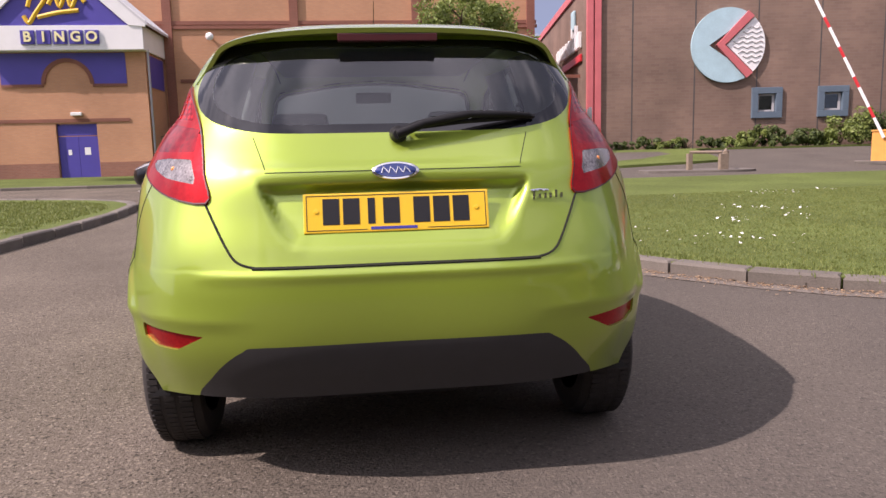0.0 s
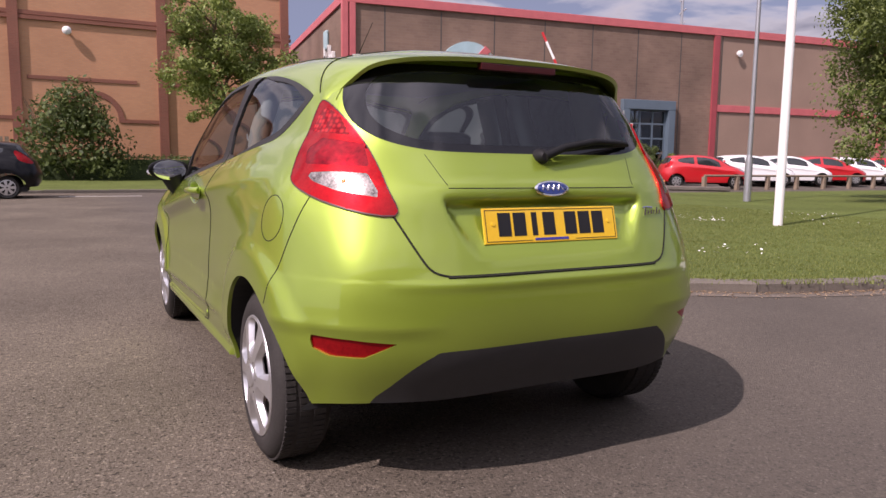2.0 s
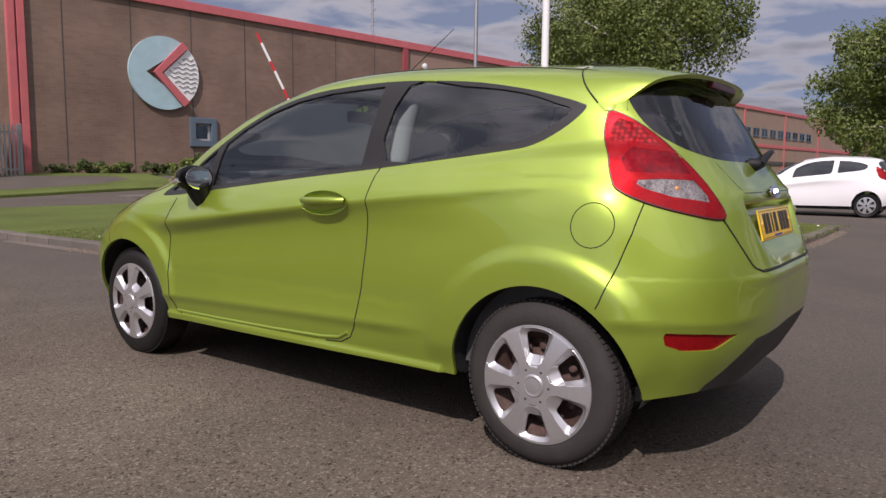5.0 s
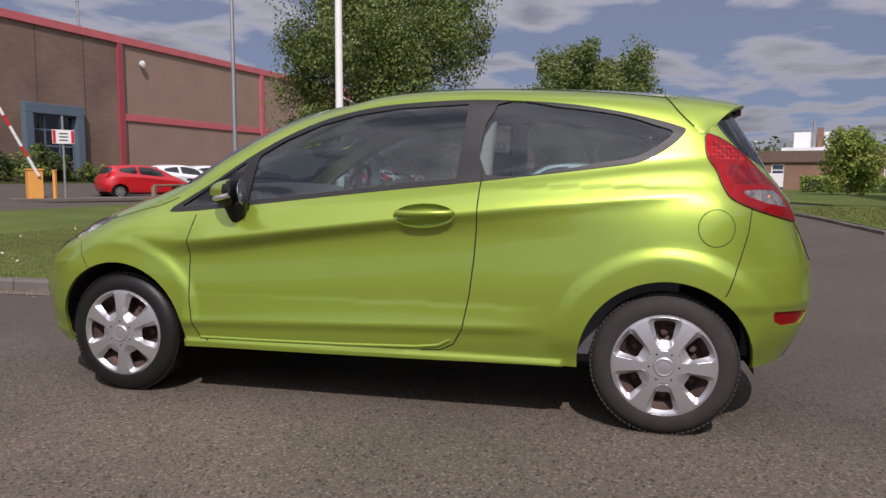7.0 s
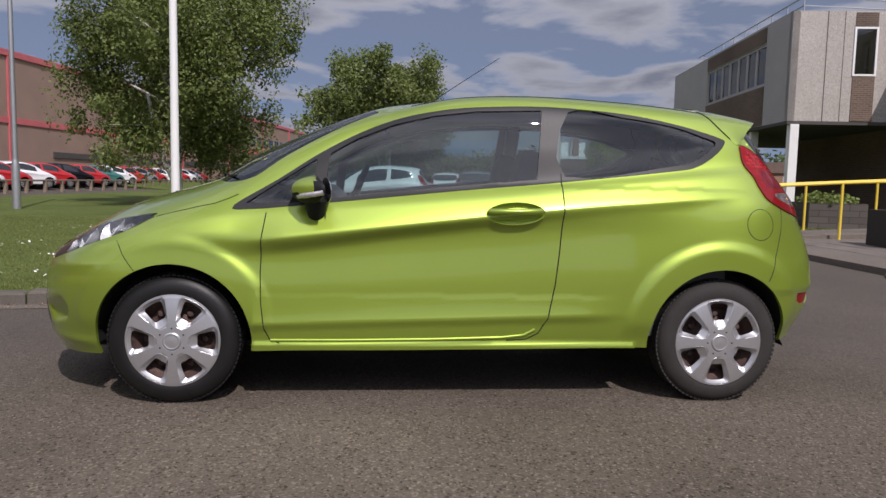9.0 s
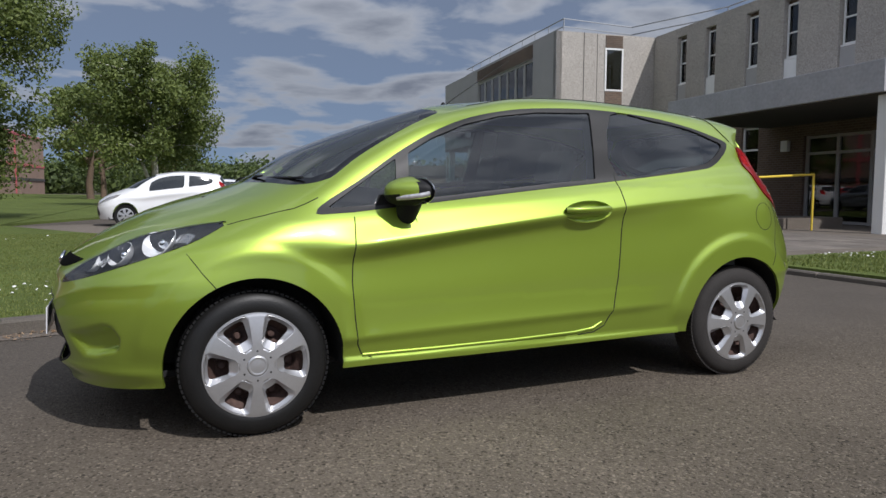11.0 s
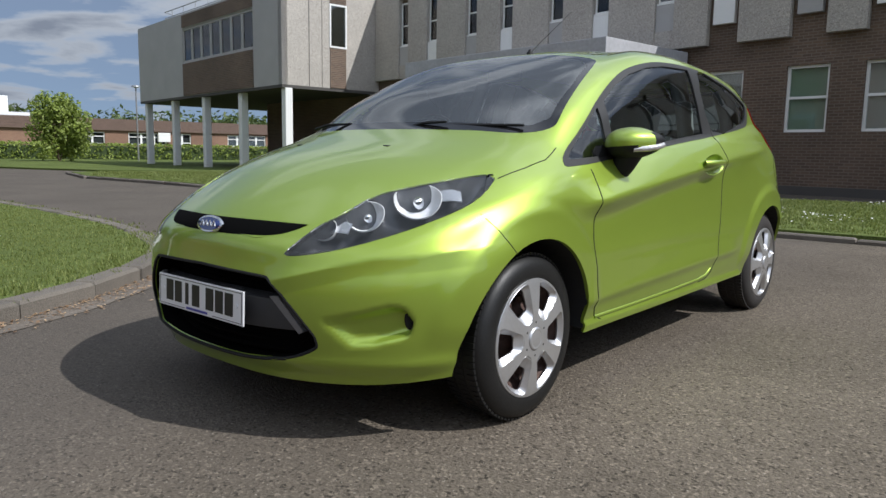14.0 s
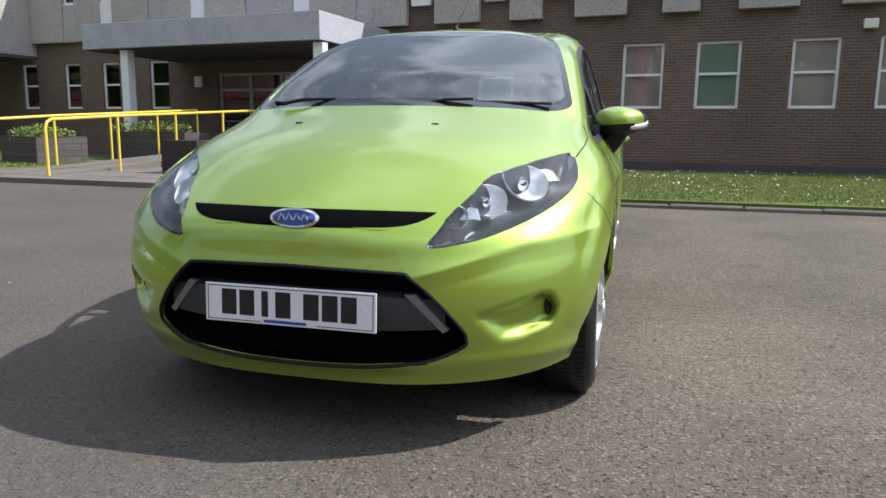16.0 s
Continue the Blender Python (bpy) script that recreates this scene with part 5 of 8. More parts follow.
def panel(name, bm, material, parent, label="", depth=0.012, lift=0.0):
    """A piece of the skin as a part: shaded as the whole skin is, with its edges turned inwards."""
    verts = list(bm.verts)
    nors = [skin_normal(v.co) for v in verts]
    at = {v: i for i, v in enumerate(verts)}
    cos = [v.co + n * lift for v, n in zip(verts, nors)]
    faces = [[at[v] for v in f.verts] for f in bm.faces]
    for e in [e for e in bm.edges if e.is_boundary]:
        f = e.link_faces[0]
        a, b = e.verts
        loop = [l for l in f.loops if l.edge == e][0]
        a, b = loop.vert, loop.link_loop_next.vert
        i, j = at[a], at[b]
        k = len(cos)
        out = (cos[j] - cos[i]).cross(nors[i]).normalized()
        cos += [cos[i].copy(), cos[j].copy(), cos[j] - nors[j] * depth, cos[i] - nors[i] * depth]
        nors += [out, out, out, out]
        faces.append([k + 1, k, k + 3, k + 2])
    bm.free()
    me = bpy.data.meshes.new(name)
    me.from_pydata([tuple(v) for v in cos], [], faces)
    me.shade_smooth()
    me.normals_split_custom_set_from_vertices([tuple(n) for n in nors])
    me.materials.append(material)
    ob = new(name, me)
    ob.parent = parent
    if label:
        ob["label"] = label
    return ob


ARCH_R = 0.343
AXLES = (-1.2445, 1.2445)
DLO = [(0.995, 0.884), (0.80, 1.008), (0.62, 1.128), (0.45, 1.222), (0.28, 1.292), (0.10, 1.336), (-0.10, 1.362), (-0.44, 1.374), (-0.80, 1.352), (-1.05, 1.312), (-1.20, 1.275), (-1.29, 1.247), (-1.312, 1.228), (-1.26, 1.17), (-1.15, 1.105), (-1.0, 1.078), (-0.48, 1.018), (0.0, 0.970), (0.64, 0.900), (0.90, 0.874)]
GLASS_F = [(0.597, 0.926), (0.570, 1.130), (0.45, 1.200), (0.28, 1.270), (0.10, 1.315), (-0.10, 1.342), (-0.41, 1.355), (-0.375, 1.030), (0.0, 0.992)]
GLASS_R = [(-0.535, 1.350), (-0.505, 1.046), (-1.0, 1.102), (-1.13, 1.128), (-1.215, 1.178), (-1.262, 1.224), (-1.20, 1.250), (-1.05, 1.297), (-0.80, 1.334)]
GLASS_Q = [(0.948, 0.894), (0.652, 0.915), (0.628, 1.106), (0.80, 0.993)]
DOOR = [(0.832, 0.93), (0.842, 0.86), (0.856, 0.74), (0.863, 0.60), (0.858, 0.46), (0.845, 0.345), (0.825, 0.300), (0.78, 0.280), (0.60, 0.278), (0.20, 0.285), (-0.24, 0.295), (-0.33, 0.302), (-0.385, 0.330), (-0.425, 0.40), (-0.455, 0.55), (-0.472, 0.70), (-0.485, 0.88), (-0.487, 1.06)]
BACK_GLASS = [(0, 1.052), (0.30, 1.054), (0.42, 1.064), (0.51, 1.088), (0.565, 1.128), (0.585, 1.18), (0.575, 1.24), (0.54, 1.30), (0.46, 1.333), (0.25, 1.340), (0, 1.342)]
SCREEN = [(0, 1.004), (0.25, 1.002), (0.45, 0.998), (0.60, 0.990), (0.665, 1.01), (0.66, 1.06), (0.60, 1.22), (0.555, 1.305), (0.50, 1.340), (0.36, 1.362), (0.19, 1.382), (0, 1.389)]
GRILLE = [(0, 0.538), (0.29, 0.530), (0.345, 0.515), (0.42, 0.445), (0.475, 0.375), (0.488, 0.345), (0.478, 0.315), (0.38, 0.275), (0.20, 0.250), (0, 0.244)]
FOG = [(0.500, 0.412), (0.60, 0.438), (0.672, 0.462), (0.706, 0.452), (0.722, 0.405), (0.708, 0.362), (0.63, 0.335), (0.575, 0.330)]
INSERT = [(0, 0.472), (0.38, 0.470), (0.44, 0.458), (0.50, 0.415), (0.545, 0.365), (0.592, 0.303), (0.56, 0.24), (0, 0.24)]
RECESS = [(0, 0.915), (0.385, 0.912), (0.375, 0.875), (0.335, 0.80), (0.295, 0.755), (0.24, 0.742), (0, 0.740)]
TAIL = [(-0.352, 1.215), (-0.320, 1.175), (-0.300, 1.09), (-0.282, 1.00), (-0.298, 0.945), (-0.435, 0.892), (-0.632, 0.862), (-0.600, 0.95), (-0.535, 1.05), (-0.455, 1.14)]
REFLECTOR = [(-0.658, 0.500), (-0.52, 0.512), (-0.385, 0.515), (-0.395, 0.475), (-0.45, 0.455), (-0.56, 0.456)]
HEAD = [(-1.455, 0.600), (-1.364, 0.672), (-1.25, 0.730), (-1.149, 0.778), (-1.0, 0.812), (-0.87, 0.833), (-0.772, 0.842), (-0.785, 0.815), (-0.875, 0.758), (-1.034, 0.700), (-1.222, 0.642), (-1.38, 0.604)]
BONNET = [(0, 1.97), (0.25, 1.95), (0.335, 1.905), (0.41, 1.865), (0.50, 1.77), (0.61, 1.60), (0.69, 1.43), (0.725, 1.335), (0.742, 1.20), (0.745, 1.08), (0.735, 1.02), (0.69, 0.99), (0.60, 0.99), (0.30, 1.10), (0, 1.12)]
HATCH = [(0, 0.690), (0.385, 0.690), (0.44, 0.705), (0.475, 0.75), (0.535, 0.868), (0.56, 0.95), (0.60, 1.06), (0.61, 1.16), (0.60, 1.24), (0.565, 1.31), (0.48, 1.36), (0, 1.37)]


def both(half):
    return half + [(-u, v) for u, v in half[::-1] if abs(u) > 1e-6]


COVER = {}


def wedge(r, u, r0, r1, half0, half1, soft):
    """Signed distance to a rounded wedge between two radii, at radius r and u to the side of its middle."""
    half = half0 + (half1 - half0) * max(0.0, min(1.0, (r - r0) / (r1 - r0)))
    dx, dy = abs(u) - half + soft, abs(r - (r0 + r1) / 2) - (r1 - r0) / 2 + soft
    return math.hypot(max(dx, 0.0), max(dy, 0.0)) + min(max(dx, dy), 0.0) - soft


def cover_hole(r, u):
    return wedge(r, u, 0.105, 0.183, 0.0260, 0.0450, 0.013)


def cover_pocket(r, u):
    return wedge(r, u, 0.072, 0.1975, 0.0240, 0.0680, 0.019)


def cover_face(r):
    """Height of the cover's dished face at a radius."""
    return 0.0215 - 0.0150 * ((r - 0.03) / 0.18) ** 2


def cover_edge(edge, a):
    """Where the outline of a pocket or hole lies, seen from its middle at angle a: radius and side."""
    lo, hi = 0.0, 0.09
    for _ in range(30):
        m = (lo + hi) / 2
        lo, hi = (m, hi) if edge(0.146 + m * math.sin(a), m * math.cos(a)) < 0 else (lo, m)
    return 0.146 + lo * math.sin(a), lo * math.cos(a)


def cover_mesh():
    """A dished disc with six pockets that slope down to rounded holes; made once for all the wheels."""
    if "mesh" in COVER:
        return COVER["mesh"]
    radii = [0.036, 0.045, 0.054, 0.063, 0.070] + [0.076 + 0.0032 * k for k in range(38)] + [0.1995, 0.2015, 0.2050, 0.2085, 0.2120, 0.2132]
    n, sector = 360, math.pi / 3
    bm, grid, gaps = bmesh.new(), [], []
    for r in radii:
        row, marks = [], []
        for q in range(n):
            t = 2 * math.pi * q / n
            rr = r
            k = (t / sector) % 1.0 - 0.5
            u = rr * math.sin(k * sector)
            g, e = cover_pocket(rr, u), 1e-4
            if abs(g) < 0.0020:
                gr, gu = (cover_pocket(rr + e, u) - g) / e, (cover_pocket(rr, u + e) - g) / e
                rr, u, g = rr - gr * g, u - gu * g, 0.0
                t += math.asin(max(-1, min(1, u / rr))) - k * sector
            depth = cover_face(rr)
            if rr > 0.1990:
                depth -= 0.001 + 0.016 * max(0.0, (rr - 0.2050) / 0.008)
            row.append(bm.verts.new((depth, rr * math.cos(t), rr * math.sin(t))))
            marks.append(g)
        grid.append(row)
        gaps.append(marks)
    for i in range(len(radii) - 1):
        for q in range(n):
            p = (q + 1) % n
            if min(gaps[i][q], gaps[i][p], gaps[i + 1][q], gaps[i + 1][p]) < -1e-4:
                continue
            bm.faces.new((grid[i][q], grid[i][p], grid[i + 1][p], grid[i + 1][q]))
    bmesh.ops.delete(bm, geom=[v for v in bm.verts if not v.link_faces], context="VERTS")
    # The pockets: a rounded lip, a slope, and the hole's own wall.
    steps = 64
    for k in range(6):
        rings = [[] for _ in range(5)]
        for a in np.linspace(0, 2 * math.pi, steps, False):
            (r0, u0), (r1, u1) = cover_edge(cover_pocket, a), cover_edge(cover_hole, a)
            for ring, f, d in zip(rings, (-0.12, 0.03, 0.12, 1.0, 1.0), (0.0007, 0.0006, 0.0030, 0.0170, 0.0230)):
                rr, u = r0 + (r1 - r0) * f, u0 + (u1 - u0) * f
                t = sector * (k + 0.5) + math.asin(u / rr)
                ring.append(bm.verts.new((cover_face(rr) - d, rr * math.cos(t), rr * math.sin(t))))
        near = min((v for row in grid for v in row if v.is_valid), key=lambda v: (v.co - rings[0][0].co).length)
        bm.faces.new((rings[0][0], rings[0][1], near))
        for a, b in zip(rings, rings[1:]):
            for q in range(steps):
                p = (q + 1) % steps
                bm.faces.new((a[q], a[p], b[p], b[q]))
    bmesh.ops.recalc_face_normals(bm, faces=bm.faces[:])
    for f in bm.faces:
        if f.normal.x < -0.05:
            f.normal_flip()
    me = bpy.data.meshes.new("wheel_cover")
    bm.to_mesh(me)
    bm.free()
    me.materials.append(M["silver"])
    me.shade_smooth()
    me.set_sharp_from_angle(angle=radians(24))
    COVER["mesh"] = me
    return me


def wheel(parent, x, y, rubber="rubber", spin=0.0, yaw=0.0):
    """A tyre, its steel wheel and a six-spoke cover; x is the outer face."""
    s = -1 if x < 0 else 1
    hub = new("wheel")
    hub.parent = parent
    hub.matrix_basis = pose(x, y, 0.289, 0, 0, yaw + (0 if s > 0 else 180))
    w = 0.178
    bm = bmesh.new()
    prof = [(0.188, -0.010), (0.200, 0.002), (0.222, 0.006), (0.250, 0.004), (0.270, -0.006), (0.281, -0.018), (0.287, -0.034), (0.289, -0.060), (0.289, -w + 0.06), (0.287, -w + 0.034), (0.270, -w + 0.006), (0.23, -w), (0.195, -w + 0.012)]
    lathe(bm, prof, n=72)
    part("tyre", bm, M[rubber], hub, "worn black rubber tyre", True)
    bm = bmesh.new()
    for k in range(84):
        t = 2 * math.pi * k / 84
        for a0, a1 in ((-0.020, -0.052), (-0.066, -0.098), (-0.112, -0.150)):
            c, d = t + (0.02 if a0 < -0.06 else 0), 0.027
            vs = [bm.verts.new((a, r * math.cos(q), r * math.sin(q))) for q in (c - d, c + d) for a, r in ((a0, 0.2835), (a0, 0.2915), (a1, 0.2915), (a1, 0.2835))]
            for f in ((0, 1, 2, 3), (7, 6, 5, 4), (1, 5, 6, 2), (0, 4, 5, 1), (2, 6, 7, 3)):
                bm.faces.new([vs[i] for i in f])
    bmesh.ops.recalc_face_normals(bm, faces=bm.faces[:])
    part("tread", bm, M[rubber], hub)
    bm = bmesh.new()
    lathe(bm, [(0.193, -0.006), (0.186, -0.03), (0.165, -0.045), (0.150, -0.075), (0.10, -0.062), (0.07, -0.03), (0.0, -0.03)], n=48)
    for k in range(12):
        t = 2 * math.pi * k / 12
        c = Vector((-0.052, 0.128 * math.cos(t), 0.128 * math.sin(t)))
        lathe(bm, [(0.017, 0), (0.012, 0.008), (0.0, 0.009)], n=10, at=c)
    part("steel_wheel", bm, M["steel_rust"], hub, "rust-brown steel wheel", True)
    cov = new("wheel_cover", cover_mesh())
    cov.parent = hub
    cov["label"] = "silver six-spoke wheel cover"
    cov.matrix_basis = pose(0, 0, 0, spin, 0, 0)
    thick(cov, 0.004)
    bm = bmesh.new()
    lathe(bm, [(0.043, 0.012), (0.041, 0.022), (0.037, 0.0265), (0.032, 0.0275), (0.030, 0.0262), (0.027, 0.0262), (0.020, 0.0272), (0.0, 0.0275)], n=40)
    part("centre_cap", bm, M["silver"], hub, "round silver centre cap", True)
    # Raised ink dots stand for the shade in six bolt holes.
    for k in range(6):
        bm = bmesh.new()
        t = math.pi / 3 * k + radians(spin)
        lathe(bm, [(0.0042, 0.0200), (0.0042, 0.0214), (0.0, 0.0216)], n=8, at=(0, 0.058 * math.cos(t), 0.058 * math.sin(t)))
        part("bolt_hole", bm, M["ink"], hub)
    return hub


def seat(parent, x, y, rear=False):
    s = new("car_seat")
    s.parent = parent
    s.matrix_basis = pose(x, y, 0.0)
    w = 0.25 if not rear else 0.56
    part("cushion", boxes((-w, w, -0.25, 0.27, 0.36, 0.53), bev=0.05), M["seat"], s, "", True)
    bm = boxes((-w, w, -0.07, 0.07, 0.50, 1.04 if not rear else 1.0), bev=0.05)
    bmesh.ops.rotate(bm, verts=bm.verts[:], cent=(0, 0, 0.5), matrix=Matrix.Rotation(radians(20), 3, "X"))
    bmesh.ops.translate(bm, verts=bm.verts[:], vec=(0, -0.22, 0))
    part("backrest", bm, M["seat"], s, "", True)
    for q in ((0,) if not rear else (-0.3, 0.3)):
        bm = boxes((q - 0.13, q + 0.13, -0.05, 0.05, 1.03, 1.21) if not rear else (q - 0.13, q + 0.13, -0.04, 0.04, 0.99, 1.11), bev=0.04)
        bmesh.ops.rotate(bm, verts=bm.verts[:], cent=(0, 0, 0.5), matrix=Matrix.Rotation(radians(18), 3, "X"))
        bmesh.ops.translate(bm, verts=bm.verts[:], vec=(0, -0.22, 0))
        part("headrest", bm, M["seat"], s, "", True)


def plate(parent, y, z, tilt, s, material, name_label):
    """A number plate with plain bars for its characters; s is -1 at the rear, 1 at the front."""
    p = new("number_plate")
    p.parent = parent
    p["label"] = name_label
    p.matrix_basis = pose(0, y, z, tilt, 0, 0 if s < 0 else 180)
    part("backing", boxes((-0.26, 0.26, -0.006, 0.0, -0.0555, 0.0555), bev=0.0025), material, p)
    bm = bmesh.new()
    for x0, x1, z0, z1 in ((-0.252, 0.252, 0.0475, 0.0495), (-0.252, -0.085, -0.0495, -0.0475), (0.085, 0.252, -0.0495, -0.0475), (-0.252, -0.250, -0.0495, 0.0495), (0.250, 0.252, -0.0495, 0.0495)):
        box(bm, x0, x1, -0.0068, -0.006, z0, z1)
    part("border", bm, M["ink"], p)
    xs = [-0.205 + 0.056 * k for k in range(4)] + [0.048 + 0.056 * k for k in range(3)]
    for k, x in enumerate(xs):
        w = 0.046 if k != 2 else 0.020
        part("bar", boxes((x - 0.002 + (0.046 - w) / 2, x + w - 0.002 + (0.046 - w) / 2, -0.0072, -0.006, -0.033, 0.040)), M["ink"], p)
    part("caption_bar", boxes((-0.075, 0.055, -0.0072, -0.006, -0.0495, -0.0415)), M["ink_blue"], p)
    for x in (-0.225, 0.225):
        bm = bmesh.new()
        lathe(bm, [(0.007, -0.006), (0.0065, -0.0085), (0, -0.009)], "Y", 14, (x, 0, 0.005))
        part("screw", bm, material, p, "", True)


def oval(bm, a, b, t, n=40, at=(0, 0, 0), flip=1):
    """An upright oval plate, t thick, facing -y (flip 1) or +y."""
    rings = []
    for k, d in ((1.0, 0.0), (1.0, t * 0.7), (0.94, t), (0.0, t)):
        rings.append([bm.verts.new((at[0] + a * k * math.cos(q), at[1] - flip * d, at[2] + b * k * math.sin(q))) for q in (2 * math.pi * i / n for i in range(n))])
    for p, q in zip(rings, rings[1:]):
        for i in range(n):
            bm.faces.new((p[i], p[(i + 1) % n], q[(i + 1) % n], q[i]))
    bmesh.ops.remove_doubles(bm, verts=bm.verts[:], dist=1e-6)
    bmesh.ops.recalc_face_normals(bm, faces=bm.faces[:])
    return bm


def badge(parent, y, z, tilt, s, size=0.066):
    b = new("badge")
    b.parent = parent
    b["label"] = "blue oval badge with chrome rim"
    b.matrix_basis = pose(0, y, z, tilt, 0, 0 if s < 0 else 180)
    part("rim", oval(bmesh.new(), size, size * 0.40, 0.008), M["chrome"], b, "", True)
    part("face", oval(bmesh.new(), size * 0.9, size * 0.32, 0.0095), M["badge_blue"], b, "", True)
    bm = bmesh.new()
    for k in range(4):
        x = size * (-0.52 + 0.31 * k)
        tube(bm, [(x - 0.006, -0.0098, -size * 0.12), (x, -0.0100, size * 0.15), (x + 0.008, -0.0098, size * 0.02), (x + 0.013, -0.0098, -size * 0.1)], size * 0.03, 5)
    part("script_stroke", bm, M["chrome"], b)


def seam(car, tree, pts, cast, r=0.0024, sink=0.0008):
    """One dark gap between two panels."""
    bm = bmesh.new()
    gap_line(bm, tree, pts, cast, r, sink)
    part("panel_gap", bm, M["gap"], car)


def hatchback():
    car = thing("hatchback_car", "lime green metallic three-door hatchback parked on grey asphalt", "car")
    sk = shell(0.0115)
    tree = BVHTree.FromBMesh(sk)

    # Rear bumper step and plate recess: pushed into the skin.
    rec, fog = both(RECESS), FOG
    for v in sk.verts:
        c = v.co
        if c.y < -1.6 and inside(c.x, c.z, rec):
            q = nearest(c.x, c.z, rec)
            d = math.hypot(q[0] - c.x, q[1] - c.z)
            top = max(0.0, min(1.0, (c.z - 0.74) / 0.14))
            c.y += (0.012 + 0.032 * top) * min(1.0, d / 0.02)
        if c.y > 1.5 and inside(abs(c.x), c.z, fog):
            q = nearest(abs(c.x), c.z, fog)
            d = math.hypot(q[0] - abs(c.x), q[1] - c.z)
            c.y -= (0.013 + 0.047 * max(0.0, min(1.0, (abs(c.x) - 0.50) / 0.20))) * min(1.0, d / 0.024)
    for v in sk.verts:
        c = v.co
        # A lip above the plate, and the flange below the tail lamps.
        if c.y < -1.55 and abs(c.x) < 0.6:
            c.y -= 0.010 * math.exp(-(((c.z - 0.952) / 0.008) ** 2)) * max(0, 1 - (abs(c.x) / 0.42) ** 8)
            c.y -= 0.008 * math.exp(-(((c.z - 0.666) / 0.018) ** 2)) * max(0.0, 1 - (abs(c.x) / 0.58) ** 4)
        # The blisters over the wheels, and the sill's step.
        for ya in AXLES:
            r = math.hypot(c.y - ya, c.z - 0.29)
            if abs(c.x) > 0.7 and c.z < 0.85:
                soft = 0.055 if ya > 0 else 0.06
                on = smooth01((c.y - 0.80) / 0.08) if ya > 0 else 1.0
                c.x += math.copysign(0.013 * on * smooth01((abs(c.x) - 0.70) / 0.07) * smooth01((c.z - 0.29) / 0.10) * (1 - smooth01((r - 0.425) / soft)), c.x)
        if abs(c.x) > 0.7 and -0.85 < c.y < 0.9 and c.z < 0.5:
            d = 0.405 - 0.03 * (c.y + 0.4) - c.z
            ridge = math.exp(d / 0.05) if d < 0 else max(0.0, 1 - d / 0.035) ** 1.25
            c.x += math.copysign(0.013 * ridge * smooth01((c.y + 0.85) / 0.3), c.x)
            c.x += math.copysign(0.014 * max(0, min(1, (0.288 - c.z) / 0.012)), c.x)
        # The crease along the flank: a small overhang.
        if abs(c.x) > 0.7 and -1.5 < c.y < 1.0 and 0.6 < c.z < 1.0:
            zc = 0.868 - 0.1125 * (c.y + 0.25) if c.y > -0.25 else 0.868 - 0.095 * (c.y + 0.25)
            d = zc - c.z
            front = smooth01((c.y + 1.1) / 1.9)
            fade = smooth01((c.y + 1.5) / 0.5) * smooth01((1.0 - c.y) / 0.25)
            high, wide = 0.009 + 0.021 * front, 0.027 + 0.043 * front
            ridge = math.exp(d / 0.07) if d < 0 else max(0.0, 1 - d / wide) ** 1.25
            c.x += math.copysign(high * ridge * fade, c.x)
        # The ridge round the front bumper below the lamps.
        if c.y > 1.30 and abs(c.x) > 0.28 and 0.42 < c.z < 0.70:
            zc = 0.515 + 0.30 * (abs(c.x) - 0.34) if abs(c.x) < 0.62 else 0.599 + 0.10 * (1.80 - c.y)
            d = zc - c.z
            fade = smooth01((abs(c.x) - 0.28) / 0.14) * smooth01((c.y - 1.42) / 0.25)
            ridge = math.exp(d / 0.04) if d < 0 else max(0.0, 1 - d / 0.05) ** 1.25
            out = Vector((c.x, max(0.0, c.y - 1.0), 0)).normalized()
            c.x += out.x * 0.011 * ridge * fade
            c.y += out.y * 0.011 * ridge * fade
        # The lip at the foot of the front bumper.
        if c.y > 1.30 and c.z < 0.36:
            d = 0.272 - c.z
            ridge = math.exp(d / 0.022) if d < 0 else max(0.0, 1 - d / 0.05)
            out = Vector((c.x, max(0.0, c.y - 1.0), 0)).normalized()
            k = 0.014 * ridge * smooth01((c.y - 1.50) / 0.15)
            c.x += out.x * k
            c.y += out.y * k
        # The shoulder of the rear bumper's corners.
        if c.y < -1.45 and abs(c.x) > 0.35 and 0.42 < c.z < 0.68:
            d = 0.545 - c.z
            ridge = math.exp(d / 0.05) if d < 0 else max(0.0, 1 - d / 0.04) ** 1.25
            out = Vector((c.x, c.y + 1.0, 0)).normalized()
            k = 0.010 * ridge * smooth01((abs(c.x) - 0.35) / 0.2) * smooth01((-1.45 - c.y) / 0.1)
            c.x += out.x * k
            c.y += out.y * k
    remember(sk)
    # Wheel openings.
    for ya in AXLES:
        circle = [(ya + ARCH_R * math.cos(a), 0.29 + ARCH_R * math.sin(a)) for a in np.linspace(-0.6, math.pi + 0.6, 60)]
        for s in (-1, 1):
            split(sk, circle, side_uv, lambda c, n, s=s: c.x * s > 0.55).free()
    tree = BVHTree.FromBMesh(sk)
    for s in (-1, 1):
        side = lambda c, n, s=s: c.x * s > 0.35 and abs(n.x) > 0.25
        dlo = smooth_poly(DLO, 4)
        fr = split(sk, dlo, side_uv, side)
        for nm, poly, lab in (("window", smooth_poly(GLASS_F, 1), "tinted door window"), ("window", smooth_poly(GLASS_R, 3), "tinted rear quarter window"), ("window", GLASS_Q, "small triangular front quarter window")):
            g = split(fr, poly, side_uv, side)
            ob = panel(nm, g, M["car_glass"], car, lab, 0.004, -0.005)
            ob.visible_shadow = False
        panel("window_frame", fr, M["frame_grey"], car, "satin dark grey window surround", 0.014, 0.001)
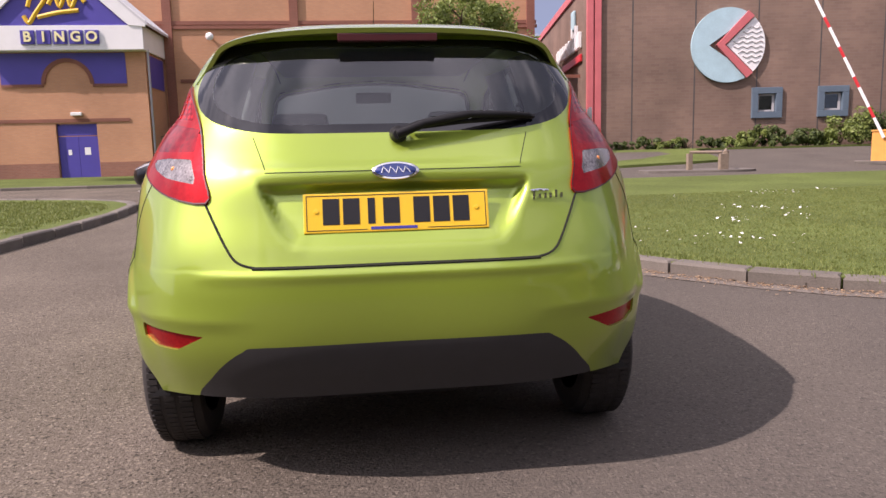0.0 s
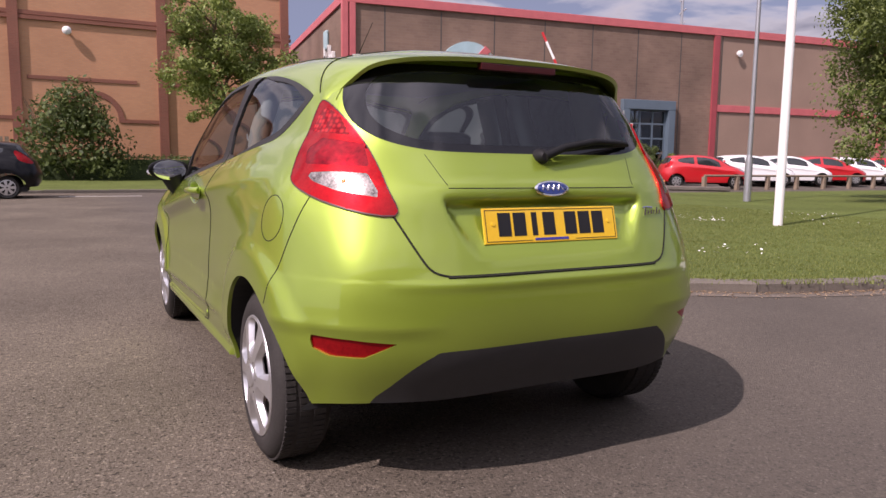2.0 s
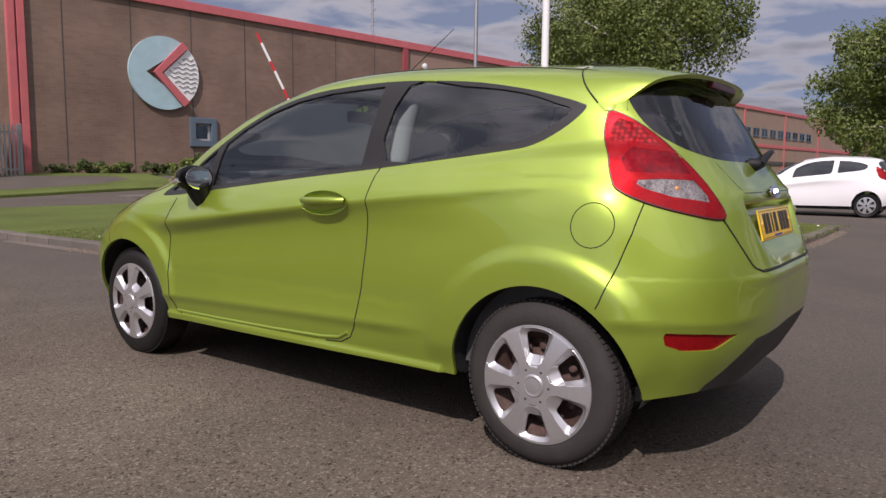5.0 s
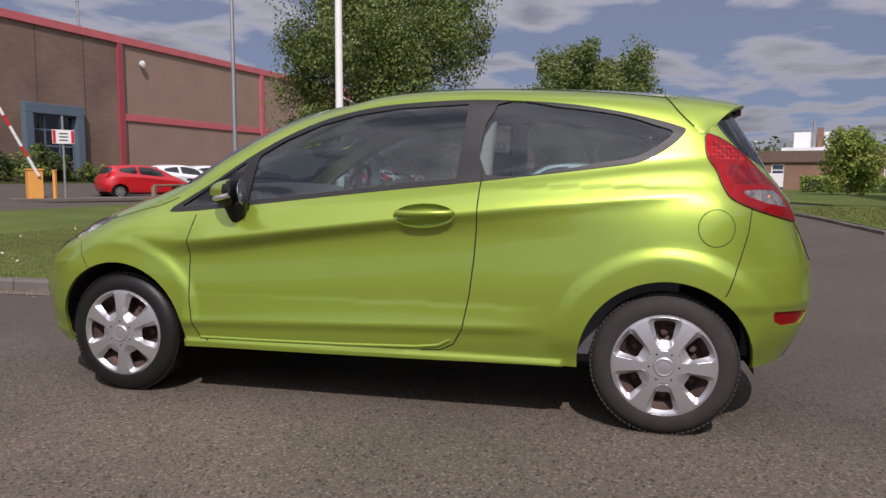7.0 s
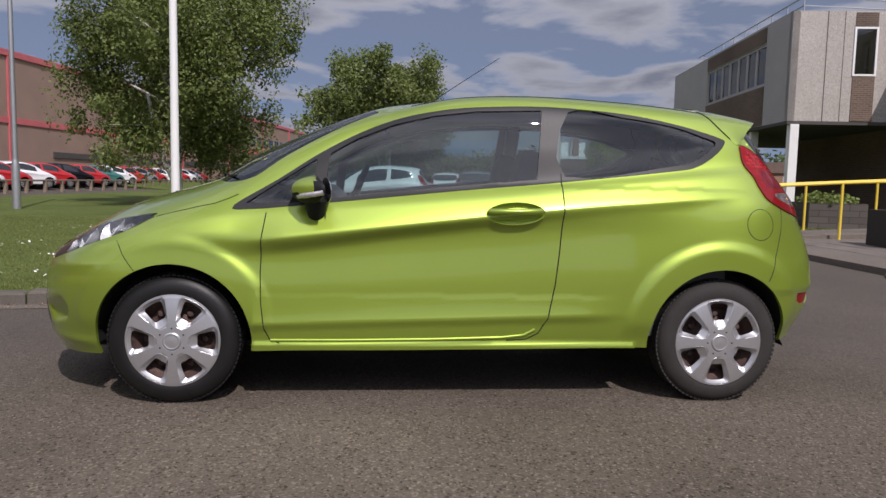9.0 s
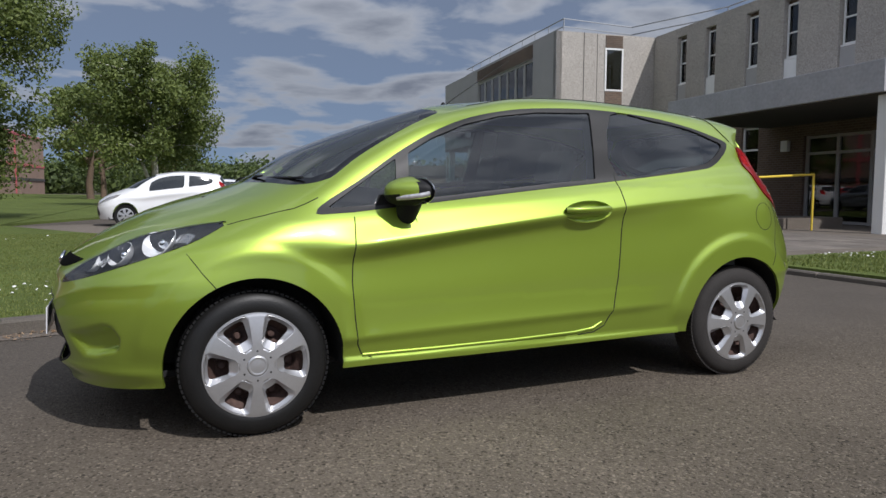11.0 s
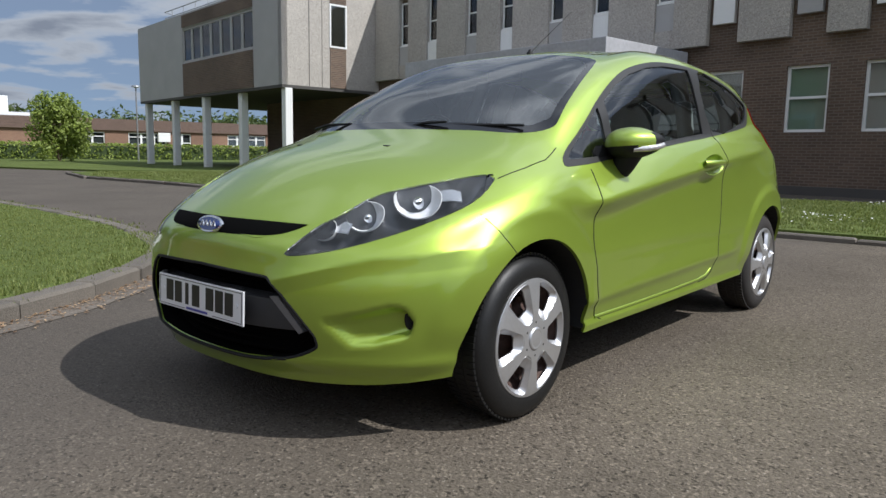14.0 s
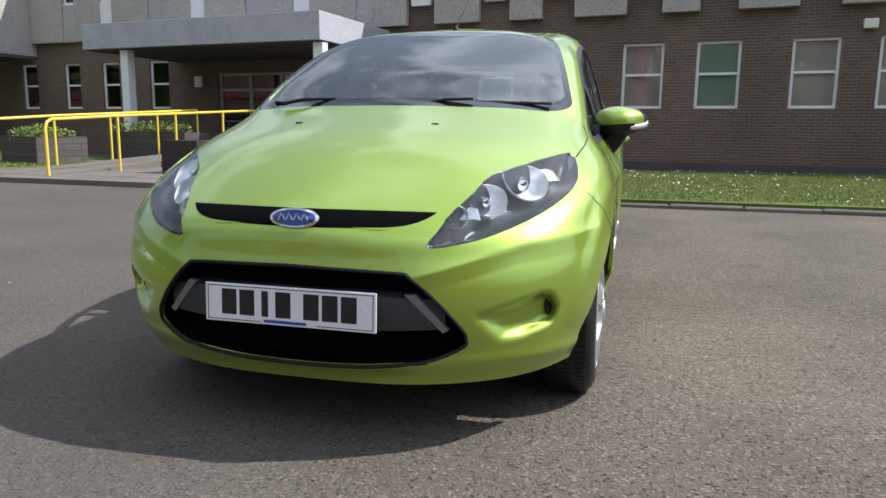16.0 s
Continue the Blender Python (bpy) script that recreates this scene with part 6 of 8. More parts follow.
        tl = split(sk, smooth_poly(TAIL, 4), tail_uv, lambda c, n, s=s: c.x * s > 0.3 and c.y < -1.2 and c.z > 0.8)
        lens_tail(car, tl, s)
        rf = split(sk, REFLECTOR, tail_uv, lambda c, n, s=s: c.x * s > 0.3 and c.y < -1.4 and c.z < 0.6)
        panel("reflector", rf, M["red_lens"], car, "red rear reflector", 0.004, -0.007)
        hl = split(sk, smooth_poly(HEAD, 3), lamp_uv, lambda c, n, s=s: c.x * s > 0.2 and c.y > 1.15 and c.z > 0.55)
        head_lamp(car, hl, s)
        flap = [(-1.425 + 0.069 * math.cos(a), 0.842 + 0.072 * math.sin(a)) for a in np.linspace(0, 2 * math.pi, 28)[:-1]]
        if s < 0:
            fl = split(sk, flap, side_uv, side)
            panel("fuel_flap", fl, M["paint"], car, "round fuel filler flap", 0.01)
            seam(car, tree, flap + flap[:1], cast_side(s), 0.0022)
        door = split(sk, DOOR, side_uv, side)
        d = panel("door", door, M["paint"], car, "closed lime green door")
        door_handle(d, s, tree)
        if s < 0:
            mirror(car, s)
        # The rounded lip along the foot of the door.
        lip = follow(tree, dense([(0.82, 0.293), (0.50, 0.293), (0.10, 0.298), (-0.22, 0.308), (-0.32, 0.320), (-0.37, 0.348)], 0.03), cast_side(s))
        part("door_lip", tube(bmesh.new(), [p - n_ * 0.002 for p, n_ in lip], 0.0085, 8), M["paint"], d, "", True)
        for run in (DOOR[1:8], DOOR[10:]):
            seam(car, tree, run, cast_side(s), 0.0032)
        seam(car, tree, [(-1.452, 0.562), (-1.472, 0.600), (-1.515, 0.72), (-1.545, 0.82), (-1.565, 0.925)], cast_side(s), 0.0026)
        seam(car, tree, [(1.395, 0.600), (1.44, 0.655), (1.475, 0.705), (1.49, 0.725)], cast_side(s), 0.0022)
        # Wheel-arch liner.
        for ya in AXLES:
            bm = bmesh.new()
            pts = [(ya + 0.346 * math.cos(a), 0.29 + 0.346 * math.sin(a)) for a in np.linspace(-0.08, math.pi + 0.08, 30)]
            rows = []
            for y, z in pts:
                hit = tree.ray_cast(Vector((s * 2, ya + (y - ya) * 1.04, 0.29 + (z - 0.29) * 1.04)), Vector((-s, 0, 0)))
                edge = abs(hit[0].x) - 0.008 if hit[0] is not None and abs(hit[0].x) > 0.7 else 0.772
                rows.append([bm.verts.new((s * x, y, z)) for x in (edge, 0.72, 0.54)])
            for a, b in zip(rows, rows[1:]):
                for k in range(2):
                    bm.faces.new((a[k], a[k + 1], b[k + 1], b[k]))
            bm.faces.new([r[2] for r in rows])
            part("wheel_arch_liner", bm, M["dark"], car)
    back = split(sk, both(smooth_poly(BACK_GLASS, 3, False)), end_uv, lambda c, n: c.y < -1.2)
    inner = both(smooth_poly([(0, 1.078), (0.30, 1.080), (0.40, 1.090), (0.47, 1.112), (0.515, 1.145), (0.53, 1.19), (0.515, 1.25), (0.46, 1.295), (0.30, 1.315), (0, 1.318)], 3, False))
    g = split(back, inner, end_uv, lambda c, n: True)
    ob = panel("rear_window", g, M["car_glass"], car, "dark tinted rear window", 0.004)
    ob.visible_shadow = False
    panel("rear_window_border", back, M["black_glass"], car, "glossy black rear window border", 0.006)
    scr = split(sk, both(smooth_poly(SCREEN, 3, False)), end_uv, lambda c, n: c.y > 0.2 and n.y > 0.15 and c.z > 0.975)
    inner = both([(0, 1.035), (0.25, 1.032), (0.45, 1.028), (0.605, 1.020), (0.640, 1.05), (0.590, 1.20), (0.544, 1.297), (0.49, 1.326), (0.36, 1.346), (0.19, 1.366), (0, 1.373)])
    g = split(scr, inner, end_uv, lambda c, n: True)
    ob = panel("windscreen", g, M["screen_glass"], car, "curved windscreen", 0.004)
    ob.visible_shadow = False
    panel("windscreen_border", scr, M["black_glass"], car, "black windscreen border", 0.006)
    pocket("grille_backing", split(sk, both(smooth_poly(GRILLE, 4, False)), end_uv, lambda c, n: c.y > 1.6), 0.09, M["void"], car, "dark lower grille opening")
    ins = split(sk, both(smooth_poly(INSERT, 3, False)), end_uv, lambda c, n: c.y < -1.5)
    panel("bumper_insert", ins, M["black_plastic"], car, "black grained plastic lower bumper", 0.012)
    hatch = split(sk, both(HATCH), end_uv, lambda c, n: c.y < -1.25 and n.y < -0.05)
    panel("tailgate", hatch, M["paint"], car, "lime green tailgate with plate recess")
    bon = split(sk, both(BONNET), top_uv, lambda c, n: n.z > 0.2 and c.z > 0.655 and c.y > 0.985)
    panel("bonnet", bon, M["paint"], car, "lime green bonnet")
    panel("body", sk, M["paint"], car, "lime green metallic body shell", 0.014)
    for s in (-1, 1):
        seam(car, tree, [(s * 0.500, y) for y in (0.20, 0.0, -0.35, -0.7, -1.0, -1.30)], cast_top, 0.003, 0.0)
    seam(car, tree, [(u, v) for u, v in smooth_poly(HATCH[1:5], 4, False)], cast_end(-1), 0.0042)
    seam(car, tree, [(-u, v) for u, v in smooth_poly(HATCH[1:5], 4, False)], cast_end(-1), 0.0042)
    seam(car, tree, [(-0.40, 0.690), (0.40, 0.690)], cast_end(-1), 0.006)
    for s in (-1, 1):
        seam(car, tree, [(s * u, v) for u, v in BONNET[7:10] + [(0.722, 0.975)]], cast_top, 0.0028)
    for s in (-1, 1):
        seam(car, tree, [(s * 0.40, 1.045), (s * 0.375, 0.985), (s * 0.362, 0.953)], cast_end(-1), 0.0016)
    seam(car, tree, [(-0.362, 0.945), (0.362, 0.945)], cast_end(-1), 0.0018)
    front_end(car, tree)
    rear_end(car, tree)
    cabin(car)
    for ya in AXLES:
        for x in (-0.815, 0.815):
            wheel(car, x, ya, *(("rubber", 30) if ya > 0 else ("rubber_dusty", 0)))
    # Floor of the car: plain dark slabs, added to block light.
    bm = boxes((-0.60, 0.60, -1.50, 1.75, 0.22, 0.245), (-0.74, 0.74, -0.90, 0.90, 0.252, 0.275), (-0.2, 0.2, -1.5, 1.0, 0.19, 0.21))
    part("underbody", bm, M["dark"], car)
    return car


def skin_centre(co):
    """The place on the skin nearest to co."""
    return SKIN["tree"].find_nearest(co)[0]


def dot_mat(name, lit, dark, scale):
    """A glossy lens over rows of round dots."""
    m = mat(name, lit, 0.5, coat=0.7, spec=0.0)
    n, l = m.node_tree.nodes, m.node_tree.links
    co, vo, ra = n.new("ShaderNodeTexCoord"), n.new("ShaderNodeTexVoronoi"), n.new("ShaderNodeValToRGB")
    vo.inputs["Scale"].default_value, vo.inputs["Randomness"].default_value = scale, 0.35
    ra.color_ramp.elements[0].position, ra.color_ramp.elements[1].position = 0.25, 0.62
    ra.color_ramp.elements[0].color, ra.color_ramp.elements[1].color = (*lit, 1), (*dark, 1)
    l.new(co.outputs["Object"], vo.inputs["Vector"])
    l.new(vo.outputs["Distance"], ra.inputs[0])
    l.new(ra.outputs[0], n["Principled BSDF"].inputs["Base Color"])
    return m


M["red_dots"] = dot_mat("dotted_red_lens", (0.45, 0.015, 0.016), (0.17, 0.003, 0.006), 62)


def lens_tail(car, bm, s):
    """A tail lamp: dark red lens with a bright upper field, a clear patch and a bright foot."""
    lamp = new("tail_lamp")
    lamp.parent = car
    lamp["label"] = "red tail lamp with a clear lower panel"
    edge = bmesh.new()
    outer, inner = {}, {}
    for v in bm.verts:
        if v.is_boundary:
            c = sum((f.calc_center_median() for f in v.link_faces), Vector()) / len(v.link_faces)
            outer[v] = edge.verts.new(v.co + v.normal * 0.0068)
            inner[v] = edge.verts.new(v.co + (c - v.co).normalized() * 0.0045 + v.normal * 0.0068)
    for e in bm.edges:
        if e.is_boundary:
            a, b = e.verts
            edge.faces.new((outer[a], outer[b], inner[b], inner[a]))
    part("gasket", edge, M["red_dark"], lamp, "dark red edge of the lens")
    clear = split(bm, [(-0.538, 0.984), (-0.43, 0.989), (-0.332, 0.984), (-0.368, 0.958), (-0.450, 0.933), (-0.590, 0.914)], tail_uv, lambda c, n: True, 0.02)
    mid = split(bm, [(-0.51, 1.072), (-0.37, 1.090), (-0.325, 1.055), (-0.328, 1.010), (-0.40, 1.008), (-0.540, 1.004)], tail_uv, lambda c, n: True, 0.02)
    upr = split(bm, [(-0.415, 1.165), (-0.36, 1.190), (-0.337, 1.165), (-0.318, 1.112), (-0.465, 1.098)], tail_uv, lambda c, n: True, 0.02)
    panel("lens", bm, M["red_lens"], lamp, "glossy red lens", 0.016, 0.006)
    spot = sum((f.calc_center_median() for f in clear.faces), Vector()) / len(clear.faces)
    panel("clear_panel", clear, M["clear_dim"], lamp, "clear reversing light panel", 0.01, 0.0052)
    bulb = bmesh.new()
    bmesh.ops.create_icosphere(bulb, subdivisions=2, radius=0.009)
    bmesh.ops.translate(bulb, verts=bulb.verts[:], vec=skin_centre(spot))
    part("amber_bulb", bulb, M["amber"], lamp, "amber indicator bulb", True)
    panel("brake_panel", mid, M["red_bright"], lamp, "bright red brake light panel", 0.01, 0.0056)
    panel("diode_panel", upr, M["red_dots"], lamp, "red dotted upper panel", 0.01, 0.0056)


def head_lamp(car, bm, s):
    """A head lamp: a clear cover over a dark housing with three round reflectors."""
    lamp = new("head_lamp")
    lamp.parent = car
    lamp["label"] = "clear swept-back head lamp in dark housing"
    house = bm.copy()
    rim = [v.co.copy() for v in house.verts if v.is_boundary]
    deep = [min(0.075, 0.004 + 1.3 * min((v.co - q).length for q in rim)) for v in house.verts]
    for v, d in zip(list(house.verts), deep):
        v.co -= v.normal * d
    part("housing", house, M["lamp_dark"], lamp, "dark grey inner housing", True)
    ring = bmesh.new()
    rear = min(q.y for q in rim)
    outer, inner = {}, {}
    for v in bm.verts:
        if v.is_boundary:
            c = sum((f.calc_center_median() for f in v.link_faces), Vector()) / len(v.link_faces)
            outer[v] = ring.verts.new(v.co - v.normal * 0.0035)
            inner[v] = ring.verts.new(v.co + (c - v.co).normalized() * 0.007 - v.normal * 0.012)
    for e in bm.edges:
        if e.is_boundary and min(v.co.y for v in e.verts) > rear + 0.03:
            a, b = e.verts
            ring.faces.new((outer[a], outer[b], inner[b], inner[a]))
    part("surround", ring, M["trim"], lamp, "black lamp surround")
    cover = BVHTree.FromBMesh(bm)
    for (x, y, z), r, yaw in (((0.424, 1.815, 0.648), 0.040, 30), ((0.496, 1.709, 0.683), 0.060, 34), ((0.583, 1.566, 0.726), 0.076, 40)):
        loc, nor, _, _ = cover.find_nearest(Vector((s * x, y, z)))
        way = (nor + Vector((s * math.sin(radians(yaw)), math.cos(radians(yaw)), 0.1)).normalized()).normalized()
        turn = way.to_track_quat("Y", "Z").to_matrix().to_4x4()
        turn.translation = loc - way * 0.040
        b = bmesh.new()
        lathe(b, [(r, 0.028), (r * 1.03, 0.024), (r * 0.97, 0.016), (r * 0.80, -0.004), (r * 0.55, -0.018), (r * 0.30, -0.025), (0.0, -0.026)], "Y", 28)
        bmesh.ops.transform(b, matrix=turn, verts=b.verts[:])
        for v in b.verts:
            q, n_, _, _ = cover.find_nearest(v.co)
            if (v.co - q).dot(n_) > -0.007:
                v.co = q - n_ * 0.007
        part("reflector_bowl", b, M["bowl"], lamp, "round silvered reflector", True)
        b = bmesh.new()
        lathe(b, [(r * 0.26, -0.026), (r * 0.25, 0.002), (r * 0.17, 0.010), (0.0, 0.013)], "Y", 16)
        bmesh.ops.transform(b, matrix=turn, verts=b.verts[:])
        part("bulb", b, M["chrome"], lamp, "", True)
    # Bright fluted strips between the smaller bowls and behind the largest one.
    for (x, y, z), wide, high in (((0.455, 1.772, 0.656), 0.058, 0.052), ((0.640, 1.478, 0.752), 0.070, 0.062)):
        loc, nor, _, _ = cover.find_nearest(Vector((s * x, y, z)))
        side = nor.cross(Vector((0, 0, 1))).normalized()
        up_ = side.cross(nor)
        b = bmesh.new()
        for k in range(9):
            a = (k - 4) / 9
            tube(b, [loc - nor * 0.030 + up_ * high * a * 0.9 - side * wide / 2, loc - nor * 0.024 + up_ * high * a, loc - nor * 0.030 + up_ * high * a * 0.9 + side * wide / 2], high * 0.060, 8)
        for v in b.verts:
            q, n_, _, _ = cover.find_nearest(v.co)
            if (v.co - q).dot(n_) > -0.006:
                v.co = q - n_ * 0.006
        part("fluted_strip", b, M["lamp_silver"], lamp, "bright fluted reflector strip", True)
    ob = panel("lens", bm, M["lens"], lamp, "clear plastic lens", 0.006, 0.002)
    ob.visible_shadow = False


def door_handle(door, s, tree):
    y, z = -0.262, 0.876
    hit = tree.ray_cast(Vector((s * 2, y, z)), Vector((-s, 0, 0)))
    x = hit[0].x
    bm = bmesh.new()
    n = 20
    rings = []
    for k, t in ((1.0, -0.002), (0.86, -0.012), (0.5, -0.018), (0.0, -0.019)):
        rings.append([bm.verts.new((x + s * 0.0015 + s * t * 0.8, y + 0.128 * k * math.cos(q), z + 0.048 * k * math.sin(q) + 0.03 * -k * math.cos(q) * 0.12)) for q in (2 * math.pi * i / 28 for i in range(28))])
    for a, b in zip(rings, rings[1:]):
        for k in range(28):
            bm.faces.new((a[k], a[(k + 1) % 28], b[(k + 1) % 28], b[k]))
    rim = [bm.verts.new((x + s * 0.004, v.co.y * 1.0 + (v.co.y - y) * 0.045, v.co.z + (v.co.z - z) * 0.06)) for v in rings[0]]
    for k in range(28):
        bm.faces.new((rim[k], rim[(k + 1) % 28], rings[0][(k + 1) % 28], rings[0][k]))
    bmesh.ops.recalc_face_normals(bm, faces=bm.faces[:])
    part("handle_cup", bm, M["paint"], door, "", True)
    bm = bmesh.new()
    pts = [(x + s * d, y + u, z + 0.010 + 0.02 * -u) for u, d in ((-0.118, 0.004), (-0.095, 0.020), (-0.05, 0.029), (0, 0.031), (0.05, 0.029), (0.095, 0.020), (0.118, 0.004))]
    tube(bm, pts, 0.0145, 12)
    part("handle", bm, M["paint"], door, "body-coloured door handle", True)


def mirror(car, s):
    """A door mirror: rounded green cap on a black foot, with its glass facing back."""
    m = new("door_mirror")
    m.parent = car
    m["label"] = "green door mirror on a black foot"
    c = Vector((s * 0.850, 0.622, 0.962))
    bm = bmesh.new()
    bmesh.ops.create_uvsphere(bm, u_segments=32, v_segments=20, radius=1.0)
    for v in bm.verts:
        x, y, z = v.co
        f = max(0.0, y)
        w = 0.112 * (1 - 0.18 * f)
        bulge = 0.105 if y > 0 else 0.022
        sq = lambda a: math.copysign(abs(a) ** 0.78, a)
        v.co = c + Vector((sq(x) * w, y * bulge, sq(z) * (0.064 - 0.020 * max(0.0, s * x)) * (1 - 0.1 * f) + 0.006 * s * x))
        v.co.y -= 0.048 * max(0.0, s * x) ** 1.5
    lower = bmesh.new()
    low = [f for f in bm.faces if f.calc_center_median().z < c.z - 0.012 or f.calc_center_median().y < c.y - 0.004]
    made = {}
    for f in low:
        for v in f.verts:
            made.setdefault(v, None)
    for v in made:
        made[v] = lower.verts.new(v.co)
    for f in low:
        lower.faces.new([made[v] for v in f.verts])
    bmesh.ops.delete(bm, geom=low, context="FACES")
    part("cap", bm, M["paint"], m, "lime green mirror cap", True)
    part("housing", lower, M["trim"], m, "black mirror housing", True)
    bm = bmesh.new()
    tube(bm, [(s * 0.770, 0.625, 0.792), (s * 0.792, 0.622, 0.830), (s * 0.815, 0.620, 0.875), (s * 0.835, 0.618, 0.930)], 0.020, 14, taper=0.058)
    prism(bm, [(0.77, 0.86), (0.60, 0.89), (0.60, 0.935), (0.72, 0.95)], "X", s * 0.742, s * 0.772)
    part("foot", bm, M["trim"], m, "black mirror foot", True)
    bm = bmesh.new()
    oval(bm, 0.094, 0.054, 0.003, 36)
    part("mirror_glass", bm, M["mirror"], m, "silvered mirror glass", True).matrix_basis = pose(c.x, c.y - 0.046, c.z + 0.003, -4, 0, -s * 17)
    bm = bmesh.new()
    tube(bm, [(s * 0.888, 0.690, 0.938), (s * 0.930, 0.652, 0.942), (s * 0.952, 0.612, 0.948), (s * 0.958, 0.578, 0.956)], 0.012, 8)
    part("indicator", bm, M["clear_patch"], m, "clear indicator strip", True)


def pocket(name, bm, depth, material, parent, label=""):
    """An opening's floor, set back by depth along y, with its walls."""
    rim = [(e.verts[0], e.verts[1]) for e in bm.edges if e.is_boundary]
    s = -1 if next(iter(bm.verts)).co.y > 0 else 1
    out = bmesh.new()
    low = {v: out.verts.new(v.co + Vector((0, s * depth, 0))) for v in bm.verts}
    top = {v: out.verts.new(v.co.copy()) for pair in rim for v in pair}
    for f in bm.faces:
        out.faces.new([low[v] for v in f.verts])
    for a, b in rim:
        out.faces.new((top[a], top[b], low[b], low[a]))
    bm.free()
    return part(name, out, material, parent, label)


def front_end(car, tree):
    # Lower grille: dark mesh behind the opening, a bar for the plate, and bright end strips.
    gp = both(smooth_poly(GRILLE, 4, False))
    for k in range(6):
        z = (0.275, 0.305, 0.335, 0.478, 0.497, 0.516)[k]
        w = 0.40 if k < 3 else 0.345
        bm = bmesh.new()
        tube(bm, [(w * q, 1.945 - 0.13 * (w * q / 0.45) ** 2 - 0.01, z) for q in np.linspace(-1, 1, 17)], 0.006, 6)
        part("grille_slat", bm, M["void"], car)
    bm = bmesh.new()
    rows = []
    for q in np.linspace(-1, 1, 25):
        x = 0.43 * q
        y = 1.992 - 0.075 * (abs(x) / 0.43) ** 2.2
        top, bot = 0.470 - 0.012 * q * q, 0.352 + 0.006 * q * q
        rows.append([bm.verts.new((x, y - 0.05, bot)), bm.verts.new((x, y, bot + 0.008)), bm.verts.new((x, y + 0.006, (top + bot) / 2)), bm.verts.new((x, y, top - 0.008)), bm.verts.new((x, y - 0.05, top))])
    for a, b in zip(rows, rows[1:]):
        for k in range(4):
            bm.faces.new((a[k], a[k + 1], b[k + 1], b[k]))
    bmesh.ops.recalc_face_normals(bm, faces=bm.faces[:])
    part("plate_bar", bm, M["black_plastic"], car, "black bumper crossbar", True)
    for s in (-1, 1):
        bm = bmesh.new()
        prism(bm, [(s * u, v) for u, v in ((0.322, 0.466), (0.352, 0.467), (0.440, 0.366), (0.424, 0.357))], "Y", 1.940, 1.957)
        for v in bm.verts:
            v.co.y -= (abs(v.co.x) - 0.33) * 0.32
        part("bright_strip", bm, M["strip"], car, "satin grey grille end strip", True)
        # Dark oval plate whose colour stands for the shade in an opening.
        bm = bmesh.new()
        oval(bm, 0.017, 0.032, 0.004, 24)
        o = part("fog_hole", bm, M["dark"], car, "dark oval plate painted as an opening in the bumper", True)
        hit = tree.ray_cast(Vector((s * 0.690, 4, 0.412)), Vector((0, -1, 0)))
        o.matrix_basis = pose(s * 0.690, hit[0].y + 0.001, hit[0].z, 0, 0, 180 - s * 52)
    run = follow(tree, dense(gp, 0.02, True), cast_end(1))
    bm = bmesh.new()
    tube(bm, [p - n * 0.004 for p, n in run], 0.006, 6)
    part("grille_rim", bm, M["trim"], car)
    # Slot under the bonnet: a black patch on the skin, painted as shade.
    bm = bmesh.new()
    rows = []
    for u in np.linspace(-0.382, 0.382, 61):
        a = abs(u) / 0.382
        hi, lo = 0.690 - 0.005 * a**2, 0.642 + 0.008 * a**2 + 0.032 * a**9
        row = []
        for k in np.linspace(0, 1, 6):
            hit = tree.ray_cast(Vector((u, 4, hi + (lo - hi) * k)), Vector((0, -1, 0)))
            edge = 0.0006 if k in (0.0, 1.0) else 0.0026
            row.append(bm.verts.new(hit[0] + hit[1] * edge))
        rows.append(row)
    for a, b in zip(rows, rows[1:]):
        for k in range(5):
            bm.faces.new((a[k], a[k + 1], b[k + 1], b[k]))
    part("bonnet_slot", bm, M["void"], car, "narrow black patch painted as the shaded slot under the bonnet", True)
    plate(car, 2.006, 0.421, -2, 1, M["plate_white"], "white front number plate with black characters")
    badge(car, 1.958, 0.664, -22, 1, 0.075)
    # Cowl, wipers and washer jets.
    bm = bmesh.new()
    rows = []
    for q in np.linspace(-1, 1, 21):
        x = 0.57 * q
        y = 1.190 - 0.135 * q * q
        z = 1.0 - 0.012 * q * q
        rows.append([bm.verts.new((x, y + 0.045, z - 0.035)), bm.verts.new((x, y + 0.02, z - 0.004)), bm.verts.new((x, y - 0.05, z + 0.022)), bm.verts.new((x, y - 0.06, z - 0.02))])
    for a, b in zip(rows, rows[1:]):
        for k in range(3):
            bm.faces.new((a[k], a[k + 1], b[k + 1], b[k]))
    part("cowl", bm, M["black_plastic"], car, "black scuttle panel", True)
    for x0, x1, y0 in ((0.45, -0.10, 1.12), (-0.14, -0.60, 1.13)):
        w = new("wiper")
        w.parent = car
        bm = bmesh.new()
        tube(bm, [(x0, y0 + 0.02, 1.010), (x0 - 0.08, y0 + 0.015, 1.028), (0.6 * x0 + 0.4 * x1, y0, 1.032)], 0.008, 6, taper=0.005)
        part("arm", bm, M["trim"], w)
        bm = bmesh.new()
        d = x1 - x0
        pts = [(x0 + d * q, 1.185 - 0.15 * ((x0 + d * q) / 0.62) ** 2 - 0.035, 1.020) for q in np.linspace(-0.15, 1.0, 9)]
        tube(bm, pts, 0.006, 6)
        part("blade", bm, M["trim"], w)
    for x in (-0.245, 0.262):
        bm = boxes((x - 0.014, x + 0.014, 1.355, 1.385, 0.918, 0.938), bev=0.005)
        part("washer_jet", bm, M["trim"], car)
    bm = bmesh.new()
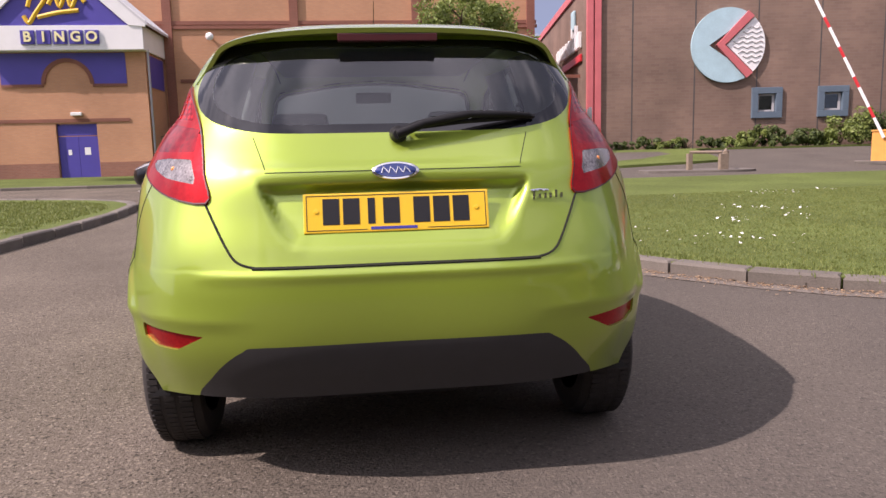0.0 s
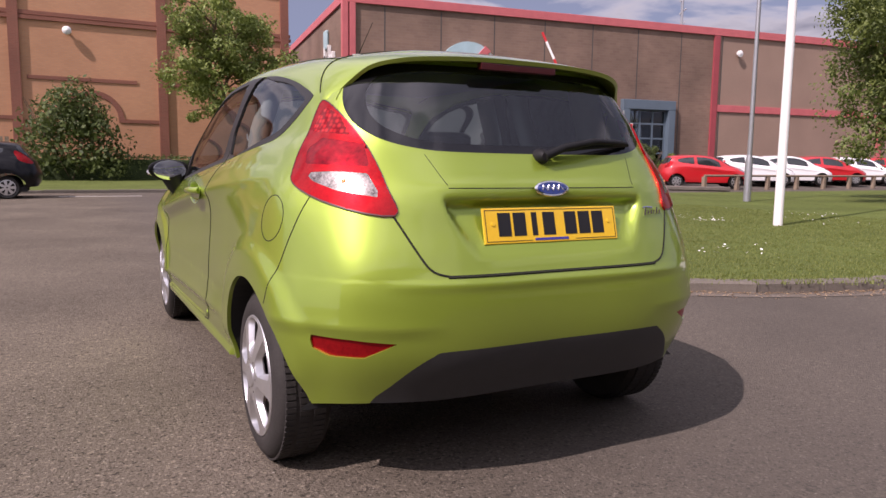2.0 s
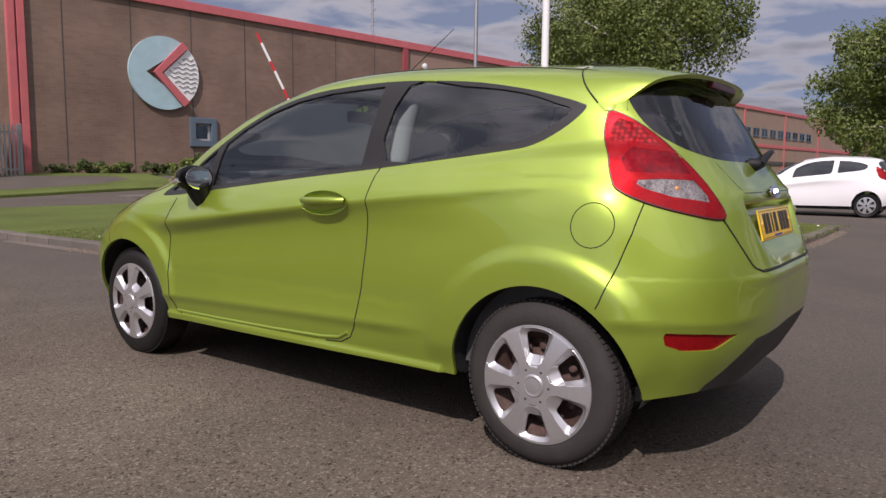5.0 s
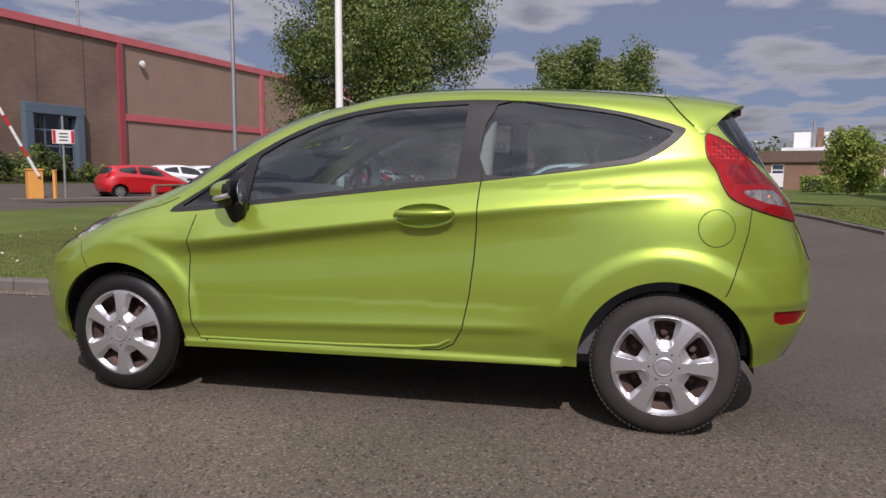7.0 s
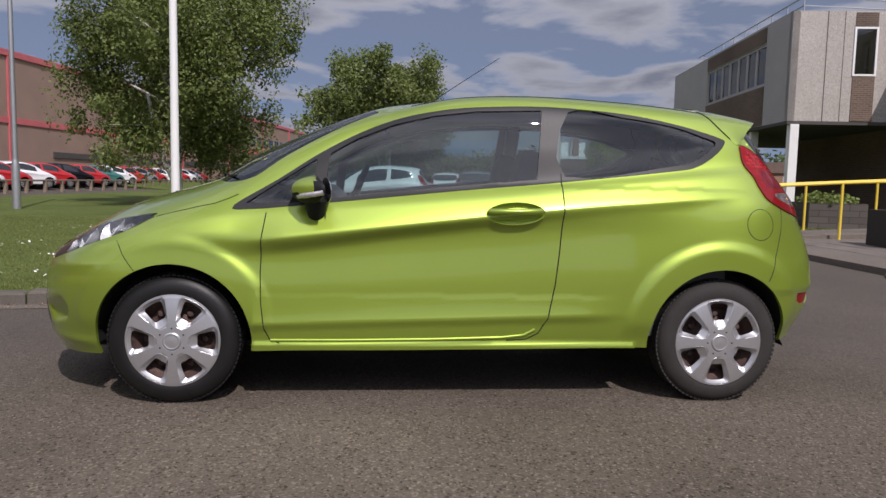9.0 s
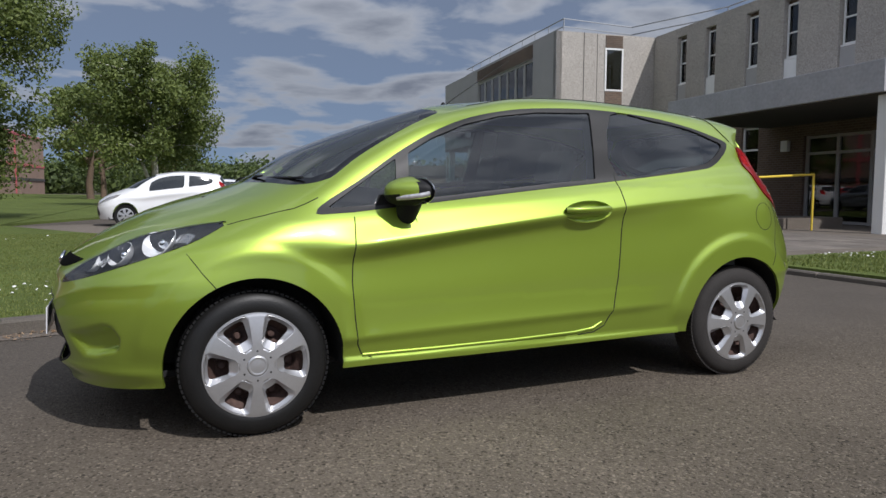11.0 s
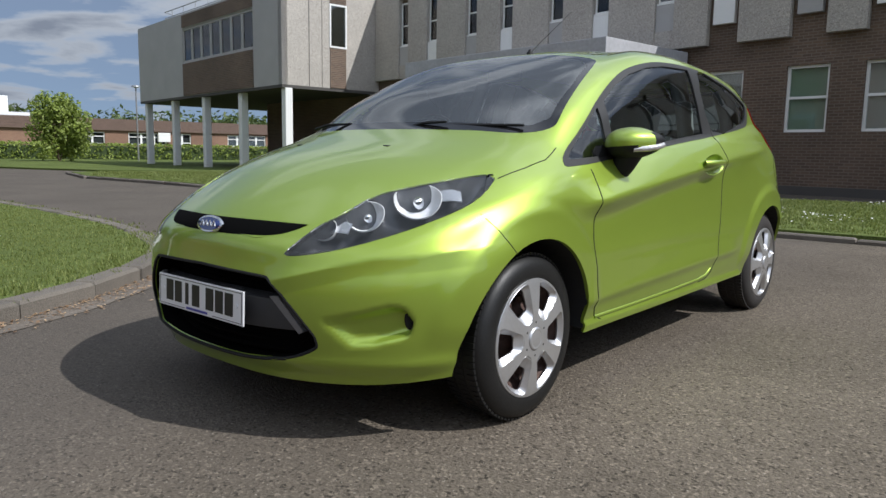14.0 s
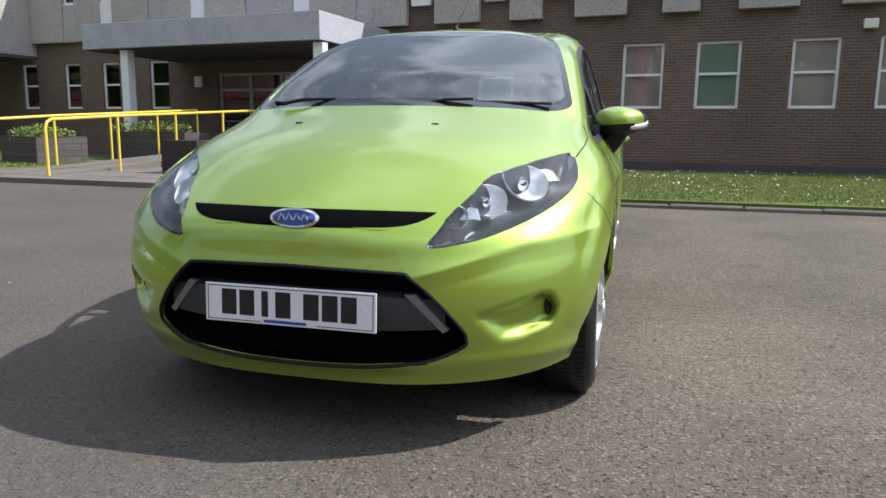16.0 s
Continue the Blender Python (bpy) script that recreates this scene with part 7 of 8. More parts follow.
    tube(bm, [(0, 0.10, 1.425), (0, 0.02, 1.485), (0, -0.30, 1.70)], 0.0035, 6, taper=0.0015)
    part("aerial", bm, M["trim"], car, "thin black roof aerial")
    bm = bmesh.new()
    lathe(bm, [(0.022, 0.0), (0.016, 0.014), (0.006, 0.03), (0, 0.032)], "Z", 14, (0, 0.10, 1.418))
    part("aerial_foot", bm, M["trim"], car)


def rear_end(car, tree):
    plate(car, -1.803, 0.829, -14, -1, M["plate_yellow"], "yellow rear number plate with black characters")
    badge(car, -1.792, 0.942, -18, -1, 0.066)
    # Roof spoiler: it carries the roof on to a lip, and its ends run down beside the rear window to the lamps.
    root = [(0, -1.26, 1.435), (0.25, -1.25, 1.43), (0.42, -1.24, 1.40), (0.51, -1.24, 1.365), (0.575, -1.28, 1.31), (0.610, -1.34, 1.25), (0.622, -1.38, 1.215)]
    lip = [(0, -1.602, 1.364), (0.25, -1.592, 1.360), (0.42, -1.560, 1.346), (0.505, -1.510, 1.324), (0.548, -1.462, 1.285), (0.585, -1.425, 1.240), (0.606, -1.405, 1.205)]
    foot = [(0, -1.50, 1.345), (0.25, -1.49, 1.34), (0.41, -1.46, 1.335), (0.475, -1.43, 1.318), (0.52, -1.42, 1.28), (0.558, -1.42, 1.235), (0.582, -1.43, 1.205)]
    steps = [8] * 6
    root, lip, foot = (np.concatenate([spline(r, steps, True)[:0:-1] * [-1, 1, 1], spline(r, steps, True)]) for r in (root, lip, foot))
    bm = bmesh.new()
    rows = []
    for a, t, f in zip(root, lip, foot):
        na = tree.find_nearest(Vector(a))
        nf = tree.find_nearest(Vector(f))
        a, t, f = na[0] + na[1] * 0.001, Vector(t), nf[0]
        away = (t - f).normalized()
        up_ = (na[1] + Vector((0, 0, 0.4))).normalized()
        inn = (f - t) * 0.06 - up_ * 0.013
        rows.append([bm.verts.new(p) for p in (a - na[1] * 0.01, a, a.lerp(t, 0.35) + up_ * 0.006, a.lerp(t, 0.7) + up_ * 0.006, a.lerp(t, 0.93) + up_ * 0.0025, t, t + inn * 0.5, t + inn, t.lerp(f, 0.5) - up_ * 0.012, f - away * 0.01)])
    for a, b in zip(rows, rows[1:]):
        for k in range(9):
            bm.faces.new((a[k], a[k + 1], b[k + 1], b[k]))
    bmesh.ops.recalc_face_normals(bm, faces=bm.faces[:])
    seam = [tree.find_nearest(Vector(p)) for p in root[7:-7]]
    part("roof_seam", tube(bmesh.new(), [q[0] + q[1] * 0.0012 for q in seam], 0.003, 5), M["gap"], car)
    sp = part("roof_spoiler", bm, M["paint"], car, "lime green roof spoiler", True)
    part("high_brake_lamp", boxes((-0.150, 0.150, -1.596, -1.568, 1.326, 1.349), bev=0.003), M["red_dark"], sp, "dark red high brake lamp")
    # Rear wiper.
    w = new("rear_wiper")
    w.parent = car
    bm = bmesh.new()
    lathe(bm, [(0.026, 0.0), (0.024, -0.03), (0.015, -0.045), (0, -0.047)], "Y", 20, (0.015, -1.695, 1.045))
    part("spindle", bm, M["trim"], w, "", True)
    bm = bmesh.new()
    tube(bm, [(0.010, -1.740, 1.045), (0.09, -1.738, 1.075), (0.22, -1.728, 1.098), (0.34, -1.700, 1.098), (0.415, -1.672, 1.095)], 0.015, 8, taper=0.008)
    part("arm", bm, M["trim"], w, "", True)
    bm = bmesh.new()
    tube(bm, [(0.05, -1.715, 1.062), (0.2, -1.715, 1.078), (0.33, -1.69, 1.086), (0.43, -1.66, 1.092)], 0.008, 6)
    part("blade", bm, M["trim"], w)
    # Model script, as plain strokes.
    n = new("model_script")
    n.parent = car
    n["label"] = "chrome model script on the tailgate"
    for k, (u, v, h) in enumerate(((0.395, 0.862, 0.024), (0.413, 0.860, 0.012), (0.430, 0.860, 0.014), (0.447, 0.860, 0.014), (0.465, 0.864, 0.022), (0.482, 0.860, 0.014))):
        hit = tree.ray_cast(Vector((u, -4, v)), Vector((0, 1, 0)))
        y = hit[0].y - 0.004
        bm = boxes((u - 0.0035, u + 0.0035, y - 0.003, y + 0.004, v - h / 2, v + h / 2))
        part("stroke", bm, M["chrome"], n)
    bm = bmesh.new()
    run = follow(tree, [(0.385, 0.875), (0.41, 0.877), (0.44, 0.874)], cast_end(-1))
    tube(bm, [p + n_ * 0.004 for p, n_ in run], 0.003, 5)
    part("stroke", bm, M["chrome"], n)


def cabin(car):
    c = new("cabin")
    c.parent = car
    bm = bmesh.new()
    rows = []
    for q in np.linspace(-1, 1, 17):
        x = 0.68 * q
        rows.append([bm.verts.new(p) for p in ((x, 1.10 - 0.12 * q * q, 0.965), (x, 0.80, 1.005 - 0.02 * q * q), (x, 0.62, 0.985 - 0.02 * q * q), (x, 0.55, 0.90), (x, 0.62, 0.62))])
    for a, b in zip(rows, rows[1:]):
        for k in range(4):
            bm.faces.new((a[k], a[k + 1], b[k + 1], b[k]))
    part("dashboard", bm, M["dash"], c, "", True)
    bm = bmesh.new()
    ring = [(0.36 + 0.185 * math.cos(a), 0.50 - 0.07 * math.sin(a) * 1.0, 0.93 + 0.17 * math.sin(a)) for a in np.linspace(0, 2 * math.pi, 33)]
    tube(bm, ring, 0.015, 8, False)
    tube(bm, [(0.18, 0.50, 0.93), (0.36, 0.52, 0.92), (0.54, 0.50, 0.93)], 0.022, 8)
    part("steering_wheel", bm, M["trim"], c, "", True)
    part("tub", boxes((-0.66, 0.66, -1.55, 0.85, 0.25, 0.30), (-0.735, -0.70, -1.30, 0.85, 0.30, 0.90), (0.70, 0.735, -1.30, 0.85, 0.30, 0.90), (-0.6, 0.6, -1.60, -1.56, 0.3, 0.98)), M["dash"], c)
    part("headlining", boxes((-0.46, 0.46, -1.25, 0.05, 1.385, 1.395), bev=0.004), M["cabin"], c)
    part("parcel_shelf", boxes((-0.56, 0.56, -1.56, -1.18, 0.985, 1.0), bev=0.004), M["dash"], c)
    bm = boxes((-0.10, 0.10, 0.30, 0.33, 1.265, 1.325), bev=0.012)
    part("inside_mirror", bm, M["trim"], c)
    for s in (-1, 1):
        bm = bmesh.new()
        tube(bm, [(s * 0.63, -0.46, 0.95), (s * 0.60, -0.47, 1.15), (s * 0.54, -0.48, 1.34)], 0.045, 8)
        part("pillar_lining", bm, M["cabin"], c, "", True)
        bm = bmesh.new()
        tube(bm, [(s * 0.56, -1.30, 1.02), (s * 0.54, -1.32, 1.15), (s * 0.48, -1.33, 1.32)], 0.06, 8)
        part("pillar_lining", bm, M["cabin"], c, "", True)
    for x in (-0.36, 0.36):
        seat(c, x, 0.02)
    seat(c, 0, -0.85, True)


green_car = hatchback()

# ---- trees, shrubs and hedges ----


def leaves(bm, rng, centre, radius, count, size, flat=1.0):
    """Leaf-sized quads scattered in and over a clump."""
    for _ in range(count):
        d = Vector((rng.gauss(0, 1), rng.gauss(0, 1), rng.gauss(0, 1))).normalized()
        r = radius * (0.35 + 0.65 * rng.random() ** 0.5)
        p = centre + Vector((d.x * r, d.y * r, d.z * r * flat))
        n = (d + Vector((rng.uniform(-1, 1), rng.uniform(-1, 1), rng.uniform(-0.6, 1)))).normalized()
        a = n.cross(Vector((rng.uniform(-1, 1), rng.uniform(-1, 1), rng.uniform(-1, 1)))).normalized()
        b = n.cross(a)
        s = size * rng.uniform(0.6, 1.3)
        bm.faces.new([bm.verts.new(p + a * s * u + b * s * v * 0.7) for u, v in ((-1, 0), (0, -0.8), (1, 0), (0, 0.8))])


def tree(label, x, y, height, spread, trunk_r, bare, seed, leaf="leaf", bark="bark", clumps=110, per=70, size=0.075, droop=0.0, fork=False):
    rng = random.Random(seed)
    t = thing("tree", label, "tree", (x, y, land(x, y) + 0.05))
    tr = bmesh.new()
    wob = [Vector((rng.uniform(-0.12, 0.12) * k, rng.uniform(-0.12, 0.12) * k, height * 0.85 * k / 6)) for k in range(7)]
    tube(tr, wob, trunk_r, 10, taper=trunk_r * 0.22)
    if fork:
        tube(tr, [wob[0] + Vector((0, 0, 0.6)), wob[1] + Vector((-0.25, 0.45, 0.4)), wob[2] + Vector((-0.4, 1.0, 0.8))], trunk_r * 0.6, 8, taper=trunk_r * 0.3)
    limbs = []
    for k in range(26):
        h = bare + (height * 0.82 - bare) * (k + rng.random()) / 26
        f = h / (height * 0.85) * 6
        i = min(5, int(f))
        base = wob[i].lerp(wob[i + 1], f - i)
        a = k * 2.4 + rng.uniform(-0.4, 0.4)
        reach = spread * (0.55 + 0.45 * math.sin(math.pi * min(1, (h - bare * 0.6) / (height - bare * 0.6)) ** 0.8)) * rng.uniform(0.65, 0.98)
        end = base + Vector((math.cos(a) * reach, math.sin(a) * reach, rng.uniform(0.25, 0.75) * reach * 0.6))
        mid = base.lerp(end, 0.5) + Vector((0, 0, 0.12 * reach))
        tube(tr, [base, mid, end], trunk_r * 0.32, 6, taper=0.012)
        limbs.append((base, mid, end))
    part("trunk", tr, M[bark], t, "pale peeling birch trunk and limbs" if bark == "bark" else "brown trunk and limbs", True)
    cr = bmesh.new()
    for k in range(clumps):
        base, mid, end = limbs[rng.randrange(len(limbs))]
        q = 0.3 + 0.75 * rng.random()
        p = mid.lerp(end, (q - 0.5) * 2) if q > 0.5 else base.lerp(mid, q * 2)
        p = p + Vector((rng.gauss(0, 0.28), rng.gauss(0, 0.28), rng.gauss(0.05, 0.3) - droop * rng.random())) * (spread / 3.2)
        leaves(cr, rng, p, rng.uniform(0.25, 0.62) * spread / 3.2, per, size, rng.uniform(0.6, 1.2 + droop))
    part("crown", cr, M[leaf], t, "dense uneven crown of small green leaves")
    return t


def shrub(label, x, y, w, d, h, seed, leaf="leaf_dark", count=2600, size=0.08, lumps=16, z=None, cat="shrub"):
    rng = random.Random(seed)
    t = thing("shrub", label, cat, (x, y, land(x, y) + 0.05 if z is None else z))
    st = bmesh.new()
    for k in range(9):
        a = rng.uniform(0, 6.28)
        tube(st, [(0, 0, -0.05), (math.cos(a) * w * 0.15, math.sin(a) * d * 0.15, h * 0.35), (math.cos(a) * w * 0.32, math.sin(a) * d * 0.32, h * 0.75)], 0.035, 5, taper=0.01)
    part("stem", st, M["bark_dark"], t)
    bm = bmesh.new()
    for k in range(lumps):
        p = Vector((rng.uniform(-0.5, 0.5) * w * 0.72, rng.uniform(-0.5, 0.5) * d * 0.72, rng.uniform(0.16, 0.82) * h))
        taper = 1 - 0.5 * (p.z / h) ** 2
        p.x, p.y = p.x * taper, p.y * taper
        leaves(bm, rng, p, rng.uniform(0.16, 0.26) * min(w, h) , count // lumps, size, 0.9)
    part("foliage", bm, M[leaf], t, "dense green leaves")
    return t


def hedge(label, x0, y0, x1, y1, w, h, seed, leaf="leaf_dark", size=0.06, density=160):
    """A clipped hedge: a solid dark core under a skin of leaves."""
    rng = random.Random(seed)
    L = math.hypot(x1 - x0, y1 - y0)
    t = thing("hedge", label, "hedge", ((x0 + x1) / 2, (y0 + y1) / 2, land((x0 + x1) / 2, (y0 + y1) / 2) + 0.03), math.degrees(math.atan2(y1 - y0, x1 - x0)))
    part("core", boxes((-L / 2 + 0.1, L / 2 - 0.1, -w / 2 + 0.1, w / 2 - 0.1, -0.05, h - 0.12), bev=0.08), M["leaf_core"], t)
    bm = bmesh.new()
    for _ in range(int(density * L * (w + 2 * h) / 2)):
        u = rng.uniform(-L / 2, L / 2)
        k = rng.random()
        if k < 0.4:
            p = Vector((u, rng.uniform(-w / 2, w / 2), h + rng.gauss(0, 0.05)))
        else:
            s = rng.choice((-1, 1))
            p = Vector((u, s * (w / 2 + rng.gauss(0, 0.04)), rng.uniform(0, h)))
        if abs(u) > L / 2 - 0.1:
            p.y *= 0.9
        n = Vector((rng.gauss(0, 1), rng.gauss(0, 1), rng.gauss(0.4, 1))).normalized()
        a = n.cross(Vector((rng.gauss(0, 1), rng.gauss(0, 1), rng.gauss(0, 1)))).normalized()
        b = n.cross(a)
        s = size * rng.uniform(0.6, 1.4)
        bm.faces.new([bm.verts.new(p + a * s * q + b * s * r * 0.7) for q, r in ((-1, 0), (0, -0.8), (1, 0), (0, 0.8))])
    part("foliage", bm, M[leaf], t, "clipped green leaves")
    return t


tree("broad silver birch with drooping green crown beside the path", 20.0, 7.1, 9.6, 3.9, 0.19, 1.6, 3, clumps=700, per=170, size=0.058, droop=0.8, fork=True)
tree("tall silver birch with green crown on the far grass", 41.0, 0.3, 9.2, 4.3, 0.22, 2.4, 7, clumps=420, per=90, size=0.10, droop=0.5, fork=True)
tree("young leafy tree with light green crown before the brick wall", 5.6, 31.0, 8.8, 3.1, 0.15, 2.6, 11, "leaf_light", "bark_dark", 260, 90, 0.085)
tree("large green tree far beyond the lawn", 62, 4.5, 10, 4.8, 0.3, 2.5, 13, "leaf", "bark_dark", 120, 50, 0.17)
tree("large green tree far beyond the lawn", 78, 4, 12, 5.5, 0.3, 2.0, 17, "leaf_dark", "bark_dark", 120, 50, 0.20)
tree("large green tree far beyond the lawn", 95, -4, 12, 6.5, 0.3, 2.0, 19, "leaf_dark", "bark_dark", 120, 50, 0.22)
tree("dark overhanging tree near the bingo porch", -15.6, 25.0, 10.5, 3.0, 0.2, 6.5, 23, "leaf_dark", "bark_dark", 60, 60, 0.10)
shrub("large rounded shrub against the brick wall", -1.0, 32.6, 5.6, 3.6, 4.8, 29, "leaf_dark", 5200, 0.11, 34)
shrub("leafy conical shrub before the low offices", 44.6, -14.8, 3.6, 3.4, 4.5, 31, "leaf_hedge", 8000, 0.11, 34)
# Scrub along the foot of the hall's wall: along the wall, height.
rng = random.Random(40)
for i, (k, h) in enumerate(((1.6, 0.45), (2.7, 0.72), (3.7, 0.62), (4.8, 0.60), (5.8, 0.66), (6.9, 0.62), (7.8, 0.95), (8.7, 1.20), (9.7, 1.00), (10.7, 0.95), (11.6, 0.95), (12.5, 1.55), (13.3, 1.95), (14.3, 1.75), (15.4, 1.60), (16.6, 2.10), (17.8, 2.25), (19.0, 1.70), (20.3, 1.20), (21.6, 1.10))):
    x, y = 12.0 + k * 0.9908 - 0.13 + rng.uniform(-0.1, 0.1), 32.8 - k * 0.1357 - 1.0 + rng.uniform(-0.25, 0.15)
    shrub("low scrubby bush at the foot of the hall wall", x, y, rng.uniform(1.9, 2.5), 1.2, h, 40 + i, "leaf_dark" if rng.random() < 0.6 else "leaf_light", 1300, 0.085, 14)
hedge("clipped dark hedge before the brick hall", -3.3, 33.0, 8.6, 33.0, 1.1, 1.15, 51)
hedge("clipped dark hedge before the brick hall", -30, 33.6, -17.5, 33.6, 1.1, 1.2, 52)
hedge("bright green clipped hedge along the low offices", 54.0, -14.2, 49.5, -38.0, 1.6, 1.15, 53, "leaf_hedge", 0.10, 110)
hedge("dark green hedge at the far road end", 62, -2, 57, -9, 1.5, 1.6, 54, "leaf_dark", 0.13, 40)


def far_woods():
    rng = random.Random(5)
    bm = bmesh.new()
    for k in range(460):
        a = radians(rng.uniform(-125, -62))
        r = rng.uniform(150, 210)
        p = Vector((-math.sin(a) * r, math.cos(a) * r, 0))
        h = rng.uniform(7, 13)
        leaves(bm, rng, p + Vector((0, 0, h * 0.36)), h * 0.46, 150, 0.6, 0.9)
    ob = mesh_ob("far_woods", bm, M["leaf_dark"])
    tagged(ob, "distant line of green woodland", "woods", kind="stuff")


far_woods()

# ---- parked cars ----


def parked_car(label, x, y, rz, paint, length=3.9, height=1.48, width=1.70, plate_on=False, group="parked cars", wheel_r=0.29, z=None):
    """A plainer car with the same kind of parts: body, windows, lamps, wheels."""
    key = "parked_" + paint
    if key not in M:
        cols = {"red": ((0.50, 0.012, 0.016), 0.1), "white": ((0.78, 0.78, 0.78), 0.0), "black": ((0.004, 0.004, 0.005), 0.0), "silver": ((0.50, 0.51, 0.53), 0.7), "grey": ((0.26, 0.27, 0.29), 0.6), "green": ((0.05, 0.20, 0.17), 0.3), "blue": ((0.03, 0.05, 0.16), 0.4)}[paint]
        M[key] = paint_mat("parked_" + paint + "_paint", cols[0], cols[1], 0.35)
        if paint == "black":
            gloss = M[key].node_tree.nodes["Principled BSDF"].inputs
            gloss["Coat Weight"].default_value, gloss["Specular IOR Level"].default_value = 0.45, 0.1
    t = thing("parked_car", label, "car", (x, y, land(x, y) if z is None else z), rz, group)
    sx, sy, sz = width / 1.70, length / 3.88, height / 1.46
    sk = shell(0.09)
    for ya in AXLES:
        circle = [(ya + 0.35 * math.cos(a), 0.29 + 0.35 * math.sin(a)) for a in np.linspace(-0.5, math.pi + 0.5, 30)]
        for s in (-1, 1):
            split(sk, circle, side_uv, lambda c, n, s=s: c.x * s > 0.55, 0.08).free()
    wins = []
    for s in (-1, 1):
        side = lambda c, n, s=s: c.x * s > 0.35 and abs(n.x) > 0.25
        wins.append(split(sk, GLASS_F, side_uv, side, 0.1))
        wins.append(split(sk, GLASS_R, side_uv, side, 0.1))
        tl = split(sk, TAIL, tail_uv, lambda c, n, s=s: c.x * s > 0.3 and c.y < -1.2 and c.z > 0.8, 0.08)
        hl = split(sk, HEAD, lamp_uv, lambda c, n, s=s: c.x * s > 0.2 and c.y > 1.15 and c.z > 0.55, 0.08)
        for nm, q, m in (("tail_lamp", tl, "red_lens"), ("head_lamp", hl, "clear_patch")):
            for v in q.verts:
                v.co = Vector((v.co.x * sx, v.co.y * sy, v.co.z * sz))
            part(nm, q, M[m], t, "", True)
    wins.append(split(sk, both(BACK_GLASS), end_uv, lambda c, n: c.y < -1.2, 0.1))
    wins.append(split(sk, both(SCREEN), end_uv, lambda c, n: c.y > 0.2 and n.y > 0.15 and c.z > 0.975, 0.1))
    gr = split(sk, both(GRILLE), end_uv, lambda c, n: c.y > 1.6, 0.08)
    for nm, q, m in [("window", w, "dark_glass") for w in wins] + [("grille", gr, "black_plastic"), ("body", sk, key)]:
        for v in q.verts:
            v.co = Vector((v.co.x * sx, v.co.y * sy, v.co.z * sz))
        part(nm, q, M[m], t, "", True)
    for ya in AXLES:
        for s in (-1, 1):
            w = new("wheel")
            w.parent = t
            w.matrix_basis = pose(s * 0.80 * sx, ya * sy, wheel_r, 0, 0, 0 if s > 0 else 180)
            bm = bmesh.new()
            lathe(bm, [(wheel_r * 0.66, -0.01), (wheel_r * 0.9, 0.005), (wheel_r, -0.03), (wheel_r, -0.15), (wheel_r * 0.7, -0.17)], n=28)
            part("tyre", bm, M["rubber"], w, "", True)
            bm = bmesh.new()
            r = wheel_r * 0.68
            for k in range(7):
                a = 2 * math.pi * k / 7
                c = Vector((0, math.cos(a), math.sin(a)))
                d = Vector((0, -math.sin(a), math.cos(a)))
                q = [bm.verts.new(c * r * f + d * r * g + Vector((h, 0, 0))) for f, g, h in ((0.1, -0.12, 0.01), (0.98, -0.2, 0.002), (0.98, 0.2, 0.002), (0.1, 0.12, 0.01))]
                bm.faces.new(q)
            lathe(bm, [(r, 0.0), (r * 0.9, 0.004), (r * 0.88, -0.02)], n=28)
            part("rim", bm, M["silver"], w)
            bm = bmesh.new()
            lathe(bm, [(r * 0.95, -0.03), (0, -0.03)], n=20)
            part("brake_disc", bm, M["dark"], w)
    part("underbody", boxes((-0.7 * sx, 0.7 * sx, -1.6 * sy, 1.7 * sy, 0.18, 0.32)), M["dark"], t)
    return t


M["dark_glass"] = mat("dark_car_window", (0.02, 0.024, 0.026), 0.04, vary=0.1, spec=0.8)
white = parked_car("white five-door city car parked on the side road", 17.3, 0.65, 0, "white", 3.45, 1.46, 1.62)
parked_car("black saloon parked along the far road", -4.15, 18.3, 90, "black", 4.75, 1.48, 1.86)
parked_car("grey hatchback parked near the far lawn", 27.3, -3.65, -100, "grey", 4.3, 1.50, 1.80)
parked_car("white hatchback parked beyond the grey one", 33.5, -2.9, -100, "white", 4.1, 1.50, 1.76)
parked_car("red hatchback parked by the timber rail", 24.0, 19.4, -122, "red", 3.95, 1.46, 1.72)
row = ["white", "white", "red", "white", "red", "black", "red", "green", "white", "red", "silver", "red", "white", "grey", "red", "white", "silver", "red"]
names = {"white": "white hatchback in the car park row", "red": "red hatchback in the car park row", "black": "black hatchback in the car park row", "green": "dark green hatchback in the car park row", "silver": "silver hatchback in the car park row", "grey": "grey hatchback in the car park row"}
made = {}
for i, colr in enumerate(row):
    x, y = 28.2 + i * 3.0, 20.2 + 0.12 * i
    if colr in made:
        copy_thing(made[colr], pose(x, y, land(x, y), 0, 0, -120))
    else:
        made[colr] = parked_car(names[colr], x, y, -120, colr, 4.0, 1.47, 1.74, group="car park row")

# ---- street furniture ----


def round_post(name, label, cat, x, y, h, r0, r1, m, collar=None):
    t = thing(name, label, cat, (x, y, land(x, y) + 0.0))
    bm = bmesh.new()
    tube(bm, [(0, 0, -0.1), (0, 0, h * 0.5), (0, 0, h)], r0, 14, taper=r1)
    part("pole", bm, M[m], t, "", True)
    if collar:
        bm = bmesh.new()
        lathe(bm, [(collar, 0.0), (collar, 1.15), (collar * 0.8, 1.3), (r0 * 1.02, 1.36)], "Z", 16)
        part("base_sleeve", bm, M[m], t, "", True)
    return t


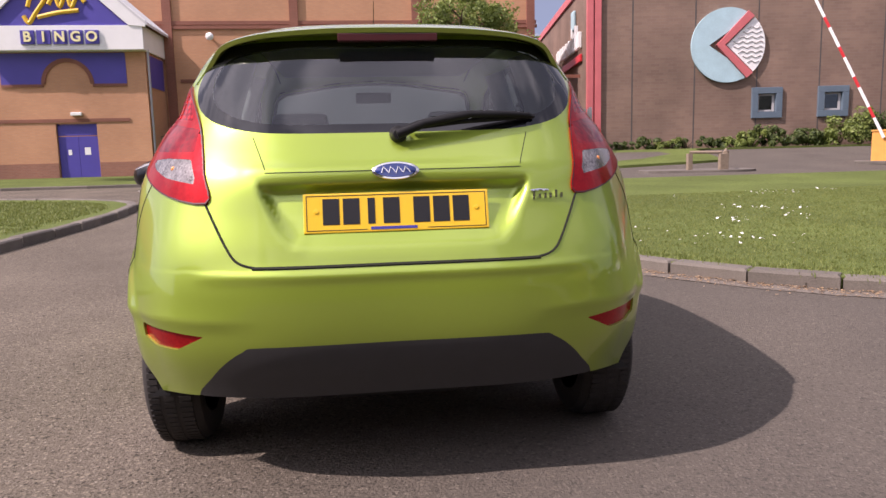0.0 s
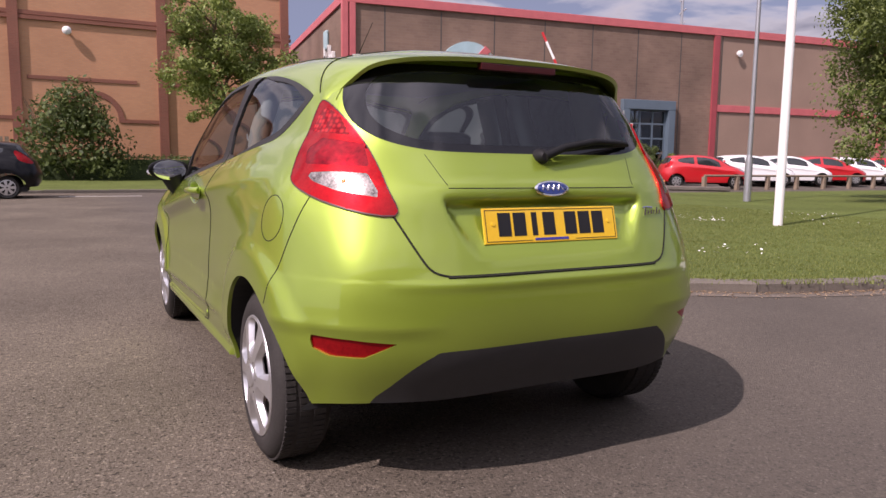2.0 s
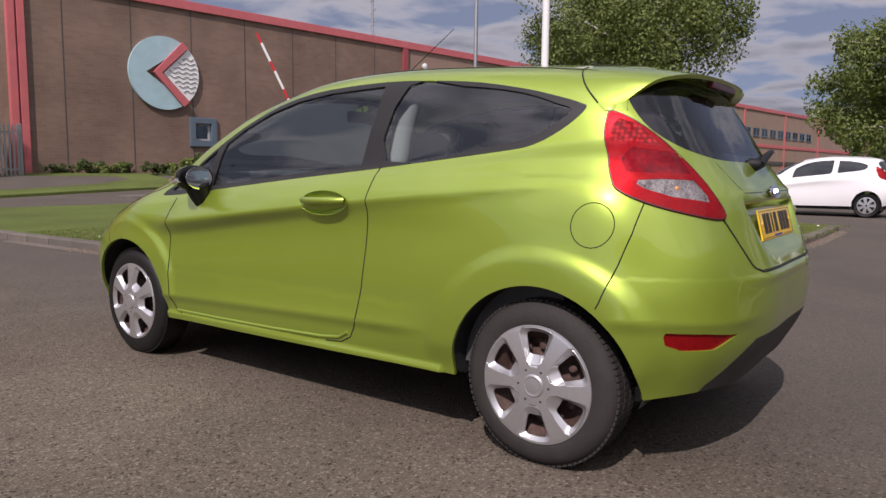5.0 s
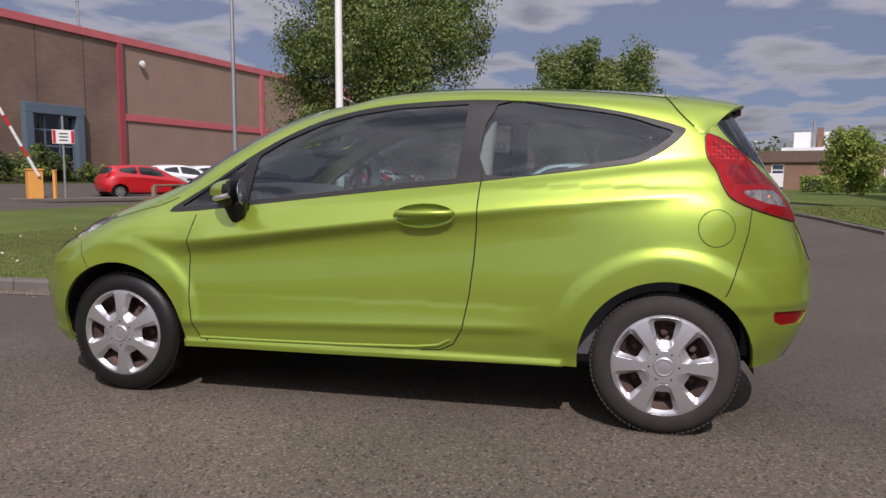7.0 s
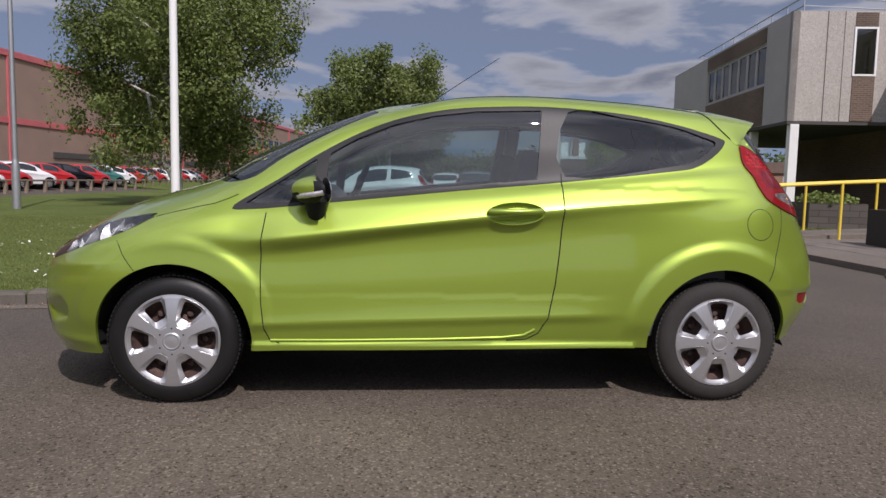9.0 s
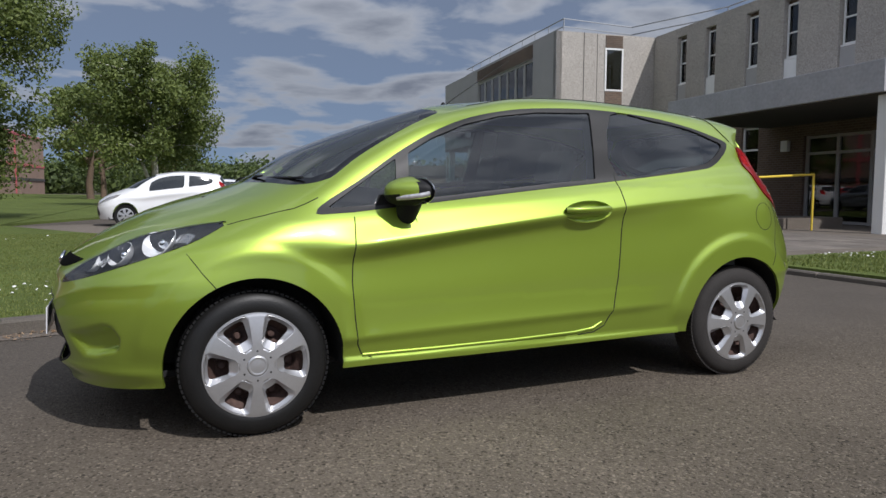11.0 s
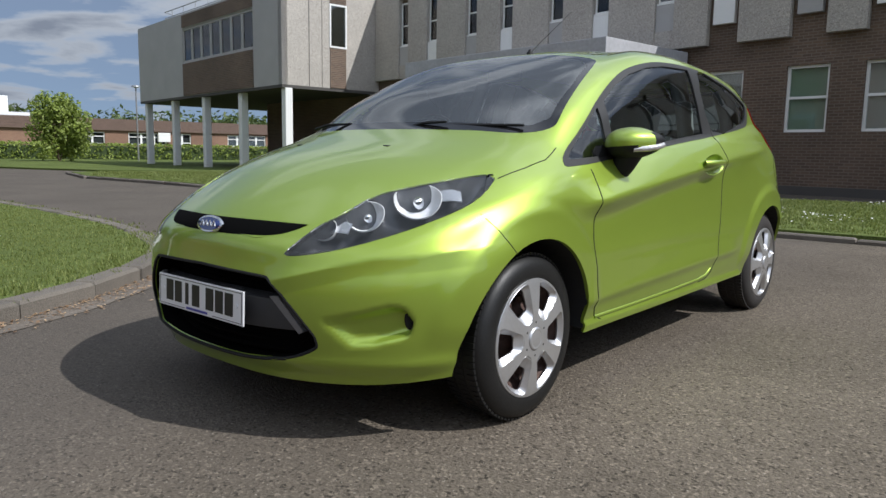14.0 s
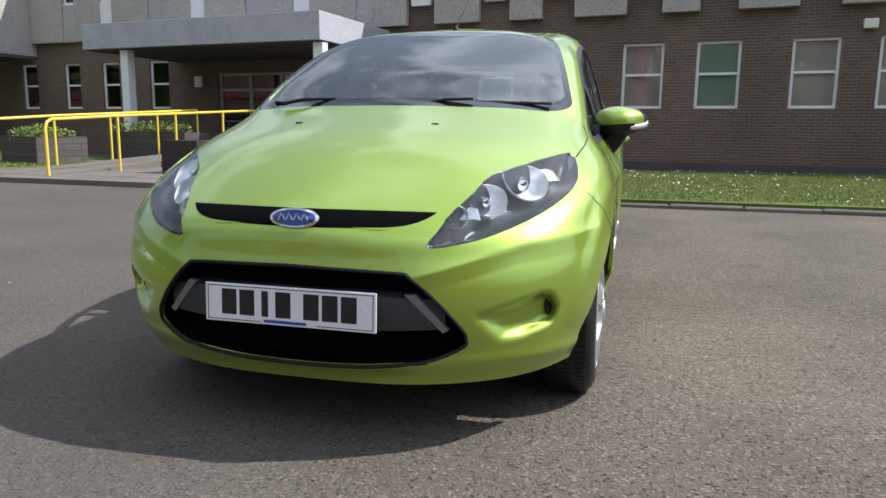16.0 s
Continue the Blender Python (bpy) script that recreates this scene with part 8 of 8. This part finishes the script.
flag = round_post("flagpole", "tall white painted flagpole on the lawn", "flagpole", 8.82, 3.98, 9.5, 0.075, 0.05, "white")
lamp = round_post("street_lamp", "tall grey steel street lamp column", "street lamp", 15.28, 9.83, 9.3, 0.07, 0.045, "grey_metal", 0.10)
part("lantern", boxes((-0.15, 0.15, 0.0, 0.75, 9.25, 9.4), bev=0.04), M["grey_metal"], lamp)
for x, y, h in ((45.0, -20.0, 4.9), (50.0, -10.3, 3.5)):
    p = round_post("street_lamp", "slim lamp post by the low offices", "street lamp", x, y, h, 0.055, 0.045, "grey_metal")
    bm = bmesh.new()
    lathe(bm, [(0.05, 0), (0.28, 0.05), (0.26, 0.14), (0, 0.2)], "Z", 16, (0, 0, h))
    part("lantern", bm, M["grey_metal"], p, "", True)


def barrier():
    x, y = 18.45, 19.9
    t = thing("car_park_barrier", "raised red and white barrier on an orange cabinet", "barrier", (x, y, land(x, y)), -36)
    part("cabinet", boxes((-0.25, 0.25, -0.25, 0.25, 0.0, 1.12), bev=0.02), M["orange"], t, "faded orange cabinet")
    part("lid", boxes((-0.28, 0.28, -0.28, 0.28, 1.12, 1.18), bev=0.01), M["orange"], t)
    a, b = Vector((0.1, -0.3, 0.9)), Vector((-2.45, -0.3, 6.3))
    for i in range(10):
        p, q = a.lerp(b, (i + 0.3 * (i % 2)) / 10), a.lerp(b, (i + 1 + 0.3 * ((i + 1) % 2)) / 10)
        bm = bmesh.new()
        tube(bm, [p, q], 0.055, 6)
        part("arm_section", bm, M["red" if i % 2 else "white"], t, "red arm section" if i % 2 else "white arm section")
    part("kerb_island", boxes((-0.75, 5.2, -0.75, 0.8, -0.05, 0.09), bev=0.03), M["kerb"], t)
    return t


barrier()
t = thing("entry_post", "short orange entry post by the barrier", "post", (18.56, 19.1, land(18.56, 19.1)))
part("post", boxes((-0.055, 0.055, -0.055, 0.055, 0, 1.15), bev=0.02), M["orange"], t)
part("cap", boxes((-0.065, 0.065, -0.065, 0.065, 1.15, 1.20), bev=0.01), M["orange"], t)
t = thing("sign_post", "grey post with a small white and red notice", "sign", (18.95, 19.0, land(18.95, 19.0)), -36)
bm = bmesh.new()
tube(bm, [(0, 0, 0), (0, 0, 3.2)], 0.042, 10)
part("pole", bm, M["grey_metal"], t)
part("board", boxes((-0.37, 0.37, -0.09, -0.045, 2.17, 2.68), bev=0.006), M["white"], t, "white notice board")
for s in (-1, 1):
    part("edge_panel", boxes((min(s * 0.26, s * 0.36), max(s * 0.26, s * 0.36), -0.096, -0.091, 2.19, 2.66)), M["red"], t, "red side panel")
for k in range(3):
    part("text_bar", boxes((-0.15, 0.15, -0.096, -0.091, 2.28 + 0.12 * k, 2.32 + 0.12 * k)), M["ink"], t)


def timber_rail(x0, y0, x1, y1, n, label="low weathered timber knee rail"):
    t = thing("knee_rail", label, "fence", (x0, y0, land(x0, y0)))
    for i in range(n):
        f = i / (n - 1)
        x, y = (x1 - x0) * f, (y1 - y0) * f
        dz = land(x0 + x, y0 + y) - land(x0, y0)
        part("post", boxes((x - 0.08, x + 0.08, y - 0.08, y + 0.08, dz - 0.05, dz + 0.62), bev=0.015), M["timber"], t)
        if i < n - 1:
            X, Y = (x1 - x0) * (i + 1) / (n - 1), (y1 - y0) * (i + 1) / (n - 1)
            DZ = land(x0 + X, y0 + Y) - land(x0, y0)
            bm = bmesh.new()
            tube(bm, [(x, y, dz + 0.66), (X, Y, DZ + 0.66)], 0.055, 6)
            part("rail", bm, M["timber"], t)
    return t


timber_rail(22.0, 17.4, 80.0, 18.6, 30)
timber_rail(10.72, 18.65, 11.62, 18.25, 2, "short weathered timber rail on a kerbed island")
timber_rail(11.75, 18.25, 12.35, 19.35, 2, "short weathered timber rail on a kerbed island")
tagged(mesh_ob("traffic_island", prism(bmesh.new(), smooth_poly([(9.3, 18.6), (10.3, 18.15), (11.4, 17.75), (12.3, 17.8), (12.9, 18.4), (12.95, 19.3), (12.3, 20.0), (10.8, 20.1), (9.4, 19.6)], 4), "Z", -0.05, 0.13), M["kerb"]), "small kerbed island below the timber rail", "kerb", kind="structure")


def palisade():
    t = thing("palisade_fence", "grey steel palisade gate beside the hall", "fence", (8.3, 31.3, land(8.3, 31.3)))
    for i in range(19):
        x = i * 0.175
        part("pale", boxes((x - 0.045, x + 0.045, -0.012, 0.012, 0.03, 2.42), bev=0.006), M["grey_metal"], t)
    part("rail", boxes((-0.1, 3.35, 0.013, 0.06, 0.45, 0.53)), M["grey_metal"], t)
    part("rail", boxes((-0.1, 3.35, 0.013, 0.06, 2.05, 2.13)), M["grey_metal"], t)
    for x in (0.55, 1.9, 3.3):
        part("post", boxes((x - 0.06, x + 0.06, 0.061, 0.18, 0, 2.5)), M["grey_metal"], t)
    return t


palisade()


def slat_fence():
    t = thing("slatted_fence", "low dark timber fence along the brick hall", "fence", (-11.5, 33.8, 0.1))
    for i in range(34):
        part("slat", boxes((i * 0.24, i * 0.24 + 0.16, -0.02, 0.02, 0, 1.9)), M["timber"], t)
    part("rail", boxes((-0.1, 8.2, 0.021, 0.07, 0.5, 0.6)), M["timber"], t)
    part("rail", boxes((-0.1, 8.2, 0.021, 0.07, 1.5, 1.6)), M["timber"], t)


slat_fence()


def hand_rail(pts, posts, label):
    t = thing("hand_rail", label, "handrail", (0, 0, 0))
    bm = bmesh.new()
    tube(bm, pts, 0.028, 10)
    part("top_rail", bm, M["yellow"], t, "", True)
    for x, y, z0, z1 in posts:
        bm = bmesh.new()
        tube(bm, [(x, y, z0), (x, y, z1)], 0.026, 10)
        part("post", bm, M["yellow"], t, "", True)
    return t


def ramp_rail(x0, y0, x1, y1, rise, n):
    pts, posts = [], []
    h = 1.0
    pts += [(x0, y0, 0.08), (x0, y0, h - 0.10), (x0 + (x1 - x0) * 0.006, y0 + (y1 - y0) * 0.006, h), (x0 + (x1 - x0) * 0.02, y0 + (y1 - y0) * 0.02, h + 0.05)]
    for i in range(1, n + 1):
        f = i / n
        x, y = x0 + (x1 - x0) * f, y0 + (y1 - y0) * f
        pts.append((x, y, h + 0.06 + rise * f))
        posts.append((x, y, 0.05, h + 0.05 + rise * f))
    return hand_rail(pts, posts, "bright yellow tubular handrail beside the entrance ramp")


ramp_rail(8.85, -6.5, 8.4, -13.2, 0.35, 4)
ramp_rail(10.75, -7.1, 10.3, -13.2, 0.35, 4)
bm = prism(bmesh.new(), [(-6.6, 0.085), (-13.4, 0.085), (-15.0, 0.085), (-15.0, 0.36), (-13.2, 0.36), (-6.6, 0.09)], "X", 8.95, 10.25)
tagged(mesh_ob("ramp", bm, M["path"]), "pale concrete ramp to the entrance", "ramp", kind="structure")


def planter(x, y, w, d, h, m, seed, plants=True, label="dark timber planter box with shrubs"):
    t = thing("planter", label, "planter", (x, y, 0.08), -12)
    part("box", boxes((-w / 2, w / 2, -d / 2, -d / 2 + 0.08, 0, h), (-w / 2, w / 2, d / 2 - 0.08, d / 2, 0, h), (-w / 2, -w / 2 + 0.08, -d / 2 + 0.08, d / 2 - 0.08, 0, h), (w / 2 - 0.08, w / 2, -d / 2 + 0.08, d / 2 - 0.08, 0, h)), M[m], t)
    part("soil", boxes((-w / 2 + 0.08, w / 2 - 0.08, -d / 2 + 0.08, d / 2 - 0.08, 0.0, h - 0.1)), M["bark_dark"], t)
    if plants:
        rng = random.Random(seed)
        bm = bmesh.new()
        for _ in range(12):
            leaves(bm, rng, Vector((rng.uniform(-0.42, 0.42) * w, rng.uniform(-0.4, 0.4) * d, h + rng.uniform(0.0, 0.15))), 0.28, 60, 0.05, 0.6)
        part("foliage", bm, M["leaf_light"], t)


planter(7.0, -8.6, 0.9, 1.6, 0.62, "timber_dark" if "timber_dark" in M else "bark_dark", 61, False, "dark empty timber planter box")
planter(12.6, -10.4, 1.3, 1.3, 0.62, "planter_brick", 62)
planter(10.9, -12.4, 2.6, 0.8, 0.75, "planter_brick", 63, True, "grey brick planter with low shrubs")
planter(13.8, -8.4, 1.0, 1.0, 0.60, "timber_dark", 64, False, "dark empty timber planter box")

t = thing("notice_board", "white notice board on two blue posts on the far lawn", "sign", (42.0, -9.8, land(42, -9.8) + 0.05), -105)
part("board", boxes((-0.75, 0.75, -0.03, 0.03, 0.5, 1.3), bev=0.01), M["white"], t, "white blank-looking board")
for x in (-0.66, 0.66):
    part("post", boxes((x - 0.05, x + 0.05, 0.031, 0.12, 0, 1.4)), M["blue"], t)
t = thing("air_conditioner", "white air-conditioning unit on the brick wall", "air conditioner", (62.05, -31.0, 1.55), -102)
part("case", boxes((-0.55, 0.55, 0.0, 0.4, 0, 0.85), bev=0.03), M["white"], t)
bm = bmesh.new()
lathe(bm, [(0.3, 0.402), (0.28, 0.41), (0.0, 0.405)], "Y", 24, (0.15, 0, 0.42))
part("fan_grille", bm, M["soffit"], t)

# ---- kerbstones, paving slabs, grass, daisies and litter ----


def kerb_run(parent, line, length=0.86, h=0.115, w=0.135, gap=0.012, inward=1, keep=None):
    """Kerbstones laid end to end along a line, each an object of its own on a shared mesh."""
    bm = box(bmesh.new(), -length / 2, length / 2, -0.03, w, -0.06, h)
    bmesh.ops.bevel(bm, geom=[e for e in bm.edges if all(v.co.z > 0 for v in e.verts)], offset=0.018, segments=1, affect="EDGES")
    me = bpy.data.meshes.new("kerbstone")
    bm.to_mesh(me)
    bm.free()
    me.materials.append(M["kerb"])
    pts = [Vector((x, y, 0)) for x, y in line]
    d, out = 0.0, []
    for a, b in zip(pts, pts[1:]):
        seg = (b - a).length
        while d < seg:
            out.append((a.lerp(b, d / seg), (b - a).normalized()))
            d += length + gap
        d -= seg
    rng = random.Random(len(pts))
    for p, t in out:
        if keep and not keep(p):
            continue
        ob = new("kerbstone", me)
        ob.parent = parent
        ob.matrix_basis = pose(p.x, p.y, land(p.x, p.y) + rng.uniform(-0.008, 0.006), rng.uniform(-1.2, 1.2), rng.uniform(-0.5, 0.5), math.degrees(math.atan2(t.y, t.x)) + rng.uniform(-0.8, 0.8) + (0 if inward > 0 else 180))


structure = {o.name: o for o in scene.objects}
kerb_run(structure["lawn_1"], ISLE_KERB, length=0.58, h=0.10)
kerb_run(structure["lawn_2"], [(3.4, -5.52), (-20, -5.55)], inward=1, h=0.06, w=0.075)
kerb_run(structure["lawn_4"], LEFT_KERB[::-1], inward=1)
kerb_run(structure["lawn_3"], [(23.5, -6.9), (20, -5.95), (15, -6.02), (11.2, -5.92)], inward=1, h=0.08)
kerb_run(structure["lawn_5"], [(2, 20.75), (-30, 20.75)], inward=-1, h=0.10)


def blades(name, label, spots, seed, height=0.055, width=0.006):
    """Grass as many single blades, joined."""
    rng = random.Random(seed)
    vs, fs = [], []
    for x, y, z, k in spots:
        for _ in range(k):
            px, py = x + rng.gauss(0, 0.03), y + rng.gauss(0, 0.03)
            a = rng.uniform(0, 6.283)
            h = height * rng.uniform(0.5, 1.5)
            lean = rng.uniform(0.1, 0.8) * h
            c, s = math.cos(a), math.sin(a)
            n = len(vs)
            w = width * rng.uniform(0.7, 1.6)
            vs += [(px - s * w, py + c * w, z - 0.01), (px + s * w, py - c * w, z - 0.01), (px + c * lean, py + s * lean, z + h)]
            fs.append((n, n + 1, n + 2))
    me = bpy.data.meshes.new(name)
    me.from_pydata(vs, [], fs)
    me.materials.append(M["blade"])
    return tagged(new(name, me), label, "grass", kind="stuff")


def scatter(poly, count, seed, lift, near=None):
    rng = random.Random(seed)
    xs, ys = [p[0] for p in poly], [p[1] for p in poly]
    out = []
    while len(out) < count:
        x, y = rng.uniform(min(xs), max(xs)), rng.uniform(min(ys), max(ys))
        if inside(x, y, poly):
            out.append((x, y, land(x, y) + lift))
    return out


near_lawn = [p for p in ISLE_KERB if p[1] < 9.0] + [(12.0, 2.2), (12.0, 9.0)]
near_lawn = [(x + 0.22, y + 0.16) for x, y in near_lawn]
blades("lawn_grass", "short mown grass blades with dry tips", [(x, y, z, 6) for x, y, z in scatter(near_lawn, 30000, 71, 0.09)], 72, 0.016, 0.005)
blades("lawn_grass", "short mown grass blades with dry tips", [(x, y, z, 6) for x, y, z in scatter([(-9, -5.8), (3.4, -5.75), (3.6, -12.0), (-9, -14.5)], 15000, 73, 0.09)], 74, 0.03, 0.009)
blades("lawn_grass", "short mown grass blades with dry tips", [(x, y, z, 5) for x, y, z in scatter([(-11, 12.8), (-7.5, 12.6), (-5.8, 11.8), (-4.9, 10.6), (-4.45, 9), (-4.35, 5.0), (-9, 5.0)], 7000, 75, 0.09)], 76, 0.03, 0.009)
blades("lawn_grass", "short mown grass blades with dry tips", [(x, y, z, 5) for x, y, z in scatter([(11.4, -6.2), (20, -6.2), (23, -7.5), (22, -14), (11.6, -11)], 5000, 77, 0.09)], 78, 0.035, 0.014)


def edge_tufts():
    """Long dry tufts leaning over the kerb of the nearer lawn."""
    rng = random.Random(81)
    spots = []
    for x, y in ISLE_KERB:
        if y < 8:
            for _ in range(18):
                spots.append((x + 0.23 + rng.gauss(0, 0.05), y + 0.05 + rng.gauss(0, 0.12), 0.09, 6))
    blades("edge_grass", "longer straw-coloured grass along the kerb", spots, 82, 0.022, 0.005)


edge_tufts()


def daisies(spots, seed):
    rng = random.Random(seed)
    vs, fs = [], []
    for x, y, z in spots:
        h, r = rng.uniform(0.03, 0.06), rng.uniform(0.010, 0.017)
        n = len(vs)
        tilt = rng.uniform(-0.5, 0.5), rng.uniform(-0.5, 0.5)
        vs.append((x, y, z + h + 0.004))
        for k in range(6):
            a = math.pi / 3 * k
            vs.append((x + r * math.cos(a), y + r * math.sin(a), z + h + r * (tilt[0] * math.cos(a) + tilt[1] * math.sin(a))))
        fs += [(n, n + 1 + k, n + 1 + (k + 1) % 6) for k in range(6)]
    me = bpy.data.meshes.new("daisies")
    me.from_pydata(vs, [], fs)
    me.materials.append(M["daisy"])
    tagged(new("daisy_patch", me), "small white daisies scattered in the lawn", "flowers", kind="stuff")


def clumped(poly, count, seed, lift):
    rng = random.Random(seed)
    out = []
    for cx, cy, z in scatter(poly, count // 14, seed, lift):
        r = rng.uniform(0.1, 0.5)
        for _ in range(rng.randrange(4, 24)):
            x, y = cx + rng.gauss(0, r), cy + rng.gauss(0, r)
            if inside(x, y, poly):
                out.append((x, y, z))
    return out


daisies(clumped(near_lawn, 280, 83, 0.09), 84)
daisies(clumped([(-9, -5.8), (3.4, -5.75), (3.6, -12.0), (-9, -14.5)], 600, 85, 0.09), 86)


def litter():
    """Dry leaf litter and grit gathered along the gutter."""
    rng = random.Random(91)
    vs, fs = [], []
    pts = [p for p in ISLE_KERB if p[1] < 7]
    for (ax, ay), (bx, by) in zip(pts, pts[1:]):
        d = Vector((bx - ax, by - ay, 0))
        n_ = Vector((d.y, -d.x, 0)).normalized()
        heavy = 90 if 1.8 < ax < 4.6 else 45
        for _ in range(int(heavy * d.length / 0.3)):
            k = rng.random()
            o = abs(rng.gauss(0, 0.11)) + 0.01
            x, y = ax + d.x * k + n_.x * o, ay + d.y * k + n_.y * o
            s = rng.uniform(0.006, 0.017)
            a = rng.uniform(0, 6.28)
            n = len(vs)
            z = rng.uniform(0.003, 0.012)
            for q in range(4):
                b = a + q * math.pi / 2
                vs.append((x + math.cos(b) * s * (1 if q % 2 else 0.6), y + math.sin(b) * s * (1 if q % 2 else 0.6), z + rng.uniform(0, 0.008)))
            fs.append((n, n + 1, n + 2, n + 3))
    me = bpy.data.meshes.new("litter")
    me.from_pydata(vs, [], fs)
    me.materials.append(M["leaf_dry"])
    tagged(new("leaf_litter", me), "dry tan leaf litter in the gutter", "litter", kind="stuff")


M["leaf_dry"] = leaf_mat("dry_leaf", (0.22, 0.13, 0.07), (0.50, 0.36, 0.22))
litter()


def gutter():
    """Pale strip of old road edging along the nearer kerb."""
    bm = bmesh.new()
    pts = [p for p in ISLE_KERB if p[1] < 9]
    rows = []
    for i, (x, y) in enumerate(pts):
        a, b = pts[max(0, i - 1)], pts[min(len(pts) - 1, i + 1)]
        d = Vector((b[0] - a[0], b[1] - a[1], 0)).normalized()
        n_ = Vector((d.y, -d.x, 0))
        rows.append([bm.verts.new((x + n_.x * o, y + n_.y * o, 0.004)) for o in (-0.02, 0.12, 0.215 + 0.006 * math.sin(i * 1.7))])
    for a, b in zip(rows, rows[1:]):
        for k in range(2):
            bm.faces.new((a[k], b[k], b[k + 1], a[k + 1]))
    tagged(mesh_ob("gutter", bm, M["path"]), "pale worn strip along the kerb", "gutter", kind="structure")


gutter()


def paving_slabs():
    """Worn slabs laid in a grid on the forecourt, each an object of its own on a shared mesh."""
    bm = box(bmesh.new(), -0.293, 0.293, -0.293, 0.293, -0.03, 0.0)
    bmesh.ops.bevel(bm, geom=[q for q in bm.edges if all(v.co.z > -0.001 for v in q.verts)], offset=0.006, segments=1, affect="EDGES")
    me = bpy.data.meshes.new("paving_slab")
    bm.to_mesh(me)
    bm.free()
    me.materials.append(M["slab"])
    rng = random.Random(97)
    area = [(3.8, -6.05), (10.8, -6.35), (10.95, -12.2), (4.1, -12.0)]
    for i in range(13):
        for j in range(11):
            x, y = 3.9 + 0.6 * i, -6.25 - 0.6 * j - 0.03 * i
            if all(inside(x + a, y + b, area) for a in (-0.25, 0.25) for b in (-0.25, 0.25)) and not 8.6 < x < 10.6:
                ob = new("paving_slab", me)
                ob.parent = structure["pavement_1"]
                ob.matrix_basis = pose(x, y, 0.090 + rng.uniform(-0.002, 0.004), rng.uniform(-0.4, 0.4), rng.uniform(-0.4, 0.4), -2.5 + rng.uniform(-0.4, 0.4))


paving_slabs()
